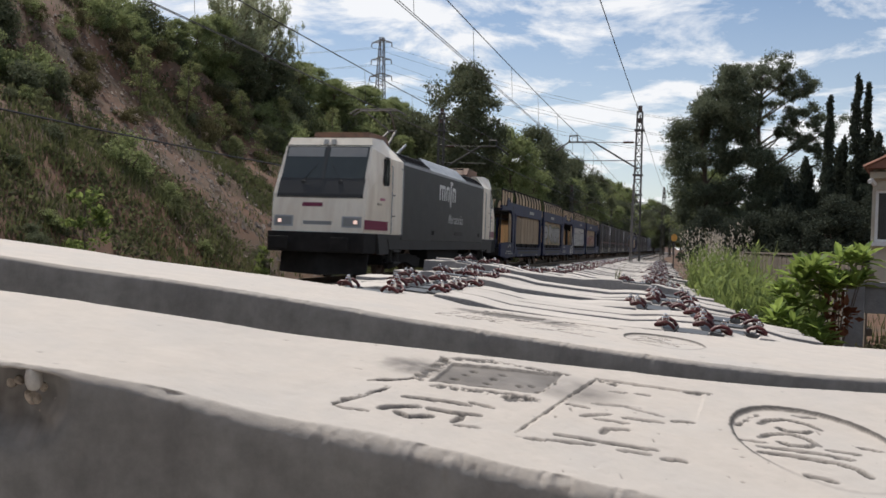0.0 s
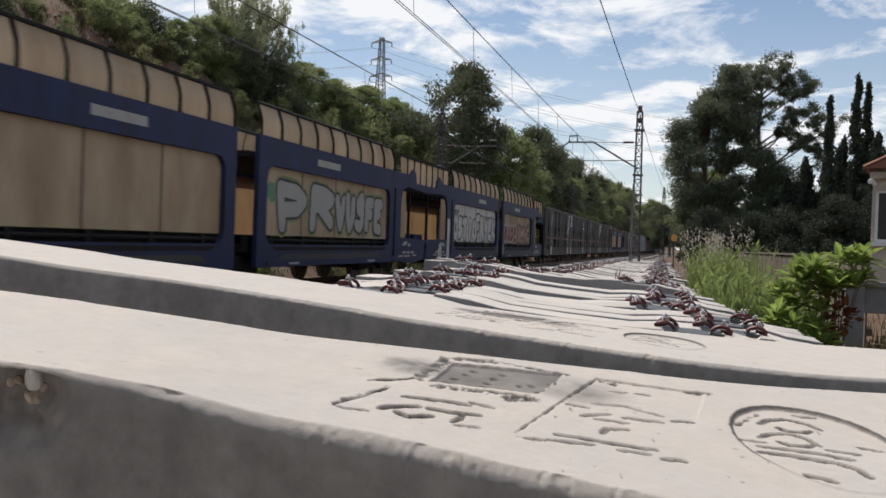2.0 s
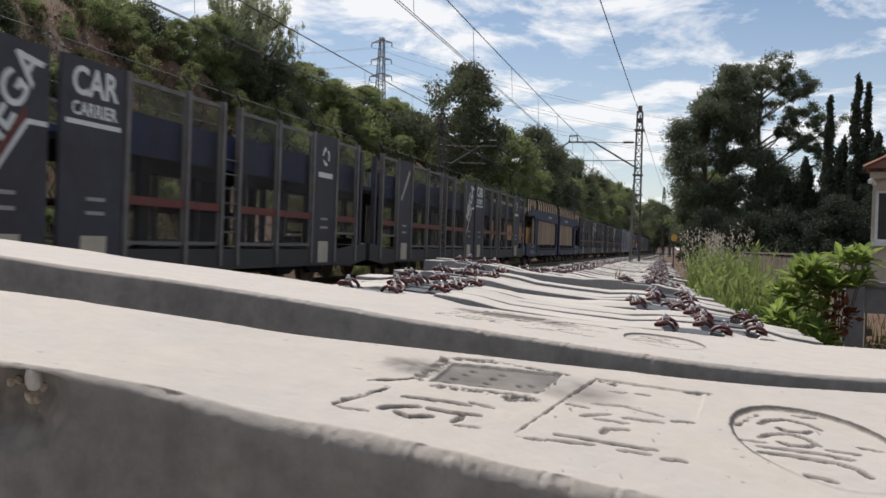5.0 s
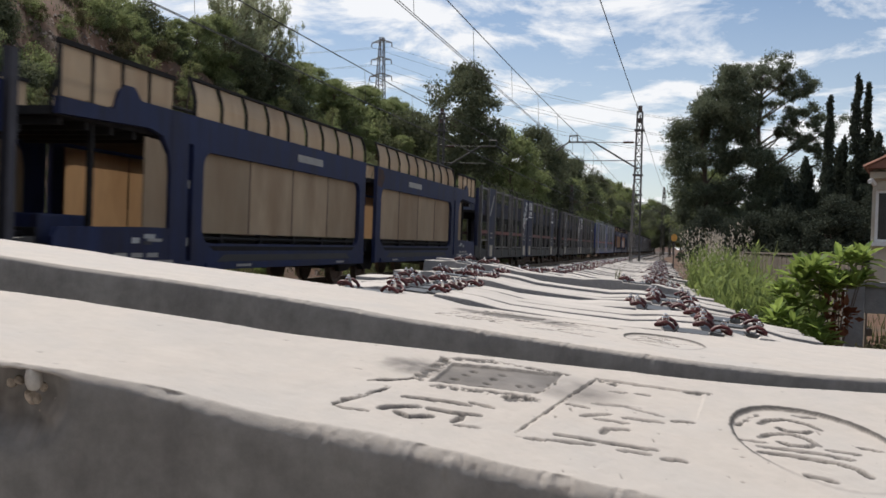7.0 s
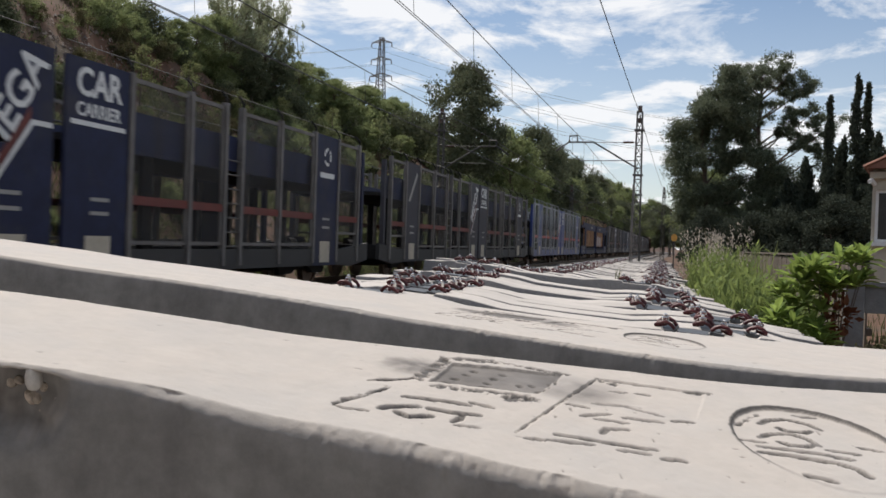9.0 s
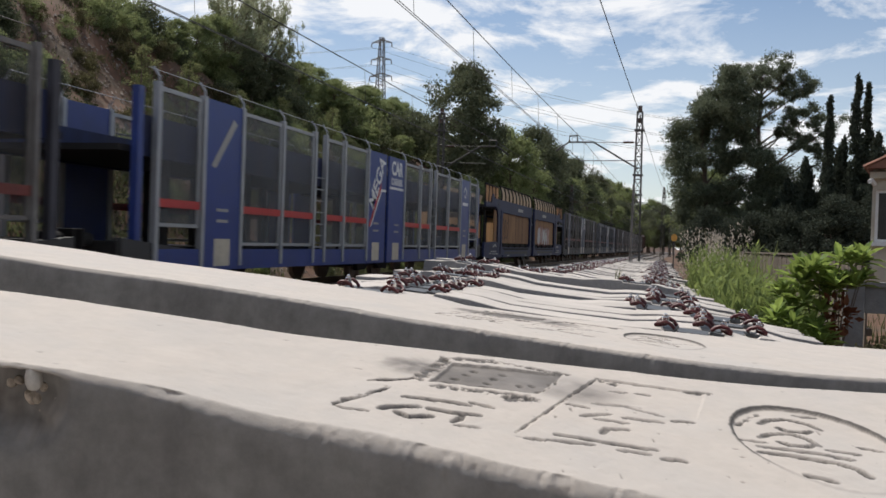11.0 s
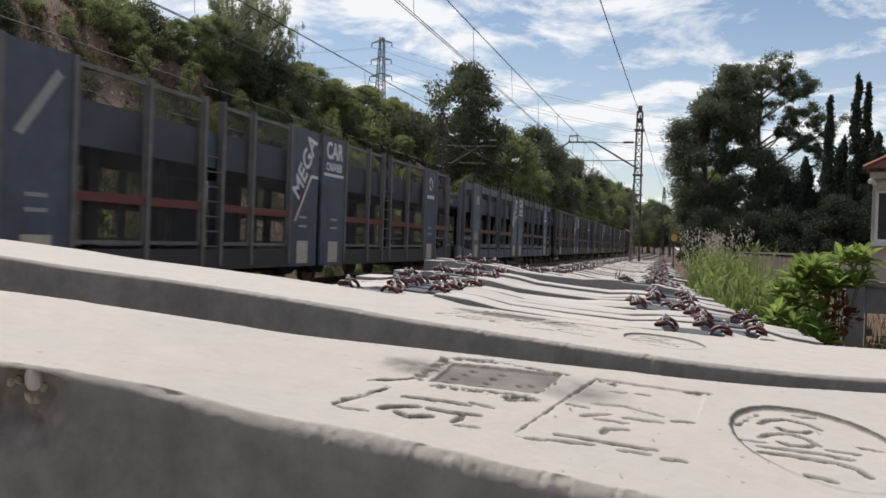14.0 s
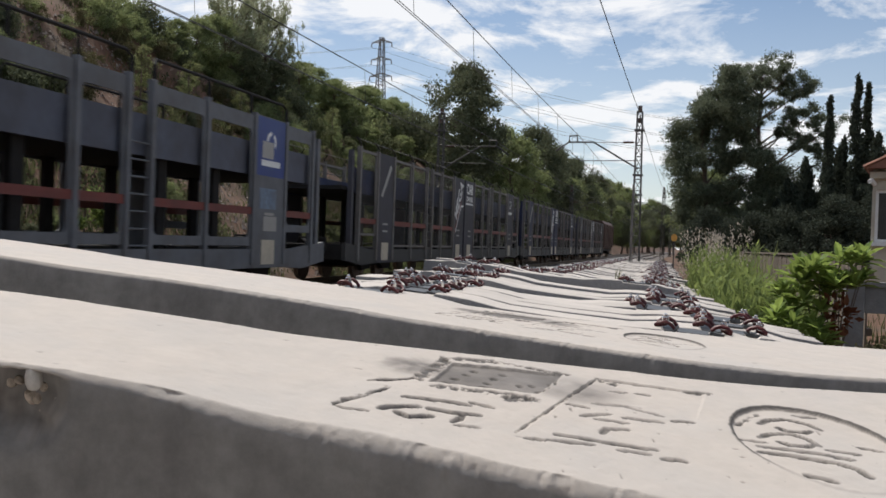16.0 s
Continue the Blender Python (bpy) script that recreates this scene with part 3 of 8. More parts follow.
        def face(x0, x1, z0, z1, out):
            """A sheet on the sloped front, between two heights."""
            def fy(z):
                return lerp_table(z, [(1.22, 0.22), (2.05, 0.30), (2.42, 0.36), (3.74, 0.90), (4.04, 1.06)]) - NOSE - out
            zs = [z0] + [z for z in (2.05, 2.42, 3.74) if z0 < z < z1] + [z1]
            rings = [[(x0, Y(fy(z)), z), (x1, Y(fy(z)), z), (x1, Y(fy(z) + 0.03), z), (x0, Y(fy(z) + 0.03), z)] for z in zs]
            return Mesh().loft(rings)
        for z in (2.305, 3.805):
            part("cab_seam", face(-1.29, 1.29, z, z + 0.018, 0.014), SKIRT, c, "dark grimy panel seam")
        part("windscreen_band", face(-1.27, 1.27, 2.33, 2.86, 0.012), GREY, c, "dark band under the windscreen")
        for s in (-1, 1):
            x0, x1 = sorted((s * 0.04, s * 1.24))
            w = part("windscreen", face(x0, x1, 2.86, 3.78, 0.016), WSCREEN, c, "dark windscreen pane")
            part("blind", face(x0 + 0.05, x1 - 0.05, 3.48, 3.75, 0.020), BLIND, w, "lowered grey sun blind")
            wy = lerp_table(2.8, [(2.42, 0.36), (3.62, 0.86)]) - NOSE
            part("wiper", Mesh().tube([(s * 0.55, Y(wy - 0.03), 2.8), (s * 0.22, Y(wy + 0.13), 3.25)], 0.007, 5).box(s * 0.55 - 0.06, s * 0.55 + 0.06, min(Y(wy - 0.06), Y(wy)), max(Y(wy - 0.06), Y(wy)), 2.66, 2.80, 0.02), GREY, c)
            x0, x1 = sorted((s * 0.72, s * 1.29))
            h = part("headlight", face(x0, x1, 1.50, 1.80, 0.02), LGREY, c, "rectangular headlight housing")
            part("lens", face(x0 + 0.05, x1 - 0.05, 1.54, 1.76, 0.03), BLIND, h, "clouded lamp glass")
            lamp = face(s * 1.12 - 0.05, s * 1.12 + 0.05, 1.60, 1.70, 0.04)
            part("lamp", lamp, GLOW_HEAD if not end else BLIND, h, "lit white lamp" if not end else "unlit lamp")
            x0, x1 = sorted((s * 0.03, s * 0.16))
            part("top_light", face(x0 + s * 0.02, x1 + s * 0.02, 3.84, 3.99, 0.035), BLIND, c, "small upper headlight")
            # stripe, door and side window
            ys = sorted((Y(0.36), Y(1.5)))
            part("stripe", Mesh().loft([[(s * (x + 0.012), Y(y), z) for z in (1.46, 1.72)] for x, y in ((1.365, 0.25 - NOSE), (1.488, 1.5 - 0.05), (1.490, 1.5))], closed=False, caps=False), PURPLE, c, "purple stripe")
            q = 0.55 if end else 0.38
            d = part("cab_door", Mesh().box(min(s * 1.45, s * 1.505), max(s * 1.45, s * 1.505), min(Y(2.12 - q), Y(3.02 - q)), max(Y(2.12 - q), Y(3.02 - q)), 1.38, 3.53, 0.012), WHITE, c, "cream-white cab door")
            for z in (1.9, 2.5):
                part("door_handle", Mesh().tube([(s * 1.51, Y(2.24 - q), z), (s * 1.535, Y(2.24 - q), z), (s * 1.535, Y(2.40 - q), z), (s * 1.51, Y(2.40 - q), z)], 0.012, 5), BLACK, d)
            for yy in (2.07 - q, 3.09 - q):
                part("grab_rail", Mesh().tube([(s * 1.50, Y(yy), 1.35), (s * 1.545, Y(yy), 1.4), (s * 1.545, Y(yy), 3.3), (s * 1.50, Y(yy), 3.35)], 0.017, 6), GALV, c, "slim grab rail")
            g = 0.62 if end else 0.45
            fr_ = part("side_window", Mesh().prism([(Y(1.52 - g), 2.84), (Y(1.59 - g), 2.74), (Y(1.93 - g), 2.74), (Y(2.0 - g), 2.84), (Y(2.0 - g), 3.44), (Y(1.93 - g), 3.56), (Y(1.72 - g), 3.56), (Y(1.62 - g), 3.46)], s * 1.40, s * 1.502), BLACK, c, "dark rubber window frame")
            part("pane", Mesh().prism([(Y(1.58 - g), 2.86), (Y(1.63 - g), 2.8), (Y(1.90 - g), 2.8), (Y(1.95 - g), 2.86), (Y(1.95 - g), 3.41), (Y(1.90 - g), 3.50), (Y(1.75 - g), 3.50), (Y(1.67 - g), 3.42)], s * 1.41, s * 1.508), GLASS, fr_)
            for _ in (0,):
                part("side_mark", Mesh().prism([(Y(1.26), 2.30), (Y(0.92), 2.30), (Y(0.92), 2.37), (Y(1.26), 2.37)], s * 1.44, s * 1.482), ROSE, c, "small pink name bar")
                part("side_mark", Mesh().prism([(Y(1.05), 2.16), (Y(0.72), 2.16), (Y(0.72), 2.22), (Y(1.05), 2.22)], s * 1.43, s * 1.466), PALETAG, c, "small pale bar")
        part("centre_pillar", face(-0.045, 0.045, 2.84, 3.80, 0.024), GREY, c, "dark windscreen pillar")
        # nose marks: plain bars stand for the operator's name and the running number
        part("name_mark", face(-0.48, 0.12, 2.06, 2.17, 0.012), PURPLE, c, "small dark red mark")
        part("number_mark", face(-0.42, 0.42, 1.56, 1.66, 0.012), BLIND, c, "grey number bar")
        # buffer beam, plough and steps
        y0, y1 = sorted((Y(-0.25), Y(0.75)))
        bb = part("buffer_beam", Mesh().box(-1.42, 1.42, y0, y1, 0.80, 1.355, 0.03), BLACK, o, "black buffer beam")
        buffers(bb, Y(-0.22), 1 if end else -1)
        for s in (-1, 1):
            part("plough_plate", Mesh().add([(0, Y(-0.15), 0.18), (0, Y(0.0), 0.86), (s * 1.3, Y(0.45), 0.86), (s * 1.3, Y(0.3), 0.22), (0, Y(-0.05), 0.18), (0, Y(0.1), 0.86), (s * 1.3, Y(0.55), 0.86), (s * 1.3, Y(0.4), 0.22)],
                 [(0, 1, 2, 3), (7, 6, 5, 4), (0, 4, 5, 1), (2, 6, 7, 3), (0, 3, 7, 4), (1, 5, 6, 2)]), BLACK, bb, "black track clearing plate")
            part("foot_step", Mesh().box(min(s * 1.2, s * 1.48), max(s * 1.2, s * 1.48), min(Y(2.2), Y(2.9)), max(Y(2.2), Y(2.9)), 0.5, 0.55).box(min(s * 1.2, s * 1.48), max(s * 1.2, s * 1.48), min(Y(2.2), Y(2.9)), max(Y(2.2), Y(2.9)), 0.85, 0.9)
                 .box(min(s * 1.3, s * 1.4), max(s * 1.3, s * 1.4), min(Y(2.2), Y(2.25)), max(Y(2.2), Y(2.25)), 0.5, 0.95).box(min(s * 1.3, s * 1.4), max(s * 1.3, s * 1.4), min(Y(2.85), Y(2.9)), max(Y(2.85), Y(2.9)), 0.5, 0.95), SKIRT, bb)
            part("cab_skirt", Mesh().prism([(Y(0.75), 1.355), (Y(2.85), 1.355), (Y(2.85), 1.05), (Y(1.75), 0.98), (Y(1.75), 0.78), (Y(0.95), 0.78)], s * 1.36, s * 1.47), SKIRT, bb, "grey corner skirt")
    # underfloor
    part("transformer_tank", Mesh().box(-1.25, 1.25, 6.6, 10.9, 0.28, 0.95, 0.06), BLACK, o, "black underfloor tank")
    for y in (4.0, LEN - 4.0):
        bogie(o, y, 2.6, 1.12)
    # name mark as a row of plain strokes, and the readable word below it
    y, z = 7.05, 2.66
    for w, h in ((0.16, 0.52), (0.42, 0.52), (0.42, 0.52), (0.16, 0.92), (0.42, 0.52)):
        drop = (h - 0.52) / 2
        outline = ([(0, 0), (0.11, 0), (0.11, h - 0.11), (0.31, h - 0.11), (0.31, 0), (w, 0), (w, h - 0.08), (w - 0.08, h), (0, h)] if w > 0.4
                   else [(0, -drop), (0.11, -drop), (0.13, h - 0.14 - drop), (w + 0.16, h - 0.07 - drop), (w + 0.14, h - drop), (0, h - drop)])
        part("name_mark", Mesh().prism([(y + p, z + q_) for p, q_ in outline], HALF + 0.002, HALF + 0.008), WPAINT, o, "white stroke of a painted name mark")
        y += w + 0.16
    text_part("lettering", "Mercancías", 0.50, LETTER, o, on_side(HALF + 0.004, 9.40, 2.02), "faded white slanted lettering on the machine room", bold=0.002, sx=0.98, shear=0.3)
    for yy, zz, ww in ((6.2, 1.42, 0.28), (9.3, 1.44, 1.2), (13.2, 1.45, 0.25)):
        part("vent_plate", Mesh().box(HALF, HALF + 0.01, yy, yy + ww, zz, zz + 0.14), SKIRT if ww > 1 else BLACK, o)
    train_rows.append((o, 22.81))
    return o


GLOW_HEAD = glow_mat("lit headlamp", (1.0, 0.60, 0.45), 0.7)


def round_rect(y0, y1, z0, z1, r, n=4):
    pts = []
    for cy, cz, a0 in ((y1 - r, z1 - r, 0), (y0 + r, z1 - r, 90), (y0 + r, z0 + r, 180), (y1 - r, z0 + r, 270)):
        for i in range(n + 1):
            a = radians(a0 + 90 * i / n)
            pts.append((cy + r * math.cos(a), cz + r * math.sin(a)))
    return pts


def plate_with_hole(outer, hole, x0, x1):
    """A plate in the y-z plane with one rounded opening (from round_rect) through it; outer is (y0, y1, z0, z1)."""
    y0, y1, z0, z1 = outer
    rim = [(y1, z1), (y0, z1), (y0, z0), (y1, z0)]
    n = len(hole)
    k = n // 4
    v = [(x, *p) for x in (x0, x1) for p in rim + hole]
    f = []
    for s in (0, n + 4):
        for c in range(4):
            for i in range(k - 1):
                f.append((s + c, s + 4 + c * k + i, s + 4 + c * k + i + 1))
            f.append((s + c, s + 4 + c * k + k - 1, s + 4 + (c * k + k) % n, s + (c + 1) % 4))
    t = n + 4
    f += [(c, (c + 1) % 4, t + (c + 1) % 4, t + c) for c in range(4)]
    f += [(4 + i, 4 + (i + 1) % n, t + 4 + (i + 1) % n, t + 4 + i) for i in range(n)]
    return Mesh().add(v, f)


def build_panel_wagon(panel, label):
    """Twin car carrier: navy frame, panelled windows, bent panels round the upper deck. Origin at its middle joint."""
    o = thing("car_carrier", label, "railway wagon", "wagons of the train")
    for e in (-1, 1):
        def Y(y):
            return e * y
        half = o
        part("upper_deck", Mesh().box(-1.30, 1.30, min(Y(0.35), Y(12.5)), max(Y(0.35), Y(12.5)), 2.78, 2.90), BLACK, o, "sooty upper deck floor")
        part("lower_deck", Mesh().box(-1.25, 1.25, min(Y(0.35), Y(12.6)), max(Y(0.35), Y(12.6)), 0.86, 0.98), BLACK, half, "sooty lower deck floor")
        for s in (-1, 1):
            x0, x1 = s * (HALF - 0.10), s * HALF
            hole = round_rect(min(Y(0.86), Y(8.75)), max(Y(0.86), Y(8.75)), 1.03, 2.66, 0.28)
            sw = part("side_wall", plate_with_hole((min(Y(0.46), Y(9.02)), max(Y(0.46), Y(9.02)), 0.56, 3.24), hole, x0, x1), BLUE, half, "faded navy side frame")
            # panels fill the upper part of the window; a dark gap stays below them
            for i in range(4):
                a, b = 0.80 + i * 2.0, 0.80 + (i + 1) * 2.0
                part("panel_seam", Mesh().box(min(s * (HALF - 0.112), s * (HALF - 0.100)), max(s * (HALF - 0.112), s * (HALF - 0.100)), Y(b) - 0.022, Y(b) + 0.022, 1.22, 2.72), BROWNW, sw, "rusty seam strip")
                if s < 0:
                    # far side: thin sheets, their colour brightened for the daylight behind them
                    wp = part("window_panel", Mesh().loft([[(s * (HALF - d), Y(y), z) for d, z in ((0.12, 1.22), (0.105, 2.0), (0.12, 2.72))] for y in (a + 0.01, b - 0.01)], closed=False, caps=False), SUNLIT_SHEET, sw, "thin amber sheet, brightened in colour for the daylight behind it")
                    for j in range(7 if e < 0 and i > 0 and panel is OCHRE else 0):
                        q, zt = a + 0.15 + j * 0.28, 1.80 + 0.16 * math.sin(j * 2.3 + i * 1.7)
                        part("spray_stroke", Mesh().tube([(s * (HALF - 0.15), Y(q - 0.12), 1.26), (s * (HALF - 0.15), Y(q - 0.05), zt), (s * (HALF - 0.15), Y(q + 0.12), zt + 0.12), (s * (HALF - 0.15), Y(q + 0.16), 1.34)], 0.12, 8), SPRAY_K, wp, "dark spray stroke")
                    continue
                part("window_panel", Mesh().box(min(s * (HALF - 0.13), s * (HALF - 0.105)), max(s * (HALF - 0.13), s * (HALF - 0.105)), min(Y(a + 0.01), Y(b - 0.01)), max(Y(a + 0.01), Y(b - 0.01)), 1.22, 2.72), panel, sw, "weathered flat infill panel")
            part("lower_rail", Mesh().tube([(s * (HALF - 0.16), Y(0.6), 1.12), (s * (HALF - 0.16), Y(8.8), 1.12)], 0.035, 6), BLACK, sw)
            for i in range(5):
                y = 1.4 + i * 1.6
                part("lower_bracket", Mesh().box(min(s * (HALF - 0.2), s * (HALF - 0.12)), max(s * (HALF - 0.2), s * (HALF - 0.12)), Y(y) - 0.05, Y(y) + 0.05, 1.0, 1.21), BLACK, sw)
            # flat dark strips put the shade of slot and recess into colour
            part("sill_gap", Mesh().prism([(Y(1.15), 0.985), (Y(1.35), 0.90), (Y(8.3), 0.90), (Y(8.5), 0.985)], s * (HALF - 0.02), s * (HALF + 0.003)), BLACK, sw, "black strip standing for the shaded slot above the sill")
            part("sill_recess", Mesh().prism([(Y(1.75), 0.83), (Y(1.45), 0.70), (Y(8.2), 0.70), (Y(7.9), 0.83)], s * (HALF - 0.02), s * (HALF + 0.003)), SKIRT, sw, "dark grey strip standing for the shaded recess in the sill")
            part("sill_rib", Mesh().box(min(s * HALF, s * (HALF + 0.03)), max(s * HALF, s * (HALF + 0.03)), min(Y(0.9), Y(8.6)), max(Y(0.9), Y(8.6)), 0.56, 0.68), BLUE, sw)
            # corner upright with a vertical slot, then the curved cut-out of the end
            part("upright", plate_with_hole((min(Y(9.02), Y(9.80)), max(Y(9.02), Y(9.80)), 0.56, 3.24), round_rect(min(Y(9.10), Y(9.26)), max(Y(9.10), Y(9.26)), 0.72, 2.75, 0.04, 2), x0, s * (HALF + 0.004)), BLUE, half, "navy corner upright")
            for z in ((0.98, 1.98) if s > 0 else ()):
                part("slot_web", Mesh().box(x0 + 0.02, x0 + 0.04, min(Y(9.10), Y(9.26)), max(Y(9.10), Y(9.26)), z, z + 0.14), SPRAY_S if z > 1.9 or z < 1 else BLUE, half, "web plate across the slot")
            part("end_beam", Mesh().prism([(Y(9.80), 3.24), (Y(9.80), 2.2), (Y(9.86), 2.55), (Y(10.05), 2.78), (Y(10.4), 2.86), (Y(12.55), 2.78), (Y(12.55), 3.02), (Y(11.35), 3.02), (Y(11.25), 3.30), (Y(11.1), 3.42), (Y(10.85), 3.42), (Y(10.65), 3.24)], x0, x1), BLUE, half, "navy end beam with a hinge boss")
            part("end_panel", Mesh().prism([(Y(9.80), 1.28), (Y(10.45), 1.28), (Y(10.45), 2.72), (Y(10.05), 2.70), (Y(9.86), 2.5), (Y(9.80), 2.2)], s * (HALF - 0.09), s * (HALF - 0.06)), panel, half, "weathered flat infill panel")
            part("end_sill", Mesh().prism([(Y(9.8), 0.56), (Y(9.8), 1.28), (Y(10.5), 1.28), (Y(12.5), 1.24), (Y(12.6), 1.1), (Y(12.6), 0.62), (Y(11.0), 0.5)], x0, x1), BLUE, half, "navy end sill")
            for i, (q, z, w, h) in enumerate(((10.2, 1.10, 0.30, 0.07), (10.28, 1.0, 0.22, 0.06), (10.62, 1.02, 0.2, 0.09)) if s > 0 else ()):
                part("scuff", Mesh().box(HALF, HALF + 0.006, min(Y(q), Y(q + w)), max(Y(q), Y(q + w)), z, z + h), GRIME if i % 2 else LETTER, half, "rubbed pale paint patch")
            for i in range(3):
                part("marking", Mesh().box(min(s * HALF, s * (HALF + 0.006)), max(s * HALF, s * (HALF + 0.006)), min(Y(10.1 + i * 0.42), Y(10.4 + i * 0.42)), max(Y(10.1 + i * 0.42), Y(10.4 + i * 0.42)), 0.80, 0.87), SPRAY_S, half, "small white data bars")
            part("emblem_bar", Mesh().box(min(s * HALF, s * (HALF + 0.006)), max(s * HALF, s * (HALF + 0.006)), min(Y(3.4), Y(4.8)), max(Y(3.4), Y(4.8)), 2.86, 3.02), SPRAY_S, sw, "pale worn name bar")
            # bent panels round the upper deck
            n = 9
            for i in range(n):
                a, b = 0.55 + i * (8.55 / n), 0.55 + (i + 1) * (8.55 / n)
                curve = [(0, 3.24), (0, 3.50), (0.025, 3.63), (0.115, 3.90)]
                m = Mesh().loft([[(s * (HALF - 0.04 - d), Y(y), z) for d, z in curve] for y in (a + 0.03, b - 0.03)], closed=False, caps=False)
                part("deck_panel", m, TAN, half, "weathered bent deck panel")
                part("deck_hoop", Mesh().tube([(s * (HALF - 0.008 - d), Y(a), z) for d, z in curve], 0.024, 5), BLACK, half, "thin dark hoop")
            part("deck_hoop", Mesh().tube([(s * (HALF - 0.008 - d), Y(9.1), z) for d, z in curve], 0.036, 5), BLACK, half)
            part("top_rail", Mesh().tube([(s * (HALF - 0.135), Y(0.55), 3.90), (s * (HALF - 0.135), Y(9.1), 3.90)], 0.036, 5), BLACK, half)
            part("end_rail", Mesh().box(min(s * (HALF - 0.07), s * (HALF - 0.01)), max(s * (HALF - 0.07), s * (HALF - 0.01)), min(Y(9.7), Y(12.6)), max(Y(9.7), Y(12.6)), 3.742, 3.81), BLACK, half, "dark rail above the end panels")
            part("low_end_rail", Mesh().tube([(s * (HALF - 0.04), Y(9.1), 3.30), (s * (HALF - 0.04), Y(9.76), 3.30)], 0.03, 5), BLACK, half)
            for i in range(4):
                a, b = 9.75 + i * 0.70, 9.75 + (i + 1) * 0.70
                part("end_deck_panel", Mesh().loft([[(s * (HALF - d), Y(y), z) for d, z in ((0.05, 3.05), (0.04, 3.40), (0.05, 3.74))] for y in (a, b - 0.05)], closed=False, caps=False), panel, half, "weathered flat deck panel")
                part("deck_post", Mesh().box(min(s * (HALF - 0.06), s * (HALF - 0.02)), max(s * (HALF - 0.06), s * (HALF - 0.02)), min(Y(b - 0.05), Y(b)), max(Y(b - 0.05), Y(b)), 2.95, 3.74), BLACK, half)
            for i, (a, b) in enumerate(((10.47, 11.42), (11.46, 12.4)) if s < 0 else ()):
                lp = part("low_panel", Mesh().loft([[(s * (HALF - d), Y(y), z) for d, z in ((0.05, 1.285), (0.035, 2.0), (0.05, 2.74))] for y in (a, (a + b) / 2, b)], closed=False, caps=False), SUNLIT_SHEET, half, "thin amber inner sheet, brightened in colour for the sun behind it")
                for j in range(6 if e < 0 else 0):
                    q = a + 0.06 + j * 0.15
                    zt = 1.66 + 0.16 * math.sin(j * 2.3 + i * 1.7 + e)
                    part("spray_stroke", Mesh().tube([(s * (HALF - 0.075), Y(q - 0.08), 1.30), (s * (HALF - 0.075), Y(q - 0.03), zt), (s * (HALF - 0.075), Y(q + 0.07), zt + 0.10), (s * (HALF - 0.075), Y(q + 0.10), 1.34)], 0.075, 4), SPRAY_K if i == 0 or panel is OCHRE else BROWNW, lp, "dark spray stroke")
            part("deck_column", Mesh().box(min(s * 1.16, s * 1.24), max(s * 1.16, s * 1.24), min(Y(11.455), Y(11.525)), max(Y(11.455), Y(11.525)), 0.98, 2.8), BLACK, half)
        for s in (-1, 1):
            part("deck_kerb", Mesh().box(min(s * 1.16, s * 1.24), max(s * 1.16, s * 1.24), min(Y(0.4), Y(9.6)), max(Y(0.4), Y(9.6)), 0.98, 1.21), BLACK, half, "sooty deck kerb")
        part("ramp_flap", Mesh().box(-1.02, 1.02, min(Y(11.3), Y(12.35)), max(Y(11.3), Y(12.35)), 0.982, 1.42, 0.03), BLUE, half, "folded navy ramp flap")
        for k in range(5):
            part("deck_rib", Mesh().box(-1.28, 1.28, min(Y(9.9 + k * 0.58), Y(10.0 + k * 0.58)), max(Y(9.9 + k * 0.58), Y(10.0 + k * 0.58)), 2.66, 2.778), BLACK, half)
        part("end_crossbeam", Mesh().box(-1.4, 1.4, min(Y(12.3), Y(12.6)), max(Y(12.3), Y(12.6)), 0.62, 1.0, 0.03), BLACK, half)
        buffers(half, Y(12.55), e)
        part("centre_sill", Mesh().box(-0.35, 0.35, min(Y(0), Y(12.4)), max(Y(0), Y(12.4)), 0.6, 0.86), BLACK, half)
        bogie(half, Y(8.6), 1.8)
    bogie(o, 0.0, 1.8)
    return o


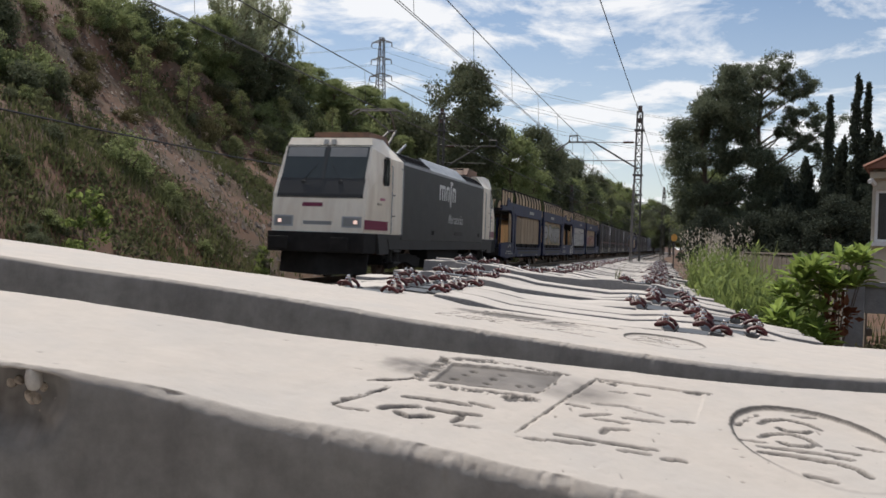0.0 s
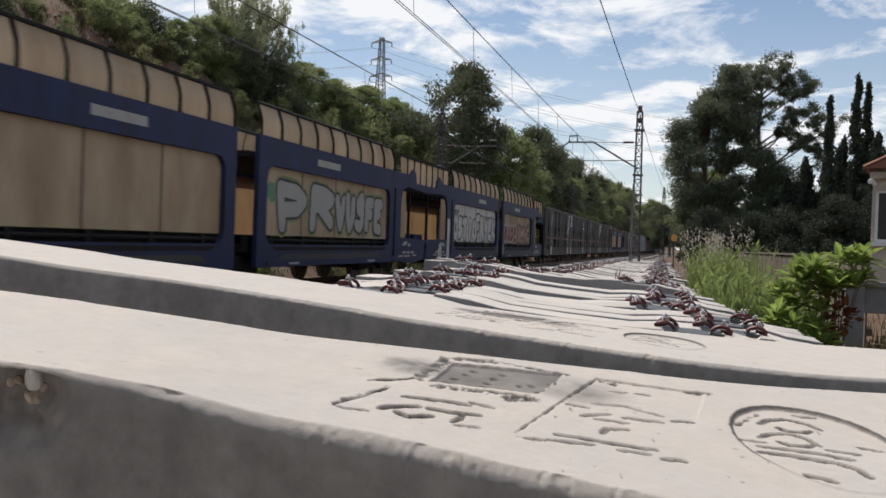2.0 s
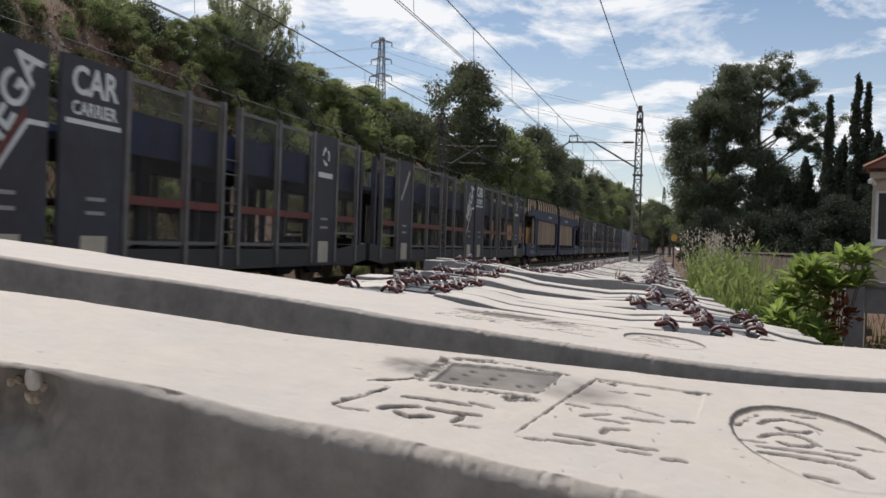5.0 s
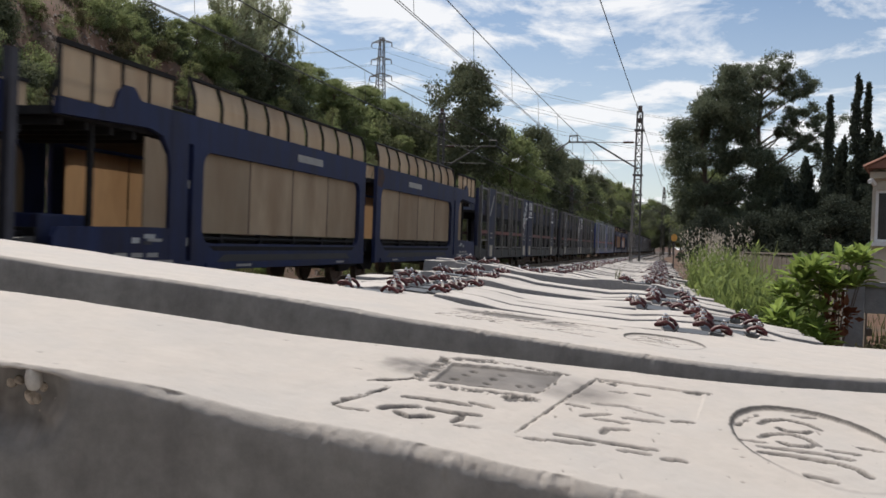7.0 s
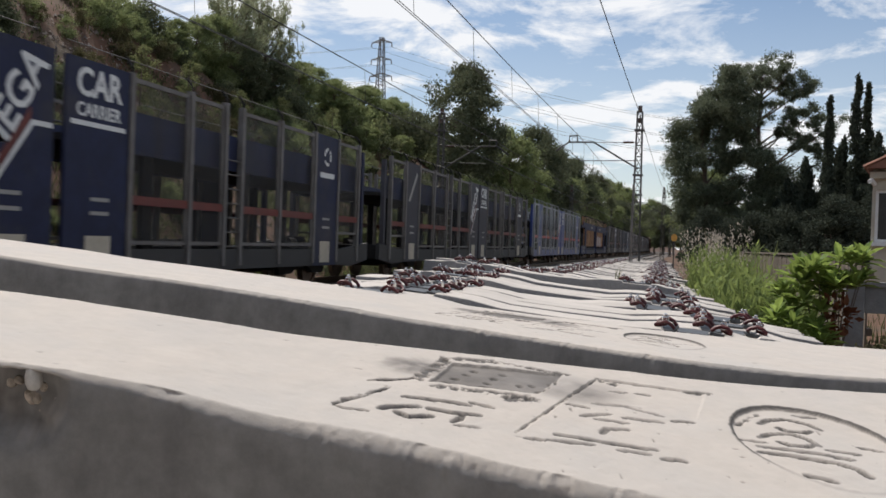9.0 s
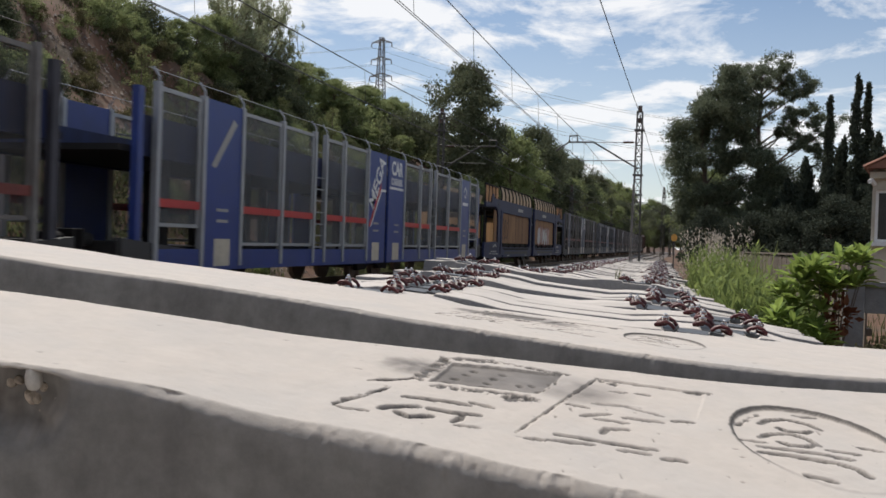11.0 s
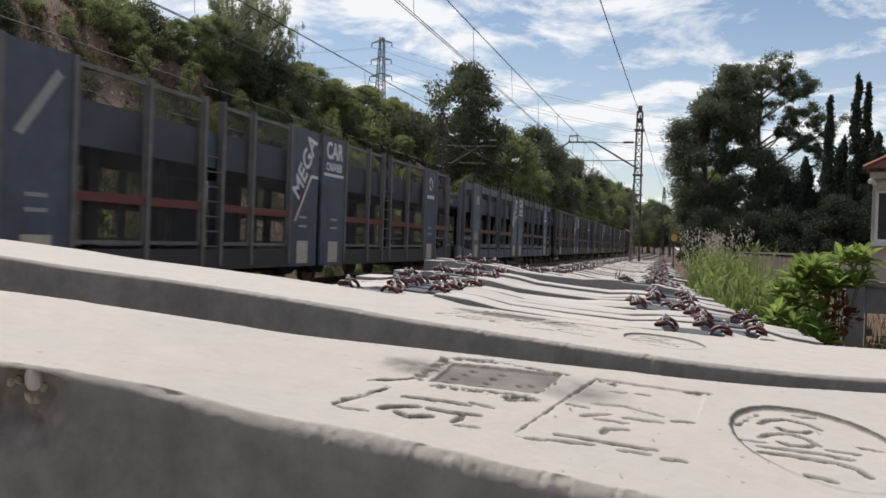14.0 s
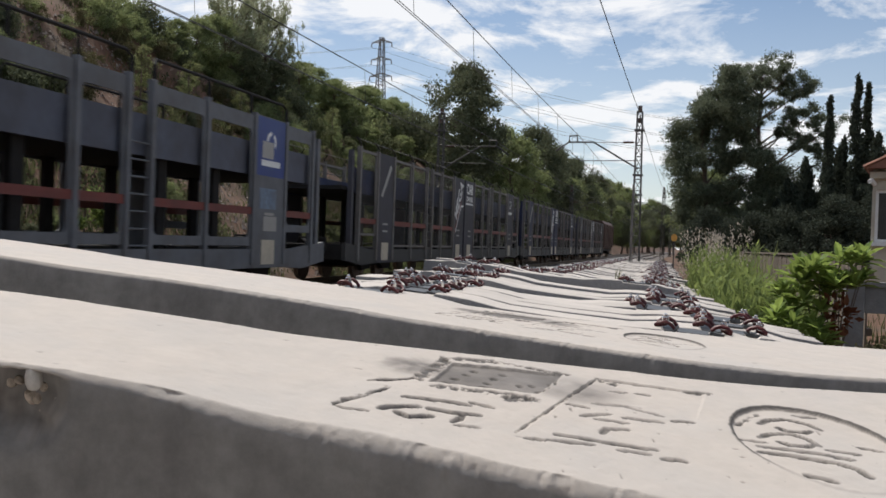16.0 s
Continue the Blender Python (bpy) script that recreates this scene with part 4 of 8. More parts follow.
def build_screen_wagon(paint, frame_mat, screen, bar, label, hooped=False):
    """Twin car carrier: painted end and middle plates, posts with perforated screens. Origin at its middle joint."""
    o = thing("car_carrier", label, "railway wagon", "wagons of the train")
    for e in (-1, 1):
        def Y(y):
            return e * y

        def Bx(x0, x1, y0, y1, z0, z1, c=0.0):
            return Mesh().box(min(x0, x1), max(x0, x1), min(Y(y0), Y(y1)), max(Y(y0), Y(y1)), z0, z1, c)
        half = o
        part("upper_deck", Bx(-1.30, 1.30, 0.3, 12.3, 2.46, 2.56), BLACK, o, "sooty upper deck floor")
        part("lower_deck", Bx(-1.3, 1.3, 0.3, 12.4, 0.80, 0.92), BLACK, half, "sooty lower deck floor")
        for s in (-1, 1):
            xo, xi = s * HALF, s * (HALF - 0.06)
            part("side_sill", Bx(xi, xo, 0.3, 11.6, 0.55, 0.93), frame_mat if hooped else SKIRT if paint is not BLUE_BRIGHT else BLUE_BRIGHT, half, "grimy side sill")
            part("deck_beam", Bx(s * 1.28, s * 1.36, 0.4, 11.9, 2.42, 3.08), BLUE if paint in (BLUE_BRIGHT, GRIME, PLATE_NAVY) else BLUE_GREY, half, "blue upper deck side beam")
            # plates at the middle and near the end
            mid = part("middle_plate", Mesh().prism([(Y(0.12), 0.55), (Y(1.55), 0.55), (Y(1.55), 3.62), (Y(0.12), 3.62)], s * (HALF - 0.05), s * (HALF + 0.006)), paint, half, "painted middle plate")
            endp = part("end_plate", Mesh().prism([(Y(8.75), 0.55), (Y(10.1), 0.55), (Y(10.1), 3.62), (Y(8.75), 3.62)], s * (HALF - 0.05), s * (HALF + 0.006)), paint, half, "painted end plate")
            for y in (0.5, 9.0):
                part("pale_plate", Bx(xo + s * 0.006, xo + s * 0.012, y + 0.1, y + 0.68, 0.62, 1.12), PALETAG, mid if y < 5 else endp, "pale buff plate")
                for zz in (1.42, 1.62):
                    part("marking", Bx(xo + s * 0.006, xo + s * 0.012, y + 0.2, y + 0.62, zz, zz + 0.055), SPRAY_S, mid if y < 5 else endp, "small white data bars")
            # screens between posts
            posts = [1.62, 3.35, 4.55, 5.2, 6.9, 8.70]
            spans = [(1.62, 3.35), (3.35, 4.55), (5.2, 6.9), (6.9, 8.70), (10.15, 11.55)]
            for a, b in spans:
                z0 = 1.0 if b < 9 else 1.3
                fr = part("screen", plate_with_hole((min(Y(a + 0.05), Y(b - 0.05)), max(Y(a + 0.05), Y(b - 0.05)), z0, 3.58), round_rect(min(Y(a + 0.12), Y(b - 0.12)), max(Y(a + 0.12), Y(b - 0.12)), z0 + (0.16 if hooped else 0.06), 3.58 - (0.28 if hooped else 0.07), 0.10 if hooped else 0.03, 3), xi + s * 0.01, xo - s * 0.01), frame_mat, half, "screen frame")
                if not hooped:
                    part("mesh_sheet", Bx(xo - s * 0.035, xo - s * 0.031, a + 0.1, b - 0.1, z0 + 0.05, 3.52), screen, fr, "perforated screen sheet")
                part("guard_rail", Bx(xo - s * 0.03, xo + s * 0.004, a + 0.05, b - 0.05, 1.62, 1.76), bar, fr, "faded red guard rail")
            for y in posts + [10.12, 11.55]:
                p = part("post", Bx(xi - s * 0.02, xo + s * 0.035, y - 0.055, y + 0.055, 0.62, 3.64, 0.008), frame_mat, half, "upright steel post")
                if not hooped:
                    part("bent_tip", Mesh().tube([(s * HALF, Y(y), 3.6), (s * HALF, Y(y), 3.72), (s * (HALF - 0.12), Y(y), 3.88)], 0.022, 5), BLACK if paint is not BLUE_BRIGHT else frame_mat, p)
            for i in range(7):
                z = 0.98 + i * 0.27
                part("ladder_rung", Mesh().tube([(s * (HALF - 0.02), Y(4.6), z), (s * (HALF - 0.02), Y(5.15), z)], 0.017, 5), frame_mat, half, "ladder rung")
            if hooped:
                for a, b in ((0.6, 4.6), (5.2, 10.1)):
                    part("hoop_rail", Mesh().tube([(s * HALF, Y(a), 3.5), (s * HALF, Y(a), 3.88), (s * (HALF - 0.05), Y(a + 0.1), 3.98), (s * (HALF - 0.05), Y(b - 0.1), 3.98), (s * HALF, Y(b), 3.88), (s * HALF, Y(b), 3.5)], 0.03, 6), BLACK, half, "black rounded hoop rail")
                    for y in (2.0, 3.35, 6.9, 8.5):
                        if a < y < b:
                            part("hoop_stay", Mesh().tube([(s * HALF, Y(y), 3.6), (s * HALF, Y(y), 3.9), (s * (HALF - 0.05), Y(y), 3.98)], 0.026, 5), BLACK, half)
                    part("inner_rail", Mesh().tube([(s * 1.3, Y(a), 3.45), (s * 1.3, Y(b), 3.45)], 0.02, 5), BLACK, half)
            else:
                part("top_cable", Mesh().tube([(s * (HALF - 0.15), Y(0.3), 3.86), (s * (HALF - 0.15), Y(11.6), 3.86)], 0.008, 4), frame_mat, half)
            for y in (2.6, 6.0, 7.8, 10.8):
                part("deck_column", Bx(s * 1.06, s * 1.18, y - 0.12, y + 0.12, 0.92, 2.46), BLACK, half, "dark deck column")
            part("end_post", Bx(s * 1.34, s * 1.46, 11.9, 12.05, 0.62, 3.5), paint, half, "end post")
            part("end_sill", Mesh().prism([(Y(10.1), 0.55), (Y(10.4), 0.92), (Y(12.4), 1.1), (Y(12.4), 0.65), (Y(11.2), 0.5)], s * (HALF - 0.12), s * (HALF - 0.01)), SKIRT if not hooped else frame_mat, half, "grimy end sill")
            if s > 0:
                if e < 0:
                    text_part("lettering", "MEGA", 0.66, WPAINT, mid, on_side(HALF + 0.010, -0.86, 2.78, 57), "white slanted lettering", bold=0.012, sx=0.95)
                    part("slash", Mesh().prism([(-1.52, 1.55), (-1.38, 1.55), (-0.55, 2.62), (-0.55, 2.80)], HALF + 0.008, HALF + 0.012), bar, mid, "red slanted stripe")
                    part("slash_edge", Mesh().prism([(-1.36, 1.55), (-1.30, 1.55), (-0.50, 2.55), (-0.14, 2.55), (-0.14, 2.62), (-0.53, 2.62)], HALF + 0.008, HALF + 0.012), WPAINT, mid, "white stripe edge")
                else:
                    text_part("lettering", "CAR", 0.56, WPAINT, mid, on_side(HALF + 0.010, 0.84, 3.28), "white lettering", bold=0.014, sx=0.92)
                    text_part("lettering", "CARRIER", 0.27, WPAINT, mid, on_side(HALF + 0.010, 0.84, 2.90), "small white lettering", bold=0.006, sx=0.95)
                    part("underline", Mesh().box(HALF + 0.008, HALF + 0.012, 0.22, 1.46, 2.68, 2.75), WPAINT, mid)
            if s > 0 and e < 0 and not hooped:
                part("slanted_name_bar", Mesh().prism([(-9.86, 2.44), (-9.70, 2.40), (-8.94, 3.28), (-9.08, 3.36)], HALF + 0.008, HALF + 0.012), SPRAY_S, endp, "worn white slanted name bar")
            if hooped and s > 0 and e > 0:
                part("blue_panel", Bx(HALF + 0.0065, HALF + 0.0095, 8.80, 10.05, 2.42, 3.60), BLUE_BRIGHT, endp, "fresh blue painted upper panel")
            if hooped and s > 0:
                for y0_, z0_, w_, h_, m_, lab in ((9.02, 2.78, 0.5, 0.34, SPRAY_S, "pale worn paint patch"), (8.95, 1.75, 0.75, 0.42, PALE_BLUE, "pale blue paint patch"), (9.15, 1.30, 0.6, 0.3, SPRAY_S, "pale worn paint patch"), (0.35, 1.30, 0.9, 0.75, PALE_BLUE, "pale blue paint patch")):
                    host = endp if y0_ > 5 else mid
                    part("paint_patch", Bx(HALF + 0.0105, HALF + 0.0125, y0_, y0_ + w_, z0_, z0_ + h_), m_, host, lab)
            if s > 0 and e > 0:
                emblem = Mesh()
                for k in range(3):
                    a0 = radians(90 + 120 * k)
                    emblem.loft([[(HALF + 0.01, 9.42 + rr * math.cos(a0 + q), 3.12 + rr * math.sin(a0 + q)) for rr in (0.14, 0.22)] for q in (0, 0.5, 1.0, 1.5)], closed=False, caps=False)
                part("emblem", emblem, WPAINT, endp, "white ring emblem")
                part("name_bar", Mesh().box(HALF + 0.008, HALF + 0.012, 9.0, 9.84, 2.62, 2.74), WPAINT, endp, "white name bar")
        part("end_crossbeam", Bx(-1.4, 1.4, 12.1, 12.4, 0.65, 1.05, 0.03), BLACK, half)
        buffers(half, Y(12.4), e)
        part("centre_sill", Bx(-0.35, 0.35, 0, 12.3, 0.55, 0.80), BLACK, half)
        bogie(half, Y(9.0), 1.8)
    bogie(o, 0.0, 1.8)
    return o


def build_hopper():
    o = thing("hopper_wagon", "rust-brown enclosed hopper wagon at the end of the train", "railway wagon", "wagons of the train")
    b = part("body", Mesh().prism([(-1.45, 1.2), (-1.2, 0.95), (1.2, 0.95), (1.45, 1.2), (1.45, 3.7), (1.1, 4.1), (-1.1, 4.1), (-1.45, 3.7)], -6.2, 6.2, "y"), BROWNW, o, "rust-brown wagon body")
    for i in range(8):
        y = -6 + i * 12 / 7
        for s in (-1, 1):
            part("rib", Mesh().box(min(s * 1.45, s * 1.52), max(s * 1.45, s * 1.52), y - 0.06, y + 0.06, 1.2, 3.7), BROWNW, b)
    part("underframe", Mesh().box(-1.3, 1.3, -6.6, 6.6, 0.75, 0.95), BLACK, o)
    for e in (-1, 1):
        bogie(o, e * 4.6, 1.8)
        buffers(o, e * 6.6, e)
    return o


build_loco()
wagons = [
    (53.55, "p", TAN), (78.6, "p", TAN), (104.7, "k", 0), (129.8, "k", 0), (155.15, "p", TAN), (180.4, "d", 0), (206.2, "k", 0),
    (232.1, "B", 0), (257.85, "p", OCHRE), (283.9, "b", 0), (309.7, "h", 0), (335.9, "k", 0), (361.0, "d", 0), (386.6, "k", 0)]
first = {}


def make_wagon(kind, panel):
    if kind == "p":
        return build_panel_wagon(panel, "navy twin-deck car carrier with tan infill panels" if panel is TAN else "navy twin-deck car carrier with ochre-brown infill panels")
    if kind == "b":
        return build_screen_wagon(BLUE_GREY, GALV_DULL, SCREEN_DARK, REDBAR, "faded blue-grey car carrier with perforated screens and white lettering")
    if kind == "k":
        return build_screen_wagon(GRIME, GALV_DULL, SCREEN_DARK, REDBAR, "sooty grey car carrier with perforated screens and faded lettering")
    if kind == "d":
        return build_screen_wagon(PLATE_NAVY, GALV_DULL, SCREEN_DARK, REDBAR, "grimy car carrier with navy plates and perforated screens")
    if kind == "B":
        return build_screen_wagon(BLUE_BRIGHT, GALV, SCREEN, REDBAR_BRIGHT, "bright blue car carrier with pale galvanised screens and white lettering")
    return build_screen_wagon(CHALK, CHALK, SCREEN, REDBAR, "chalky blue-grey car carrier with open frames and black hoop rails", hooped=True)


for y, kind, panel in wagons:
    key = (kind, panel.name if panel else "")
    if key in first:
        w = copy_thing(first[key], Matrix.Identity(4))
    else:
        w = first[key] = make_wagon(kind, panel)
    train_rows.append((w, y))
def capsule(y0, z0, y1, z1, r, n=6):
    """A fat rounded stroke between two points."""
    a = math.atan2(z1 - z0, y1 - y0)
    pts = [(y1 + r * math.cos(a - math.pi / 2 + math.pi * i / n), z1 + r * math.sin(a - math.pi / 2 + math.pi * i / n)) for i in range(n + 1)]
    return pts + [(y0 + r * math.cos(a + math.pi / 2 + math.pi * i / n), z0 + r * math.sin(a + math.pi / 2 + math.pi * i / n)) for i in range(n + 1)]


# sprayed letters as fat strokes in a unit cell
GLYPHS = {
    "P": [[(0.22, 0.03), (0.20, 0.95), (0.70, 0.97), (0.84, 0.72), (0.66, 0.46), (0.24, 0.44)]],
    "O": [[(0.15, 0.25), (0.15, 0.75), (0.35, 0.95), (0.65, 0.95), (0.85, 0.75), (0.85, 0.25), (0.65, 0.05), (0.35, 0.05), (0.15, 0.25)]],
    "S": [[(0.85, 0.85), (0.55, 0.97), (0.20, 0.85), (0.20, 0.62), (0.80, 0.42), (0.82, 0.18), (0.50, 0.03), (0.12, 0.14)]],
    "T": [[(0.05, 0.93), (0.95, 0.97)], [(0.50, 0.93), (0.48, 0.03)]],
    "I": [[(0.50, 0.66), (0.50, 0.03)], [(0.50, 0.92), (0.52, 0.95)]],
    "F": [[(0.20, 0.03), (0.20, 0.95), (0.88, 0.97)], [(0.20, 0.50), (0.70, 0.54)]],
    "R": [[(0.18, 0.03), (0.18, 0.95), (0.65, 0.97), (0.82, 0.78), (0.65, 0.55), (0.22, 0.50)], [(0.45, 0.50), (0.88, 0.03)]],
    "Y": [[(0.12, 0.97), (0.30, 0.55), (0.80, 0.52)], [(0.85, 0.97), (0.75, 0.40), (0.40, 0.03)]],
    "E": [[(0.88, 0.95), (0.22, 0.93), (0.20, 0.05), (0.90, 0.04)], [(0.22, 0.50), (0.72, 0.53)]],
    "K": [[(0.20, 0.97), (0.20, 0.03)], [(0.88, 0.95), (0.28, 0.48), (0.90, 0.03)]],
    "U": [[(0.15, 0.95), (0.15, 0.28), (0.40, 0.04), (0.68, 0.12), (0.82, 0.35), (0.82, 0.95)]],
    "D": [[(0.20, 0.95), (0.20, 0.05), (0.60, 0.08), (0.86, 0.38), (0.76, 0.75), (0.20, 0.95)]],
    "B": [[(0.20, 0.05), (0.20, 0.95), (0.68, 0.95), (0.76, 0.68), (0.28, 0.52), (0.84, 0.42), (0.80, 0.10), (0.20, 0.05)]],
    "M": [[(0.10, 0.03), (0.16, 0.95), (0.50, 0.42), (0.84, 0.95), (0.90, 0.03)]],
    "H": [[(0.18, 0.95), (0.18, 0.03)], [(0.82, 0.95), (0.82, 0.03)], [(0.18, 0.48), (0.82, 0.52)]],
    "C": [[(0.88, 0.85), (0.55, 0.97), (0.20, 0.75), (0.16, 0.28), (0.45, 0.04), (0.90, 0.16)]],
    "V": [[(0.10, 0.95), (0.45, 0.05), (0.88, 0.97)]],
    "A": [[(0.08, 0.03), (0.48, 0.97), (0.92, 0.03)], [(0.25, 0.36), (0.76, 0.38)]],
}


def graffiti(w, word, y0, y1, z0, z1, fat, fills, line, halo=None, seed=1, lean=0.0, edge=0.045):
    """Sprayed letters on the infill panels: each has an outline and a fill, lapping over its neighbour; a halo lies below."""
    r = random.Random(seed)
    x = HALF - 0.105 + 0.001
    step = (y1 - y0) / len(word)
    layer = 0.0

    def strokes(lines, rad, at):
        m = Mesh()
        k = 0
        for pts in lines:
            for (a, b), (c, d) in zip(pts, pts[1:]):
                m.prism(capsule(a, b, c, d, rad, 5), at + 0.0004 + k * 0.00003, at + 0.0008 + k * 0.00003)
                k += 1
        return m
    placed = []
    for i, ch in enumerate(word):
        if ch == " ":
            continue
        lift, grow, tilt = r.uniform(-0.05, 0.05), r.uniform(0.92, 1.05), lean + r.uniform(-0.06, 0.06)
        ww, hh = step * r.uniform(0.98, 1.16) - fat * 1.2, (z1 - z0 - fat * 2) * grow
        wob = [[(p + r.uniform(-0.07, 0.07), q + r.uniform(-0.06, 0.06)) for p, q in pts] for pts in GLYPHS[ch]]
        placed.append([[(y0 + step * i + fat * 0.8 + ww * p + tilt * q * hh, z0 + fat + lift + hh * q) for p, q in pts] for pts in wob])
    g = None
    if halo:
        g = tagged(part("spray_halo", strokes([ln for lines in placed for ln in lines], fat + edge + 0.06, x), halo, w, "sprayed haze round the graffiti"), kind="stuff")
    for i, lines in enumerate(placed):
        layer = x + 0.004 + i * 0.0032
        outline = part("graffiti_letter", strokes(lines, fat + edge, layer), line, w, "sprayed graffiti letter with a dark outline")
        part("letter_fill", strokes(lines, fat, layer + 0.0016), fills[i % len(fills)], outline)
    return g


def spray_field(w, y0, y1, z0, z1, m_, rough=0.0, seed=1):
    """A rolled or sprayed patch of paint with an uneven rim."""
    r = random.Random(seed)
    pts = [(a + r.uniform(-rough, rough), b + r.uniform(-rough, rough)) for a, b in round_rect(y0, y1, z0, z1, min(0.2, (z1 - z0) / 2.2), 5)]
    part("spray_field", Mesh().prism(pts, HALF - 0.105 + 0.0003, HALF - 0.105 + 0.0009), m_, w, "sprayed patch of paint on the panels")


W = [v for v, _ in train_rows]
spray_field(W[1], 1.0, 1.9, 1.95, 2.35, SPRAY_G, 0.08, 2)
spray_field(W[1], 3.9, 4.7, 1.85, 2.3, SPRAY_G, 0.08, 3)
graffiti(W[1], "PR", 1.3, 4.6, 1.33, 2.44, 0.17, [SPRAY_S], SPRAY_K, SPRAY_MG, 3, 0.05, 0.06)
graffiti(W[1], "VUSFE", 4.75, 8.2, 1.33, 2.42, 0.15, [SPRAY_S], SPRAY_K, SPRAY_MG, 4, 0.08, 0.06)
spray_field(W[2], -8.72, -0.9, 1.23, 2.68, SPRAY_W)
graffiti(W[2], "OSTIO", -8.65, -4.75, 1.24, 2.26, 0.150, [SPRAY_W], SPRAY_K, None, 5, edge=0.07)
graffiti(W[2], "FRYEK", -4.85, -0.95, 1.24, 2.34, 0.150, [SPRAY_W], SPRAY_K, None, 6, edge=0.075)
for yy in (-8.25, -7.90):
    part("letter_dot", Mesh().prism(capsule(yy, 2.36, yy + 0.10, 2.38, 0.085), HALF - 0.098, HALF - 0.097), SPRAY_K, W[2], "black sprayed dot over a letter")
graffiti(W[2], "RUDE", 1.35, 4.35, 1.28, 2.12, 0.095, [SPRAY_R], SPRAY_DK, SPRAY_W, 7, 0.16, 0.035)
spray_field(W[2], 4.25, 5.0, 1.32, 2.0, SPRAY_LG, 0.12, 5)
graffiti(W[2], "BMHC", 4.9, 8.35, 1.27, 2.18, 0.12, [SPRAY_O, SPRAY_P, SPRAY_O, SPRAY_P], SPRAY_K, SPRAY_DK, 8, 0.08, 0.08)
def frame_patch(w, outline, m_, label):
    part("paint_patch", Mesh().prism(outline, HALF + 0.0045, HALF + 0.0055), m_, w, label)


frame_patch(W[2], [(-9.78, 0.60), (-9.42, 0.62), (-9.40, 2.02), (-9.74, 2.06)], SPRAY_W, "white rolled stripe on the upright")
frame_patch(W[2], [(-10.9, 0.58), (-10.5, 0.60), (-10.45, 1.02), (-10.62, 1.2), (-10.74, 1.0), (-10.95, 0.92)], SPRAY_W, "white paint smear on the end sill")
frame_patch(W[2], [(-0.86, 2.30), (-0.5, 2.20), (-0.5, 3.18), (-0.9, 3.2)], RUST, "brown rust on the pillar")
frame_patch(W[2], [(0.52, 0.75), (0.86, 0.70), (0.90, 1.05), (0.72, 1.22), (0.55, 1.10)], SPRAY_MG, "moss green spray on the pillar")
frame_patch(W[2], [(-0.84, 0.80), (-0.52, 0.78), (-0.56, 1.3), (-0.72, 1.42), (-0.80, 1.2)], SPRAY_TEAL, "thin teal spray on the pillar")
frame_patch(W[5], [(0.50, 2.72), (0.86, 2.66), (1.1, 2.95), (0.95, 3.16), (0.52, 3.2)], RUST, "brown rust on the corner")
for w_ in (W[1], W[2], W[5], W[9]):
    for e_ in (-1, 1):
        for y_, z_, l_ in ((9.9, 0.70, 0.5), (10.55, 0.70, 0.6), (11.3, 0.72, 0.4), (10.2, 1.05, 0.4), (2.2, 0.60, 0.5), (7.2, 0.60, 0.6)):
            part("marking", Mesh().box(HALF + 0.031, HALF + 0.034, e_ * y_ - l_ / 2, e_ * y_ + l_ / 2, z_, z_ + 0.05) if y_ < 9 else Mesh().box(HALF, HALF + 0.006, e_ * y_ - l_ / 2, e_ * y_ + l_ / 2, z_, z_ + 0.05), SPRAY_S, w_, "small white data bars")
graffiti(W[9], "SVMAK", 2.3, 6.9, 1.22, 2.30, 0.165, [SPRAY_W, SPRAY_P, SPRAY_W], SPRAY_S, SPRAY_R, 9, 0.12, 0.03)
graffiti(W[9], "OBS", -8.45, -6.9, 1.42, 2.42, 0.022, [BROWNW], BROWNW, None, 10, 0.06, 0.01)
hop = build_hopper()
train_rows.append((hop, 406.5))


# ---- masts, wires, pylon ----
def lattice(m, base, top, w0, w1, steps, r=0.03):
    """Four tapering legs with cross bracing on each face."""
    b, t = Vector(base), Vector(top)

    def corner(k, i):
        w = (w0 + (w1 - w0) * k) / 2
        sx, sy = ((-1, -1), (1, -1), (1, 1), (-1, 1))[i % 4]
        p = b.lerp(t, k)
        return Vector((p.x + sx * w, p.y + sy * w, p.z))
    for i in range(4):
        m.tube([corner(0, i), corner(1, i)], r, 4)
    for s in range(steps):
        k0, k1 = s / steps, (s + 1) / steps
        for i in range(4):
            m.tube([corner(k0, i), corner(k1, i + 1)] if s % 2 else [corner(k0, i + 1), corner(k1, i)], r * 0.55, 3)
            m.tube([corner(k1, i), corner(k1, i + 1)], r * 0.5, 3)
    return m


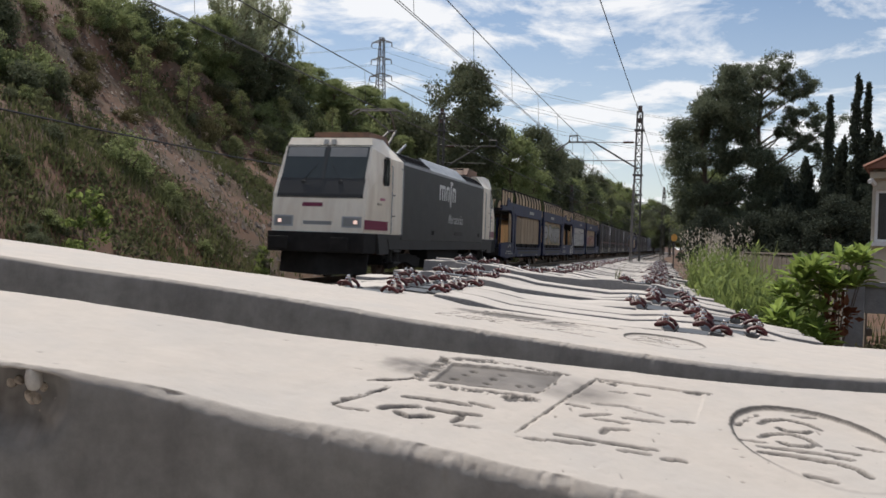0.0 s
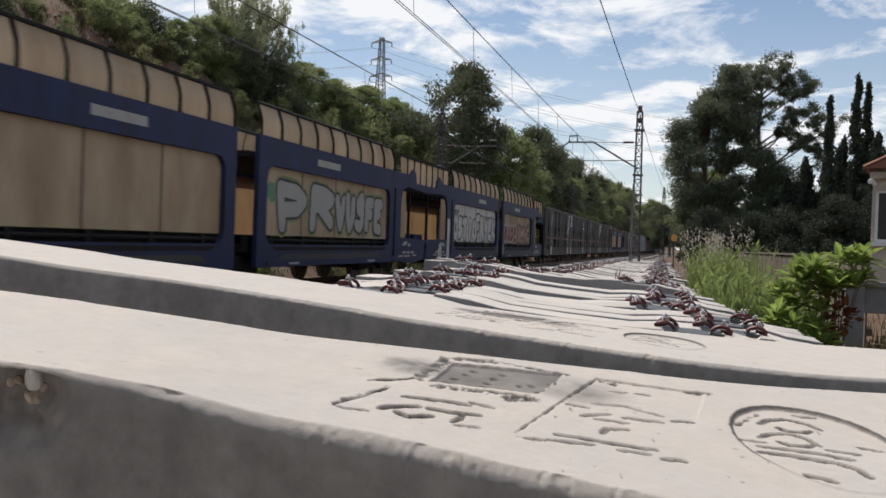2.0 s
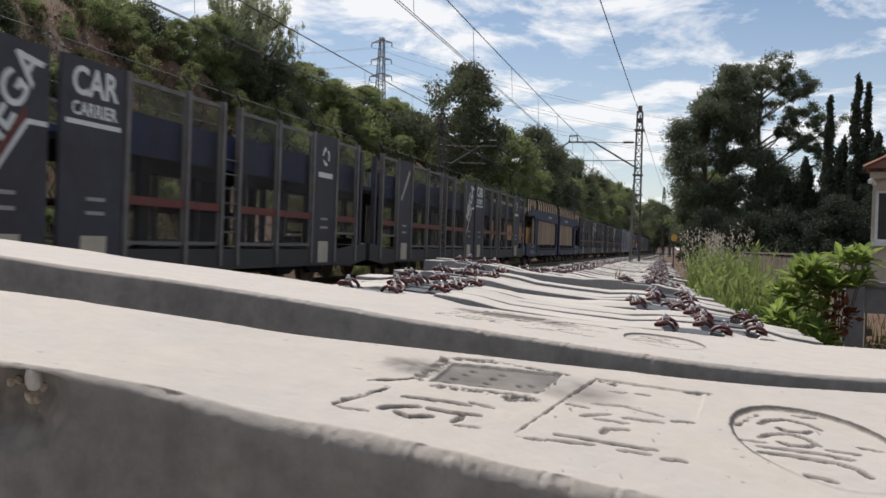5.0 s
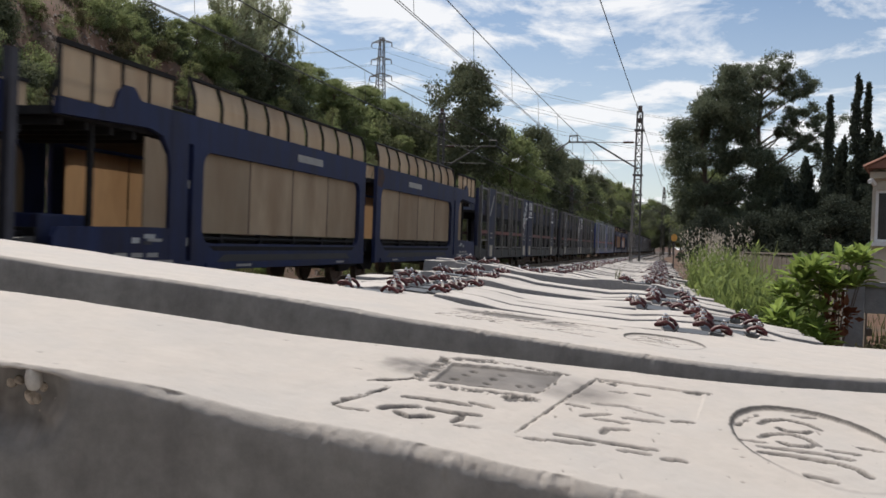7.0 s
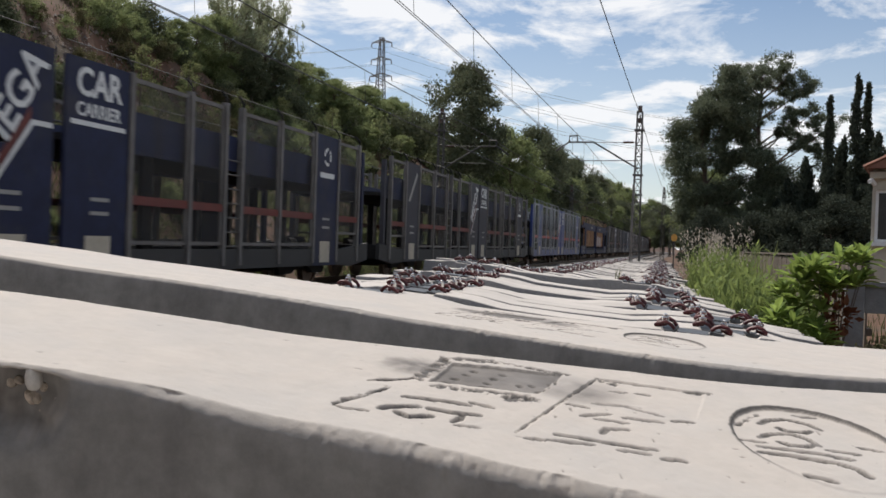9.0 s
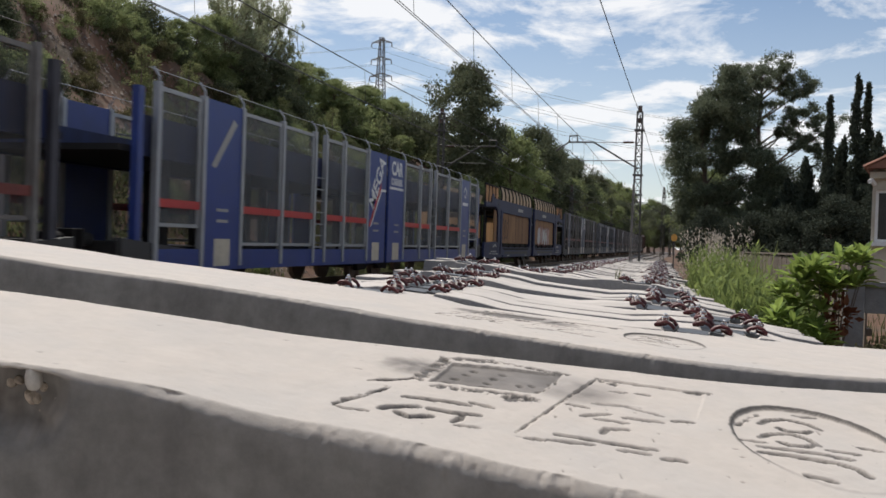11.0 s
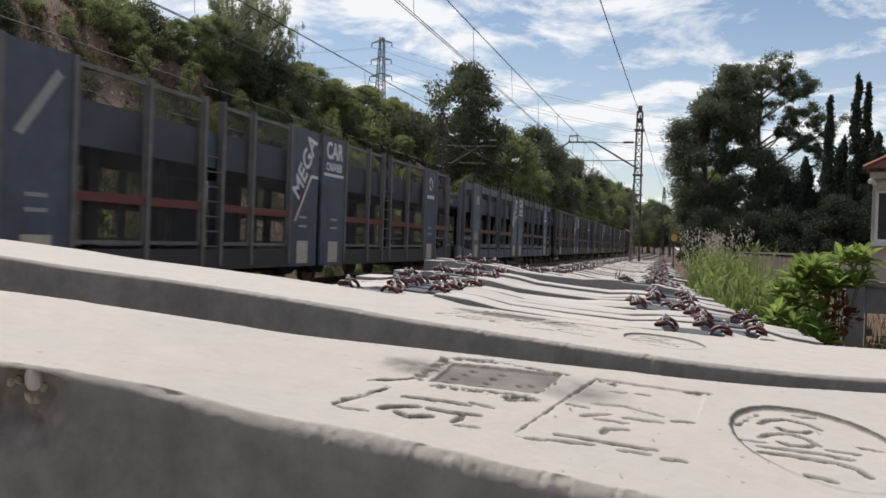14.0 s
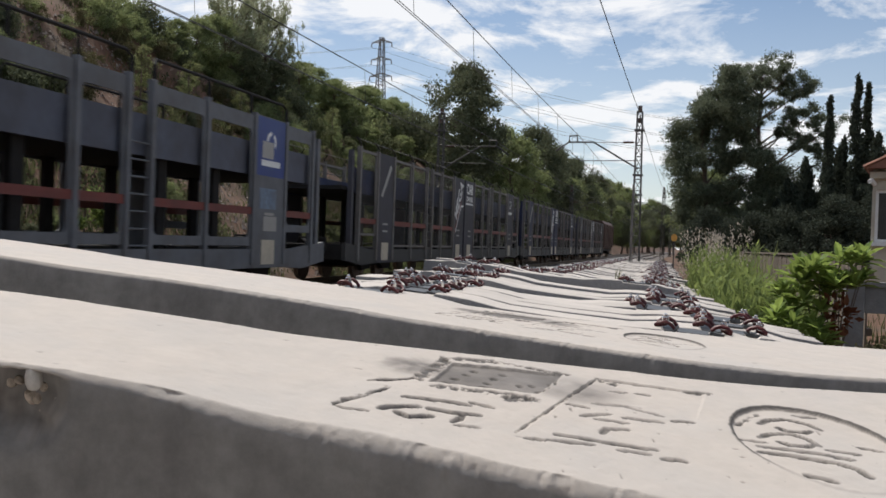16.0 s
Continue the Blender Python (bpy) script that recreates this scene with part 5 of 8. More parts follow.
def build_mast(x, y, side, h=7.75, reach=3.2):
    """Lattice mast with a bracket arm towards its track (side: -1 to the left, 1 to the right)."""
    o = thing("catenary_mast", "grey steel lattice mast with an arm over the track", "catenary mast", "catenary masts", pose(x, y, -0.35))
    part("lattice", lattice(Mesh(), (0, 0, 0), (0, 0, h + 0.35), 0.42, 0.24, 15, 0.034), STEEL, o)
    part("footing", Mesh().box(-0.4, 0.4, -0.4, 0.4, -0.4, 0.35, 0.04), CONCRETE_OLD, o, "concrete footing")
    s = side
    arm = Mesh().tube([(0, 0, 5.35), (s * 2.15, 0, 6.62), (s * (reach + 0.15), 0, 6.62), (s * (reach + 0.75), 0, 6.2)], 0.045, 6)
    a = part("bracket_arm", arm, STEEL, o, "bent tubular bracket arm")
    part("stay_wire", Mesh().tube([(0, 0, 6.62), (s * 2.2, 0, 6.62)], 0.012, 4), WIRE, a)
    part("insulator", Mesh().tube([(s * 0.25, 0, 6.62), (s * 0.75, 0, 6.62)], 0.05, 8), INSUL, a)
    part("wire_clamp", Mesh().tube([(s * (reach - 0.27), -0.05, 6.64), (s * (reach - 0.27), -0.05, 6.92), (s * (reach + 0.12), -0.05, 6.92), (s * (reach + 0.12), -0.05, 6.64)], 0.04, 5), STEEL, a, "frame-like wire clamp")
    part("registration_arm", Mesh().tube([(0, 0, 5.75), (s * (reach - 0.4), 0, 5.72)], 0.02, 5), STEEL, a)
    part("head_insulator", Mesh().tube([(0, 0, h + 0.3), (0, 0, h + 0.62)], 0.10, 8).box(-0.16, 0.16, -0.12, 0.12, h - 0.15, h + 0.02), INSUL, o, "brown insulator on the mast head")
    for z in (h - 0.55, 5.05, 4.1):
        part("band", Mesh().box(-0.24, 0.24, -0.2, 0.2, z - 0.04, z + 0.04), STEEL, o)
    return o


MASTS_Y = (-12, 43.5, 101, 160, 220)
for y in MASTS_Y:
    build_mast(-2.2, y, -1)
for y in (-10, 45.6, 103, 162):
    build_mast(-12.6, y, 1, 8.0, 2.9)


def build_catenary(cx, label):
    """Messenger wire, contact wire and droppers of one track, sagging between the masts."""
    o = thing("overhead_wire", label, "overhead wire", "overhead wires")
    ys = (-70,) + MASTS_Y + (280,)

    def z_at(y):
        for a, b in zip(ys, ys[1:]):
            if a <= y <= b:
                k = (y - a) / (b - a)
                return 6.62 - 0.2 * 4 * k * (1 - k)
        return 6.6
    part("messenger", Mesh().tube([(cx, y, z_at(y)) for y in range(-70, 281, 3)], 0.016, 4), WIRE, o)
    for d in (-0.02, 0.02):
        part("contact_wire", Mesh().tube([(cx + 0.05 + d * 1.5, y, 5.45 + 0.012 * math.sin(y * 0.11)) for y in range(-70, 281, 10)], 0.010, 4), WIRE, o)
    for y in range(-64, 280, 5):
        part("dropper", Mesh().tube([(cx, y, z_at(y)), (cx + 0.05, y + 0.04, 5.45)], 0.0065, 3), WIRE, o)


build_catenary(NEAR_X, "taut catenary over the empty track with droppers")
build_catenary(TRAIN_X, "taut catenary over the train with droppers")
feeder = Mesh()
for a, b in zip(MASTS_Y, MASTS_Y[1:]):
    feeder.tube([(-2.2 + 0.0, a + (b - a) * k / 12, 7.62 - 0.3 * 4 * (k / 12) * (1 - k / 12)) for k in range(13)], 0.014, 4)
tagged(part("feeder_cable", feeder, WIRE), "single dark feeder cable slung between the masts", "cable")
low = Mesh()
for a, b in zip((-10, 45.6, 103), (45.6, 103, 162)):
    low.tube([(-12.75, a + (b - a) * k / 10, 3.95 - 0.5 * 4 * (k / 10) * (1 - k / 10)) for k in range(11)], 0.022, 5)
lowc = tagged(part("signal_cable", low, WIRE), "dark signal cable slung along the slope's foot between the masts", "cable")
tagged(part("thin_post", Mesh().tube([(-2.15, 38.5, -0.3), (-2.1, 38.5, 3.9)], 0.05, 8).box(-2.25, -1.95, 38.4, 38.6, -0.35, -0.2), GALV_DULL), "slim grey steel post beside the mast", "post")


def build_pylon():
    o = thing("power_pylon", "tall lattice power pylon on the hill with three pairs of arms", "power pylon", at=pose(-88.4, 250, 0))
    part("tower", lattice(Mesh(), (0, 0, 14), (0, 0, 61), 4.6, 1.1, 20, 0.15), STEEL, o)
    for z, w in ((59.5, 3.1), (54.4, 3.1), (49.5, 3.4)):
        a = part("crossarm", Mesh().tube([(-w, 0, z), (0, -0.6, z + 0.9), (w, 0, z)], 0.12, 4).tube([(-w, 0, z), (w, 0, z)], 0.12, 4).tube([(-w, 0, z), (0, 0.6, z + 0.9), (w, 0, z)], 0.12, 4), STEEL, o)
        for s in (-1, 1):
            part("insulator", Mesh().tube([(s * w, 0, z), (s * (w + 0.1), 0, z - 1.3)], 0.16, 5), INSUL, a)
            line = Mesh()
            for x1, dz in ((150, -22), (-160, 8)):
                line.tube([(s * w + (x1 - s * w) * k / 14, 30 * (k / 14) * (1 if x1 > 0 else -1), z - 1.3 + dz * k / 14 - 7 * 4 * (k / 14) * (1 - k / 14)) for k in range(15)], 0.032, 4)
            part("power_line", line, WIRE, a)


build_pylon()


# ---- fence, house and sign beside the line ----
def build_fence():
    f = thing("board_fence", "greyed vertical board fence between concrete posts", "fence", at=pose(1.72, 0, 0))
    y = 9.3
    r = random.Random(2)
    while y < 30:
        w = r.uniform(0.13, 0.17)
        z = ground_z(1.7, y)
        h = 1.06 + r.gauss(0, 0.012)
        part("board", Mesh().prism([(y, z - 0.1), (y + w, z - 0.1), (y + w, z + h), (y, z + h + r.gauss(0, 0.006))], -0.012 + r.gauss(0, 0.004), 0.012), PLANK, f)
        y += w + 0.008
    for z in (0.45, 1.0):
        part("fence_rail", Mesh().box(0.014, 0.06, 9.3, 30, z, z + 0.07), PLANK, f)
    part("cap_rail", Mesh().box(-0.03, 0.05, 9.3, 30, 1.19, 1.225), PLANK, f)


build_fence()


def build_low_wall():
    p = tagged(part("concrete_post", Mesh().box(1.445, 1.605, 8.75, 8.92, 0.0, 1.0, 0.012), CONCRETE_OLD), "square weathered concrete gate post", "post")
    w = thing("low_wall", "weathered concrete rail panel with a coping on short posts", "wall", at=pose(0, 0, 0))
    part("panel", Mesh().box(1.61, 4.2, 8.80, 8.88, 0.70, 0.94, 0.006), CONCRETE_OLD, w)
    part("coping", Mesh().box(1.61, 4.2, 8.77, 8.91, 0.945, 0.985, 0.008), CONCRETE_OLD, w, "concrete coping beam")
    for x in (2.9, 4.2):
        part("support", Mesh().box(x, x + 0.15, 8.77, 8.90, 0.0, 0.70, 0.01), CONCRETE_OLD, w)


build_low_wall()


def build_house():
    h = thing("house", "cream stucco house with a terracotta tiled roof", "house", at=pose(4.12, 22.0, 0.12, 0, 0, -13.5) @ pose(-4.18, -22.0, 0))
    x0, x1, y0, y1, z1 = 4.18, 11.0, 22.0, 31.0, 3.05
    wall = part("wall", plate_with_hole((0, 9, 0.0, z1), round_rect(0.30, 1.45, 1.42, 2.55, 0.01, 1), 0, 0.25), STUCCO, h, "cream stucco wall", at=pose(x0, y0, 0))
    front = part("wall", plate_with_hole((x0, x1, 0.0, z1), round_rect(4.25, 5.75, 1.42, 2.58, 0.01, 1), 0, 0.25), STUCCO, h, "cream stucco wall", at=Matrix(((0, 1, 0, 0), (1, 0, 0, y0 - 0.25), (0, 0, 1, 0), (0, 0, 0, 1))))
    for xx in ((x1 - 0.25, x1),):
        part("wall", Mesh().box(*xx, y0, y1, 0, z1), STUCCO, h)
    part("wall", Mesh().box(x0, x1, y1, y1 + 0.25, 0, z1), STUCCO, h)
    fr = part("window", Mesh().box(4.25, 5.75, y0 - 0.16, y0 - 0.10, 1.42, 2.58), GLASS, h, "dark window with a white frame")
    for a in (4.25, 4.97, 5.69):
        part("frame_bar", Mesh().box(a, a + 0.06, y0 - 0.2, y0 - 0.08, 1.42, 2.58), WPAINT, fr)
    for z in (1.42, 2.52):
        part("frame_bar", Mesh().box(4.31, 5.69, y0 - 0.2, y0 - 0.08, z, z + 0.06), WPAINT, fr)
    part("sill", Mesh().box(4.13, 5.83, y0 - 0.36, y0 - 0.16, 1.33, 1.415), WPAINT, fr, "white stone sill")
    part("cornice", Mesh().box(x0 - 0.06, x1 + 0.1, y0 - 0.38, y1 + 0.3, z1 - 0.22, z1 - 0.06, 0.02), STUCCO, h, "moulded cornice")
    roof = part("roof", Mesh().prism([(x0 - 0.12, z1), (x1 + 0.4, z1), ((x0 + x1) / 2, z1 + 1.9)], y0 - 0.6, y1 + 0.5, "y"), TILE, h, "terracotta tiled roof")
    tile = Mesh().loft([[(0.0 + 0.10 * math.cos(math.pi * i / 5), k, 0.05 * math.sin(math.pi * i / 5)) for i in range(6)] for k in (0, 0.45)], closed=False, caps=False).mesh("tile", TILE, True)
    slope = math.atan2(1.9, (x1 - x0) / 2 + 0.4)
    for i in range(14):
        for j in range(3):
            m = Matrix.Translation((x0 - 0.18 + j * 0.40 * math.cos(slope), y0 - 0.52 + i * 0.22, z1 + 0.02 + j * 0.40 * math.sin(slope))) @ Matrix.Rotation(-slope, 4, "Y") @ Matrix.Rotation(radians(-90), 4, "Z")
            part("tile", tile, TILE, roof, at=m)
    lamp = part("wall_lamp", Mesh().tube([(x0 + 0.05, y0 - 0.4, 2.70), (x0 - 0.02, y0 - 0.55, 2.78), (x0 - 0.04, y0 - 0.7, 2.74)], 0.05, 8), WPAINT, h, "white outdoor wall lamp")


build_house()
sg = thing("line_sign", "small faded yellow trackside sign on a post", "sign", at=pose(-0.33, 35, 0))
part("disc", Mesh().loft([[(0.13 * math.cos(2 * math.pi * i / 16) * 0.9, y, 1.66 + 0.14 * math.sin(2 * math.pi * i / 16)) for i in range(16)] for y in (0, 0.012)]), YELLOW, sg)
part("post", Mesh().tube([(0, 0.03, -0.3), (0, 0.03, 1.7)], 0.03, 6), STEEL, sg)

# unseen board wall, added behind the camera to block sky and bounce sunlight
unseen_wall = Mesh().box(-4.5, 4.5, -2.4, -2.28, -0.2, 4.0)
tagged(part("wall_behind", unseen_wall, LIGHT_WALL), "unseen board wall added behind the sleeper stack to block and bounce light", "wall", kind="structure")


# ---- stored concrete sleepers ----
def sleeper_section(u):
    """Half widths (base, top) and height along the sleeper, u from -1.3 to 1.3: low waist, raised rail seats."""
    a = abs(u)
    h = lerp_table(a, [(0, 0.186), (0.33, 0.190), (0.50, 0.213), (0.66, 0.222), (0.69, 0.222), (0.705, 0.206), (0.965, 0.206), (0.98, 0.221), (1.03, 0.221), (1.12, 0.204), (1.30, 0.195)])
    top = lerp_table(a, [(0, 0.095), (0.35, 0.095), (0.62, 0.11), (1.3, 0.105)]) + 0.026
    return top + 0.030, top, h


def sleeper_mesh():
    rings = []
    for u in (-1.30, -1.285, -1.12, -1.03, -0.98, -0.965, -0.705, -0.69, -0.64, -0.50, -0.42, -0.33, -0.2, 0, 0.2, 0.33, 0.42, 0.50, 0.64, 0.69, 0.705, 0.965, 0.98, 1.03, 1.12, 1.285, 1.30):
        b, t, h = sleeper_section(u)
        k = 0.012 if abs(u) > 1.29 else 0.0
        r = 0.006
        half = [(b - k, k), (b - k, 0.05), (t + r * 0.90, h - r * 2.1), (t + r * 0.75, h - r * 1.5), (t + r * 0.5, h - r * 0.75), (t, h - r * 0.25), (t - r * 0.9, h - k), (t - r * 1.8, h - k)]
        rings.append([(u, -y, z) for y, z in half] + [(u, 0.0, h - k)] + [(u, y, z) for y, z in reversed(half)])
    return Mesh().loft(rings)


def clip_mesh():
    """Spring clip bent like a W: two raised arms towards the rail, a loop under the bolt."""
    half = [(-0.066, 0.046, 0.016), (-0.045, 0.050, 0.034), (-0.010, 0.056, 0.046), (0.026, 0.062, 0.044), (0.054, 0.052, 0.032), (0.056, 0.026, 0.024), (0.030, 0.014, 0.026), (-0.004, 0.013, 0.030)]
    return Mesh().tube([(x * 0.74, y * 0.78, z * 1.12) for x, y, z in half] + [(x * 0.74, -y * 0.78, z * 1.12) for x, y, z in reversed(half)], 0.0090, 7)


def bolt_mesh():
    m = Mesh()

    def turned(n, rings):
        m.loft([[(r * math.cos(2 * math.pi * i / n), r * math.sin(2 * math.pi * i / n), z) for i in range(n)] for r, z in rings])
    turned(12, ((0.022, 0.036), (0.023, 0.039), (0.022, 0.042)))
    turned(6, ((0.0165, 0.042), (0.0180, 0.045), (0.0180, 0.065), (0.014, 0.069)))
    turned(10, ((0.010, 0.068), (0.010, 0.078), (0.006, 0.082)))
    return m


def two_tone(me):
    """Pale laitance on the top faces; sides and ends take the grey that holds their shade."""
    me.materials.append(SHADED_SIDE)
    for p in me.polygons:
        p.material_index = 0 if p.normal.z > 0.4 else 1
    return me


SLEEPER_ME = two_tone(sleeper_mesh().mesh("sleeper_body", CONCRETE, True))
CLIP_ME = clip_mesh().mesh("clip", CLIP, True)
BOLT_ME = bolt_mesh().mesh("bolt", BOLT, True)
GUIDE_ME = Mesh().prism([(-0.052, 0.0), (0.062, 0.0), (0.062, 0.006), (0.020, 0.016), (-0.052, 0.014)], -0.072, 0.072, "y").mesh("guide_plate", CLIP_DARK)
PAD_ME = Mesh().box(-0.072, 0.072, -0.095, 0.095, 0.0, 0.012, 0.003).mesh("pad", CLIP_DARK)


def build_sleeper(clips=True):
    o = tagged(new("concrete_sleeper", SLEEPER_ME), "stored pale concrete railway sleeper with red-brown spring clips" if clips else "plain pale concrete railway sleeper lying in a stack",
               "railway sleeper", "stored sleepers")
    if clips:
        r = random.Random(3)
        for s in (-1, 1):
            z = 0.205
            part("rail_pad", PAD_ME, CLIP_DARK, o, "dark rubber rail pad", at=pose(s * 0.835, 0, z))
            for k in (-1, 1):
                c = part("spring_clip", CLIP_ME, CLIP, o, "red-brown spring clip", at=pose(s * 0.835 + k * 0.128, 0, z, r.uniform(-8, 8), r.uniform(-8, 8), 90 - k * 90 + r.uniform(-14, 14)))
                part("bolt", BOLT_ME, BOLT, c, "bright bolt head")
                part("guide_plate", GUIDE_ME, CLIP_DARK, c, "dark angled guide plate")
    return o


def build_stacks():
    r = random.Random(11)
    base = build_sleeper()
    plain = build_sleeper(False)
    first_used = {True: base, False: plain}
    used = {True: False, False: False}

    def put(clips, m):
        if not used[clips]:
            used[clips] = True
            first_used[clips].matrix_basis = m
            return
        copy_thing(first_used[clips], m)
    under = Mesh()
    body_v = [v.co.copy() for v in SLEEPER_ME.vertices]
    body_f = [tuple(p.vertices) for p in SLEEPER_ME.polygons]
    y = 4.46
    while y < 50:
        high = 8.6 < y < 9.4
        z = stack_top(y) - 0.218 + r.gauss(0, 0.008) + (0.09 if high else 0)
        row_shift = 0.0 if y < 4.6 else 0.20 if y < 5.7 else -0.15 if y < 6.7 else 0.0
        x = stack_center(y) + row_shift + r.gauss(0, 0.04 if y < 7 else 0.07) - (0.22 if high else 0)
        put(True, pose(x, y, z, r.gauss(0, 0.8), 4.2 + r.gauss(0, 0.5), r.gauss(0, 1.2)))
        for k in (1, 2):
            m = pose(x + r.gauss(0, 0.05), y + 0.02, z - 0.222 * k - 0.02, 0, 3.6, r.gauss(0, 0.6))
            if y < 8:
                put(False, m)
            else:
                under.add([m @ v for v in body_v], body_f)
        y += r.uniform(0.285, 0.312)
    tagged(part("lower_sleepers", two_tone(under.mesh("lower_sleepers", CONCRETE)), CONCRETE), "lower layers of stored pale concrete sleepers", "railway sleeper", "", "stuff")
    # lower row between the front pair and the long stack
    y = 1.45
    while y < 4.2:
        put(True, pose(-0.9 + r.gauss(0, 0.05), y, 0.52, 0, 3.6, r.gauss(0, 1)))
        put(False, pose(-0.9, y, 0.28, 0, 3.6, 0))
        y += 0.33
    # unseen lower layer, added behind the front pair to bounce light onto it
    for i in range(5):
        for k in range(2):
            put(False, pose(0.05 + r.gauss(0, 0.02), 0.06 - 0.32 * i, 0.55 - 0.225 * k, 0, 2.6, r.gauss(0, 0.5)))
    for x, y, z in ((0.04, 0.86, 0.71), (0.04, 0.86, 0.48), (0.10, 0.50, 0.70), (0.10, 0.50, 0.47)):
        put(False, pose(x, y, z, 0, 2.6, r.gauss(0, 0.5)))


build_stacks()


def value_noise(x, y, seed):
    """Smooth random field over arrays, about -1 to 1, one bump to a unit."""
    tab = np.random.RandomState(seed).uniform(-1, 1, (128, 128))
    xi, yi = np.floor(x).astype(int), np.floor(y).astype(int)
    fx, fy = x - xi, y - yi
    fx, fy = fx * fx * (3 - 2 * fx), fy * fy * (3 - 2 * fy)
    a, b = tab[xi % 128, yi % 128], tab[(xi + 1) % 128, yi % 128]
    c, d = tab[xi % 128, (yi + 1) % 128], tab[(xi + 1) % 128, (yi + 1) % 128]
    return (a + (b - a) * fx) * (1 - fy) + (c + (d - c) * fx) * fy


def rough_noise(x, y, scale, seed, octaves=3):
    out, amp = 0.0, 1.0
    for k in range(octaves):
        out = out + amp * value_noise(x * scale * 2 ** k + 17.3 * k, y * scale * 2 ** k, seed + k)
        amp *= 0.55
    return out


def soft(x, a, b):
    q = np.clip((x - a) / (b - a), 0, 1)
    return q * q * (3 - 2 * q)


def line_distance(u, v, pts):
    """Distance to a polyline, and how far along it the nearest point lies, 0 to 1."""
    best = np.full(u.shape, 9.0)
    along = np.zeros(u.shape)
    n = len(pts) - 1
    for i, ((ax, ay), (bx, by)) in enumerate(zip(pts, pts[1:])):
        dx, dy = bx - ax, by - ay
        k = np.clip(((u - ax) * dx + (v - ay) * dy) / (dx * dx + dy * dy), 0, 1)
        d = np.hypot(u - ax - k * dx, v - ay - k * dy)
        near = d < best
        best, along = np.where(near, d, best), np.where(near, (i + k) / n, along)
    return best, along


def inside(u, v, poly):
    """Signed distance to a convex outline given clockwise, positive inside."""
    out = np.full(u.shape, 9.0)
    for (ax, ay), (bx, by) in zip(poly, poly[1:] + poly[:1]):
        ln = math.hypot(bx - ax, by - ay)
        out = np.minimum(out, ((u - ax) * (by - ay) - (v - ay) * (bx - ax)) / ln)
    return out


# strokes of the figures in the ring, read from the far side
RING_STROKES = [
    ([(-0.0883, 0.0334), (-0.0821, 0.0401), (-0.0716, 0.0434), (-0.0620, 0.0383), (-0.0588, 0.0307)], 0.0021, 0.95),
    ([(-0.0805, 0.0290), (-0.0773, 0.0248), (-0.0690, 0.0245), (-0.0650, 0.0274)], 0.0021, 1.0),
    ([(-0.0952, 0.0138), (-0.0877, 0.0194), (-0.0774, 0.0209), (-0.0715, 0.0151), (-0.0702, 0.0052)], 0.0021, 0.95),
    ([(-0.0883, 0.0082), (-0.0841, 0.0039), (-0.0762, 0.0036), (-0.0724, 0.0063)], 0.0021, 1.0),
    ([(-0.1001, 0.0001), (-0.0702, -0.0072)], 0.0022, 1.0),
    ([(-0.1031, -0.0082), (-0.0900, -0.0112), (-0.0717, -0.0165), (-0.0646, -0.0230), (-0.0635, -0.0313)], 0.0022, 1.0),
    ([(-0.0685, -0.0002), (-0.0553, -0.0031)], 0.0021, 0.95), ([(-0.0689, -0.0090), (-0.0617, -0.0112)], 0.0021, 0.8),
    ([(-0.1067, 0.0081), (-0.0954, 0.0058)], 0.0016, 0.75), ([(-0.0644, 0.0505), (-0.0542, 0.0487)], 0.0016, 0.8),
    ([(-0.0504, 0.0073), (-0.0409, 0.0038)], 0.0017, 0.85), ([(-0.0922, -0.0344), (-0.0813, -0.0382)], 0.0021, 1.0)]
# lines of writing in the large field, too worn to be read
FIELD_STROKES = [
    ([(-0.1864, 0.0301), (-0.1764, 0.0276)], 0.0017, 0.9), ([(-0.1813, 0.0139), (-0.1660, 0.0227)], 0.0017, 0.5), ([(-0.1748, 0.0120), (-0.1602, 0.0105)], 0.0017, 0.7),
    ([(-0.1598, 0.0191), (-0.1416, 0.0178)], 0.0018, 0.6), ([(-0.1752, -0.0066), (-0.1720, -0.0006), (-0.1622, 0.0010)], 0.0018, 0.6), ([(-0.1973, -0.0153), (-0.1543, -0.0214)], 0.0020, 0.9),
    ([(-0.2122, -0.0249), (-0.2034, -0.0241)], 0.0015, 0.8), ([(-0.2020, -0.0229), (-0.1821, -0.0229)], 0.0016, 0.7), ([(-0.1714, -0.0257), (-0.1581, -0.0270)], 0.0016, 0.45),
    ([(-0.1533, -0.0306), (-0.1437, -0.0305)], 0.0018, 0.75), ([(-0.1355, 0.0220), (-0.1250, 0.0230)], 0.0016, 0.85), ([(-0.1722, 0.0357), (-0.1545, 0.0381)], 0.0018, 0.35),
    ([(-0.1574, 0.0380), (-0.1391, 0.0281)], 0.0018, 0.4), ([(-0.1590, 0.0600), (-0.1506, 0.0610)], 0.0015, 0.5), ([(-0.1452, 0.0610), (-0.1377, 0.0608)], 0.0015, 0.45)]
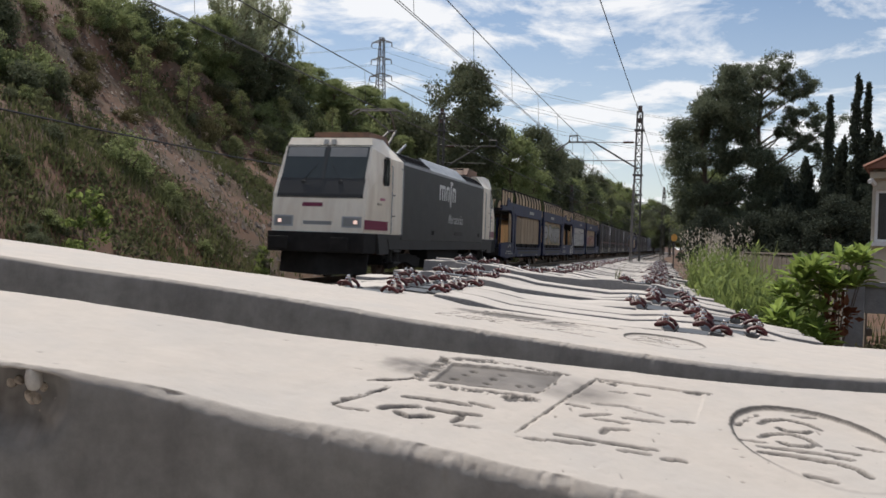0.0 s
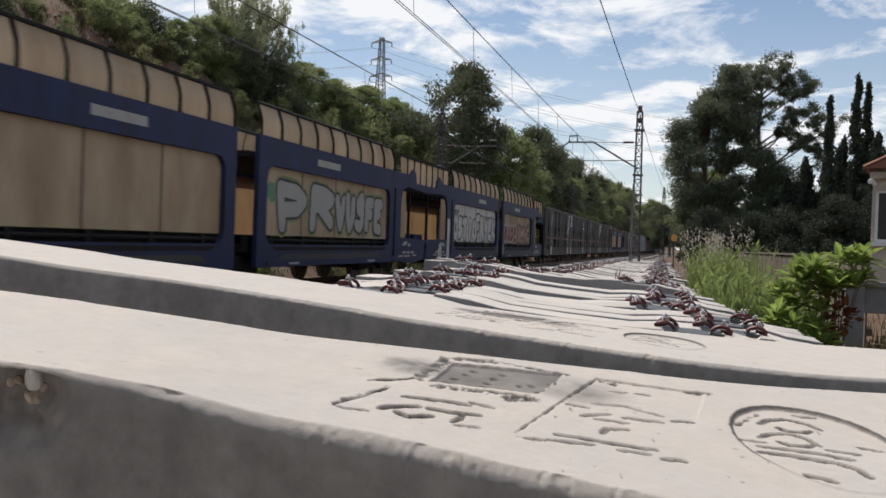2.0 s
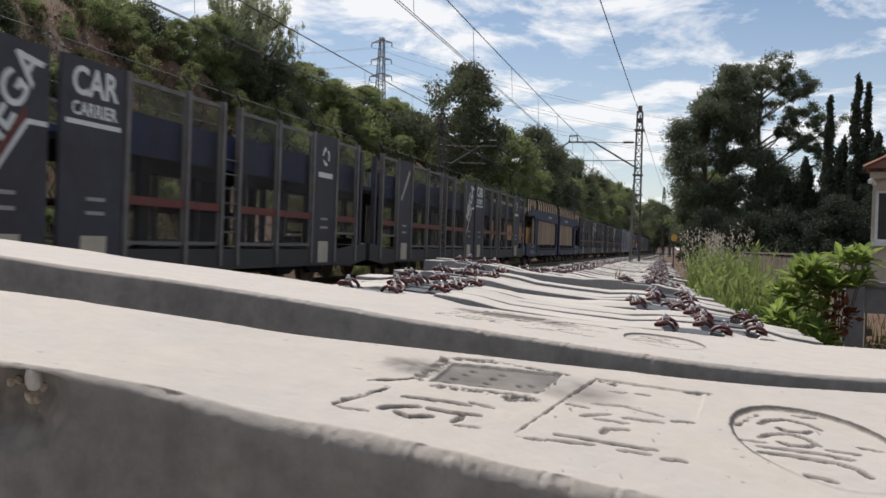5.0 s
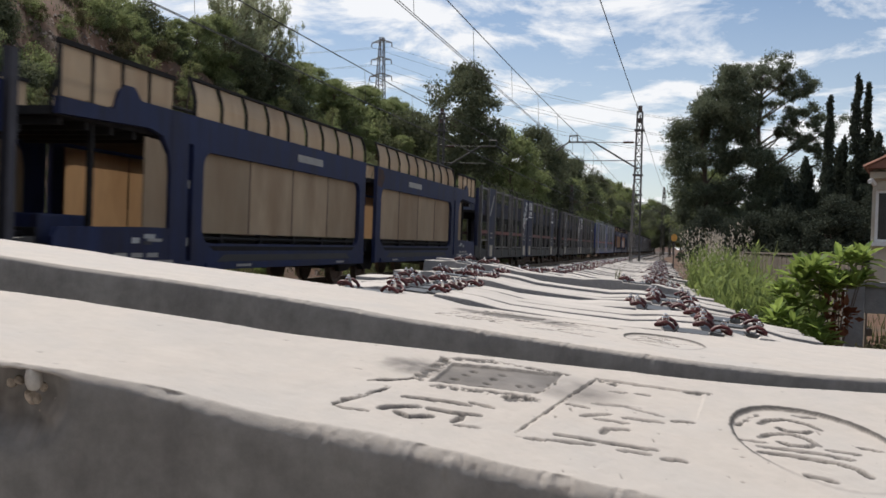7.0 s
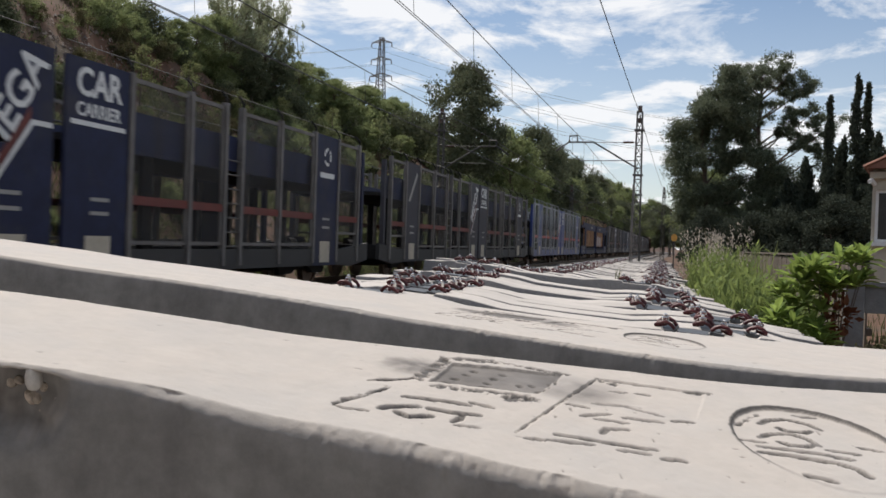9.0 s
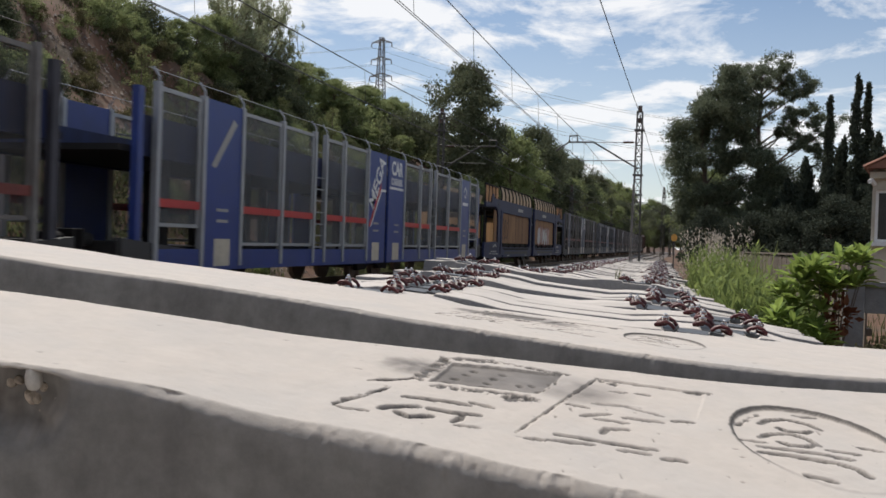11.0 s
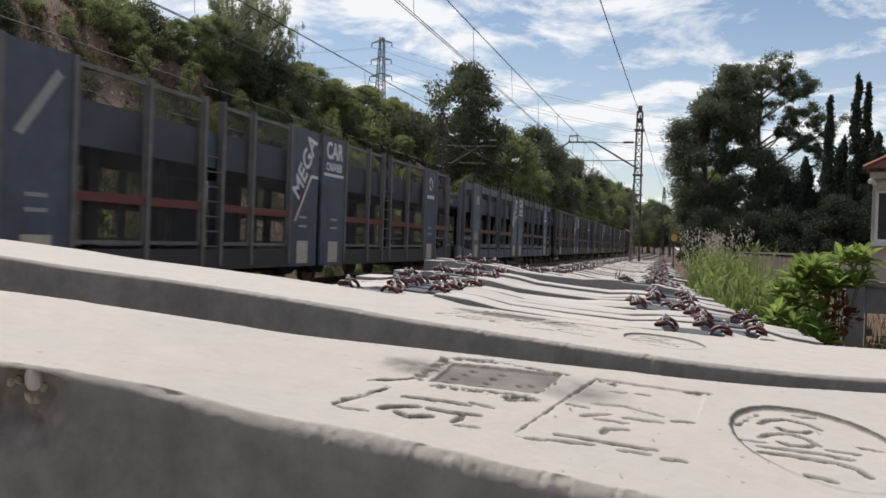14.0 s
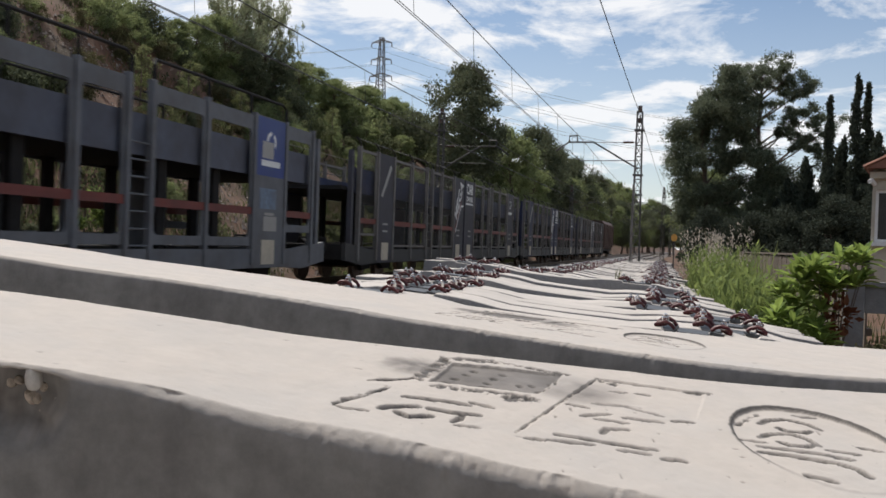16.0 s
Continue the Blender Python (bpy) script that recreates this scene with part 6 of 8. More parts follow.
# the figures 15 in the small field
FIGURE_STROKES = [
    ([(-0.2760, -0.0113), (-0.2724, -0.0075), (-0.2596, -0.0028)], 0.0024, 1.0), ([(-0.2687, -0.0135), (-0.2643, -0.0175), (-0.2538, -0.0131)], 0.0024, 1.0),
    ([(-0.2666, 0.0086), (-0.2439, 0.0089), (-0.2354, 0.0078)], 0.0020, 0.9), ([(-0.2344, 0.0122), (-0.2246, 0.0093)], 0.0020, 0.7),
    ([(-0.2544, -0.0036), (-0.2441, -0.0053), (-0.2316, -0.0038)], 0.0024, 1.0), ([(-0.2442, -0.0170), (-0.2403, -0.0118), (-0.2395, -0.0078)], 0.0018, 0.8), ([(-0.2430, -0.0208), (-0.2317, -0.0197)], 0.0012, 0.5)]
FRAME_LINES = [
    ([(-0.2841, 0.0274), (-0.2746, 0.0310), (-0.2622, 0.0388)], 0.0013, 0.6), ([(-0.2973, -0.0130), (-0.2858, -0.0001), (-0.2788, 0.0114), (-0.2739, 0.0188)], 0.0009, 0.5), ([(-0.2971, -0.0145), (-0.2919, -0.0167), (-0.2818, -0.0169)], 0.0013, 0.7),
    ([(-0.2163, -0.0204), (-0.1631, 0.0802)], 0.0006, 0.9), ([(-0.1624, 0.0805), (-0.1147, 0.0725)], 0.0008, 0.6)]
CRUSTS = [
    ((-0.2608, 0.0395), (-0.2462, 0.0794), 0.0050), ((-0.2462, 0.0827), (-0.2175, 0.0886), 0.0042), ((-0.2176, 0.0875), (-0.1786, 0.0818), 0.0022), ((-0.2158, 0.0254), (-0.2042, 0.0297), 0.0050), ((-0.1626, 0.0794), (-0.1531, 0.0747), 0.0024),
    ((-0.1147, 0.0725), (-0.1032, 0.0726), 0.0030), ((-0.1970, 0.0440), (-0.1864, 0.0697), 0.0018), ((-0.1012, 0.0288), (-0.0845, 0.0481), 0.0016), ((-0.2535, 0.0301), (-0.2040, 0.0324), 0.0034), ((-0.2841, 0.0274), (-0.2622, 0.0388), 0.0020), ((-0.2975, -0.0116), (-0.2739, 0.0188), 0.0018)]
PITS = [(-0.2467, 0.0415), (-0.2420, 0.0505), (-0.2358, 0.0604), (-0.2316, 0.0686), (-0.2273, 0.0423), (-0.2249, 0.0500), (-0.2208, 0.0597), (-0.2157, 0.0682), (-0.2131, 0.0424), (-0.2078, 0.0533), (-0.1982, 0.0463), (-0.2013, 0.0564)]
PATCH = [(-0.2556, 0.0364), (-0.2431, 0.0764), (-0.1801, 0.0823), (-0.1867, 0.0676), (-0.1981, 0.0392)]
FIELD = [(-0.2163, -0.0204), (-0.1631, 0.0802), (-0.1040, 0.0720), (-0.1434, -0.0291)]


def cast_marks(u, v):
    """Depth of the cast marks on a sleeper's top, and the dirt and painted shade in them, both over arrays."""
    wob = 0.00035 * rough_noise(u, v, 260, 5)
    depth, dirt_shade = np.zeros(u.shape), np.zeros(u.shape)
    # sunken fields, deepest along their far sides
    disc = 1 - np.hypot((u + 0.0700) / 0.0385, (v - 0.005) / 0.0535)
    depth += 0.0019 * soft(disc + wob * 20, 0.0, 0.035) * soft(v, -0.035, 0.030)
    f = inside(u, v, FIELD) + wob
    depth += 0.0008 * soft(f, 0, 0.0012) * soft(v, 0.0, 0.07)
    p = inside(u, v, PATCH) + wob * 1.5
    depth += 0.0016 * soft(p, 0, 0.0015)
    dirt_shade = np.maximum(dirt_shade, soft(p, -0.0004, 0.0010) * (0.66 + 0.16 * rough_noise(u, v, 55, 9)))
    fade = soft(-np.hypot((u + 0.178) / 1.3, v - 0.055), -0.026, -0.004) * (0.34 + 0.2 * rough_noise(u, v, 70, 15))
    dirt_shade = np.maximum(dirt_shade, fade)
    smear = soft(-np.hypot((u + 0.262) / 1.25, v - 0.060), -0.020, -0.003) * (0.45 + 0.4 * rough_noise(u, v, 120, 16))
    dirt_shade = np.maximum(dirt_shade, smear)
    # rim colour is darkest on the far arc, where its wall lies in shade
    ring = np.abs(disc) * 0.043
    arc = soft(v - 0.25 * u, -0.012, 0.030)
    dirt_shade = np.maximum(dirt_shade, (1 - soft(ring + wob, 0.0004, 0.0017)) * (0.08 + 0.92 * arc))
    for strokes in (RING_STROKES, FIELD_STROKES, FIGURE_STROKES, FRAME_LINES):
        for pts, w, dark in strokes:
            d, along = line_distance(u, v, pts)
            ends = np.minimum(1.0, 0.35 + 5 * np.minimum(along, 1 - along))
            g = 1 - soft(d + wob, w * 0.62, w * (0.85 + 0.32 * ends))
            depth = np.maximum(depth, depth * 0.4 + 0.0024 * dark * g * ends)
            # stroke colour stands for dirt and for the shade on the groove walls
            dirt_shade = np.maximum(dirt_shade, g * (0.25 + 0.75 * dark) * (0.85 + 0.22 * rough_noise(u, v, 190, 31)))
    for x, y in PITS:
        g = 1 - soft(np.hypot((u - x) / 1.25, v - y) + wob, 0.0008, 0.0024)
        depth += 0.0016 * g
        dirt_shade = np.maximum(dirt_shade, g * 0.95)
    crumbly = rough_noise(u, v, 330, 40)
    for a, b, w in CRUSTS:
        d, _ = line_distance(u, v, [a, b])
        g = 1 - soft(d + 4 * wob, w * 0.3, w * 1.15)
        rough = soft(crumbly + 0.75 * g, 0.10, 0.75) * g
        depth += 0.0010 * rough - 0.0002 * g * soft(-crumbly, 0, 0.6)
        dirt_shade = np.maximum(dirt_shade, rough * 0.95)
    # pinholes in the worn skin
    hole = soft(value_noise(u * 210, v * 210, 61), 0.93, 0.99)
    dirt_shade = np.maximum(dirt_shade, 0.55 * hole)
    depth += 0.0006 * hole
    return depth, np.clip(dirt_shade, 0, 1) ** 0.62


def front_material():
    """Pale trowelled skin on top, grey sides with shade put into their colour, dirt and painted shade in the marks."""
    m = mat("marked sleeper concrete", (0.462, 0.416, 0.371), 0.85, var=0.07, scale=60, bump=0.05, bscale=620, dark=(0.405, 0.385, 0.365), dscale=11, damount=0.62)
    nt = m.node_tree
    N, L = nt.nodes.new, nt.links.new
    b = nt.nodes["Principled BSDF"]
    col = b.inputs["Base Color"].links[0].from_socket
    co = N("ShaderNodeTexCoord")
    ns = N("ShaderNodeTexNoise")
    ns.inputs["Scale"].default_value, ns.inputs["Detail"].default_value, ns.inputs["Roughness"].default_value = 85, 8, 0.68
    L(co.outputs["Object"], ns.inputs["Vector"])
    streak = N("ShaderNodeMapping"); streak.inputs["Scale"].default_value = (34, 34, 7)
    ns2 = N("ShaderNodeTexNoise"); ns2.inputs["Scale"].default_value, ns2.inputs["Detail"].default_value = 1.0, 6
    L(co.outputs["Object"], streak.inputs[0]); L(streak.outputs[0], ns2.inputs["Vector"])
    add = N("ShaderNodeMath"); add.operation = "ADD"
    L(ns.outputs[0], add.inputs[0]); L(ns2.outputs[0], add.inputs[1])
    # mottled side grey, kept dark to hold the shade of the near faces
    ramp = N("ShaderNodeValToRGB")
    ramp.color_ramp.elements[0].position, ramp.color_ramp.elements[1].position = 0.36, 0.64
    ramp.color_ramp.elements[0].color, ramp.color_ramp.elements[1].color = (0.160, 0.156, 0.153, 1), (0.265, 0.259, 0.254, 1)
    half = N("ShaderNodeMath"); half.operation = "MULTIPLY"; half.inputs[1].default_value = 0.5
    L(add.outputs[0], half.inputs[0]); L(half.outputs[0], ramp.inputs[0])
    for name, other in (("side", ramp.outputs[0]), ("dirt_shade", (0.072, 0.064, 0.059, 1))):
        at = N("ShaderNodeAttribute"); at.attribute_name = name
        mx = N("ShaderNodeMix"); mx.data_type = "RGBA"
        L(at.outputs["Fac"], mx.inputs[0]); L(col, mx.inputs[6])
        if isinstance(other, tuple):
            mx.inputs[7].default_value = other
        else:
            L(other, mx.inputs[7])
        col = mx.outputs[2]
    L(col, b.inputs["Base Color"])
    return m


def front_sleeper(label, at, rise, end_lift, near_edge, far_side, radius, step, across, chip, worn=1.0):
    """A stored sleeper modelled finely enough to stand before the lens: broken near arris, cast marks in its top."""
    us = np.concatenate([[-1.30, -1.285], np.arange(-1.2, -0.62, 0.06), np.arange(-0.60, -0.312, 0.0022), np.arange(-0.312, -0.012, step), np.arange(-0.010, 0.36, 0.004), np.arange(0.4, 1.25, 0.08), [1.285, 1.30]])
    h = np.array([0.180 + rise * (lerp_table(abs(x), [(0, 0.180), (0.1, 0.1815), (0.2, 0.187), (0.3, 0.195), (0.4, 0.203), (0.5, 0.209), (0.62, 0.213), (0.7, 0.2145), (0.9, 0.218), (1.3, 0.21)]) - 0.180) for x in us])
    h = h + end_lift * us * np.minimum(us, 0.0)
    kern = np.exp(-0.5 * (np.subtract.outer(us, us) / 0.035) ** 2)
    h = kern @ h / kern.sum(1)
    near = kern @ np.array([near_edge(x) for x in us]) / kern.sum(1)
    far_edge = kern @ np.array([far_side(x) for x in us]) / kern.sum(1)
    rad = np.array([radius(x) for x in us])
    u1 = us[:, None]
    cols_v, cols_z, cols_side = [], [], []

    # third value: share of the shade-dark side colour, fading out over the arris
    def put(v, z, side):
        cols_v.append(np.broadcast_to(v, us.shape)); cols_z.append(np.broadcast_to(z, us.shape)); cols_side.append(np.full(us.shape, side))
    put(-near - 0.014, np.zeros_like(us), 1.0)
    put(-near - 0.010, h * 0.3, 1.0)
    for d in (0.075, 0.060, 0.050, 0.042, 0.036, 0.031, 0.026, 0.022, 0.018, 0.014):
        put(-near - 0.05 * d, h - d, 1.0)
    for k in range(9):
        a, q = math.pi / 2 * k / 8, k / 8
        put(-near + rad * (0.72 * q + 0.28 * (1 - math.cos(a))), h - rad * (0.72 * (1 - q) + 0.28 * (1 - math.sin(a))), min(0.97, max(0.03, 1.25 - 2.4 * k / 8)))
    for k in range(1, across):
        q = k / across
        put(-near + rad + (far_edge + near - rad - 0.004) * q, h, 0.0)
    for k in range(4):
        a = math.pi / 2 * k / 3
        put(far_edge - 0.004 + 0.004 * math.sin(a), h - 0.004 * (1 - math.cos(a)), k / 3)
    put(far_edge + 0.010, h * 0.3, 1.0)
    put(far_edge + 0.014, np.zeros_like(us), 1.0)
    V, Z, side = (np.stack(c, 1) for c in (cols_v, cols_z, cols_side))
    U = np.broadcast_to(u1, V.shape)
    ends = np.where(np.abs(U) > 1.295, 0.012, 0.0)
    top = side == 0
    depth, dirt_shade = cast_marks(U, V)
    # a power below 1 darkens the marks, to paint in more of their shade
    dirt_shade = dirt_shade ** worn
    Zs = Z - depth * top + top * (0.00035 * rough_noise(U, V, 28, 71) + 0.00012 * rough_noise(U, V, 260, 74))
    dirt_shade = dirt_shade * top
    # the arris is worn: shallow flakes have come off along it
    wear = soft(rough_noise(U, V * 0 + 0.3, 75, 81) + 0.35 * value_noise(U * 400, V * 400, 85), 0.15, 1.1)
    zone = ((side > 0.02) & (side < 0.98) & (V < 0)).astype(float) + soft(side, 0.9, 1.0) * (V < 0) * soft(Zs - h[:, None], -0.020, -0.006)
    V2 = V + zone * (0.0009 * wear + 0.00022 * rough_noise(U, Z, 330, 88))
    Zs = Zs - zone * (0.0007 * wear + 0.0002 * rough_noise(U, V, 330, 91)) * (side < 0.98)
    lip = soft(value_noise(U * 130, V * 0 + 2.2, 95), 0.35, 0.75) * (V < -near[:, None] + rad[:, None] + 0.0016) * top
    dirt_shade = np.maximum(dirt_shade, 0.55 * lip * soft(rough_noise(U, V, 420, 96), -0.2, 0.6))
    side = np.clip(side * 0.92 + 0.22 * rough_noise(U, V + Z, 140, 99) * (side > 0.05) * (side < 0.95), 0, 1)
    side = np.where((cols_side[0][0] == 1) & (np.stack(cols_side, 1) == 1), 1.0, side)
    if chip:
        # a corner has broken out beside the end
        d = Z - h[:, None]
        hollow = soft(-np.hypot((U - chip) / 1.5, (d + 0.014) / 1.15), -0.021, -0.010) * (V < -near[:, None] + 0.012) * soft(-d, 0.0012, 0.0040)
        lump = rough_noise(U, d, 95, 111)
        V2 = V2 + hollow * (0.0085 + 0.0038 * lump)
        dirt_shade = np.maximum(dirt_shade, hollow * np.clip(0.55 + 0.5 * rough_noise(U, d, 160, 113), 0, 0.95))
        side = np.where(hollow > 0.3, np.clip(0.75 + 0.3 * lump, 0, 1), side)
    co = np.stack([U - np.sign(U) * 0, V2 * (1 - ends * 3), Zs - ends * (Z > 0.1)], 2).reshape(-1, 3)
    n, m_ = V.shape
    i, j = np.meshgrid(np.arange(n - 1), np.arange(m_ - 1), indexing="ij")
    a = (i * m_ + j).ravel()
    quads = np.stack([a, a + m_, a + m_ + 1, a + 1], 1)
    me = bpy.data.meshes.new("concrete_sleeper")
    me.from_pydata(co.tolist(), [], quads.tolist() + [tuple(range(m_)), tuple(range((n - 1) * m_, n * m_))[::-1], tuple(k * m_ for k in range(n))[::-1] + tuple(k * m_ + m_ - 1 for k in range(n))])
    for name, arr in (("dirt_shade", dirt_shade), ("side", side)):
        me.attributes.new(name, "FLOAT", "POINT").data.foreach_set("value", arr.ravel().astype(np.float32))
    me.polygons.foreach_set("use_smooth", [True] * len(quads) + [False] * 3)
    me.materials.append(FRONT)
    o = tagged(new("concrete_sleeper", me), label, "railway sleeper", "stored sleepers")
    o.matrix_basis = at
    return o


FRONT = front_material()


def near_side(u):
    return lerp_table(u, [(-1.3, 0.06), (-0.8, 0.05), (-0.6, 0.028), (-0.5, 0.0245), (-0.43, 0.0228), (-0.39, 0.0240), (-0.34, 0.0345), (-0.29, 0.0435), (-0.25, 0.0565), (-0.2, 0.0690), (0, 0.115), (0.3, 0.15), (1.3, 0.16)])


def build_front_sleepers():
    """The two sleepers before the lens, with cast marks on their waists."""
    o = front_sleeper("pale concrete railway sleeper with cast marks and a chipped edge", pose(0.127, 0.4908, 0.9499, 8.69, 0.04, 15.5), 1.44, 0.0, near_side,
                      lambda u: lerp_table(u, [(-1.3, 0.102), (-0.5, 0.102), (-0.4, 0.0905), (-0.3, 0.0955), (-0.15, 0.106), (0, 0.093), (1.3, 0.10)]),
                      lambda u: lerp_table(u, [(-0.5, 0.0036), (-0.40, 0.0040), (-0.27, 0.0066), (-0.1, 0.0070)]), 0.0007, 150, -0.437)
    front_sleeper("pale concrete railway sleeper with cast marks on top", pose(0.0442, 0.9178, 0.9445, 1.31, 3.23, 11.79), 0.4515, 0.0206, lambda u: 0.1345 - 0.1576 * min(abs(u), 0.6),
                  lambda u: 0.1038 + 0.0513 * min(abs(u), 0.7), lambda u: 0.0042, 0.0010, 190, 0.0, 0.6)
    # pebbles bared in the broken corner
    rr = random.Random(8)
    tone = {True: PEBBLE_PALE, False: PEBBLE}
    for k in range(15):
        u = -0.437 + rr.gauss(0, 0.011) if k else -0.4275
        d = 0.009 + 0.020 * rr.random() if k else 0.0065
        s = rr.uniform(0.0014, 0.0034) if k else 0.0042
        bm = bmesh.new()
        bmesh.ops.create_icosphere(bm, subdivisions=2, radius=s)
        for p in bm.verts:
            p.co *= 1 + 0.22 * noise.noise(p.co * 420 + Vector((k, 0, 0)))
        hh = 0.180 + 1.44 * (lerp_table(abs(u), [(0.4, 0.203), (0.5, 0.209)]) - 0.180)
        part("pebble", Mesh().take(bm), tone[k % 4 == 0], o, "pale pebble bared in the chip" if k % 4 == 0 else "brown pebble bared in the chip", smooth=True,
             at=pose(u, -near_side(u) + (0.0075 if k else 0.004), hh - d, rr.uniform(0, 90), rr.uniform(0, 90), 0) @ Matrix.Diagonal((1.5 if not k else 1.2, 1.0, 0.72, 1)))


PEBBLE_PALE = mat("pale broken pebble", (0.56, 0.53, 0.49), 0.6, var=0.15, scale=300)
build_front_sleepers()


# ---- plants ----
def leaf_cloud(name, centers, size, material, seed, flat=0.0, ratio=1.7, up=0.3):
    """Many small leaf blades round the given centres, as one mesh."""
    g = np.random.RandomState(seed)
    c = np.asarray(centers, float)
    n = len(c)
    a = g.normal(size=(n, 3)); a[:, 2] = a[:, 2] * (1 - flat) + up
    a /= np.linalg.norm(a, axis=1)[:, None]
    b = g.normal(size=(n, 3))
    b -= a * (a * b).sum(1)[:, None]
    b /= np.linalg.norm(b, axis=1)[:, None]
    s = (size * g.uniform(0.55, 1.35, n))[:, None]
    w = s / ratio * 0.5
    nrm = np.cross(a, b)
    v = np.stack([c, c + a * s * 0.5 + b * w + nrm * w * 0.25, c + a * s, c + a * s * 0.5 - b * w + nrm * w * 0.25], 1).reshape(-1, 3)
    me = bpy.data.meshes.new(name)
    me.vertices.add(4 * n); me.loops.add(4 * n); me.polygons.add(n)
    me.vertices.foreach_set("co", v.ravel())
    me.loops.foreach_set("vertex_index", np.arange(4 * n, dtype=np.int32))
    me.polygons.foreach_set("loop_start", np.arange(0, 4 * n, 4, dtype=np.int32))
    me.update(calc_edges=True)
    me.materials.append(material)
    return me


def in_blobs(blobs, per, seed, shell=0.55, fuzz=0.12):
    """Random points near the outside of ellipsoids (x, y, z, rx, ry, rz)."""
    g = np.random.RandomState(seed)
    out = []
    for x, y, z, rx, ry, rz in blobs:
        d = g.normal(size=(per, 3))
        d /= np.linalg.norm(d, axis=1)[:, None]
        r = (shell + (1 - shell) * g.uniform(0, 1, per) ** 0.6) * g.uniform(1 - 1.25 * fuzz, 1 + fuzz, per)
        out.append(np.array([x, y, z]) + d * r[:, None] * np.array([rx, ry, rz]))
    return np.concatenate(out)


def crown_blobs(seed, n, rx, ry, rz, z0, size, lean=0.0):
    """Clumps spread through an uneven crown."""
    r = random.Random(seed)
    out = []
    for _ in range(n):
        a, q = r.uniform(0, 6.283), r.uniform(0.0, 1.0)
        zz = r.uniform(-1, 1)
        k = math.sqrt(max(0.0, 1 - zz * zz)) * q ** 0.4 * r.uniform(0.7, 1.12)
        s = size * r.uniform(0.6, 1.25)
        out.append((rx * k * math.cos(a) + lean * zz, ry * k * math.sin(a), z0 + rz * zz, s, s, s * r.uniform(0.55, 0.85)))
    return out


def trunk_mesh(seed, height, r0, limbs, spread, start=0.35, sway=0.25):
    r = random.Random(seed)
    m = Mesh()
    path = [(0, 0, -0.4)]
    x = y = 0.0
    for i in range(1, 7):
        x += r.uniform(-sway, sway); y += r.uniform(-sway, sway)
        path.append((x, y, height * i / 6))
    m.tube(path, r0, 8, r0 * 0.3)
    for _ in range(limbs):
        k = r.uniform(start, 0.95)
        i = min(5, int(k * 6)); f = k * 6 - i
        p = Vector(path[i]).lerp(Vector(path[i + 1]), f)
        a = r.uniform(0, 6.283)
        d = Vector((math.cos(a), math.sin(a), r.uniform(0.15, 0.7))) * spread * r.uniform(0.5, 1.0) * (1.15 - 0.5 * k)
        mid = p + d * 0.5 + Vector((r.uniform(-.2, .2), r.uniform(-.2, .2), 0.12 * spread))
        m.tube([p, mid, p + d + Vector((0, 0, 0.1 * spread))], r0 * 0.34 * (1.2 - k * 0.6), 5, r0 * 0.08)
    return m


def make_plant(name, label, category, group, trunk, crown, at, bark=BARK):
    o = thing(name, label, category, group, at)
    if trunk:
        part("trunk", trunk, bark, o, smooth=True)
    part("crown", crown, crown.materials[0], o)
    return o


def bush_variant(seed, leaf, size, n=2600, tall=1.0):
    blobs = crown_blobs(seed, 20, 0.72, 0.72, 0.55 * tall, 0.50 * tall, 0.34)
    return leaf_cloud("bush_crown", in_blobs(blobs, n // 20, seed, 0.4, 0.25), size, leaf, seed)


def stems(seed, n, h, spread, r0=0.02):
    r = random.Random(seed)
    m = Mesh()
    for _ in range(n):
        a = r.uniform(0, 6.283)
        d = r.uniform(0.2, 1) * spread
        m.tube([(0.1 * math.cos(a), 0.1 * math.sin(a), -0.25), (d * 0.5 * math.cos(a), d * 0.5 * math.sin(a), h * 0.5), (d * math.cos(a), d * math.sin(a), h * r.uniform(0.75, 1.0))], r0, 4, r0 * 0.3)
    return m


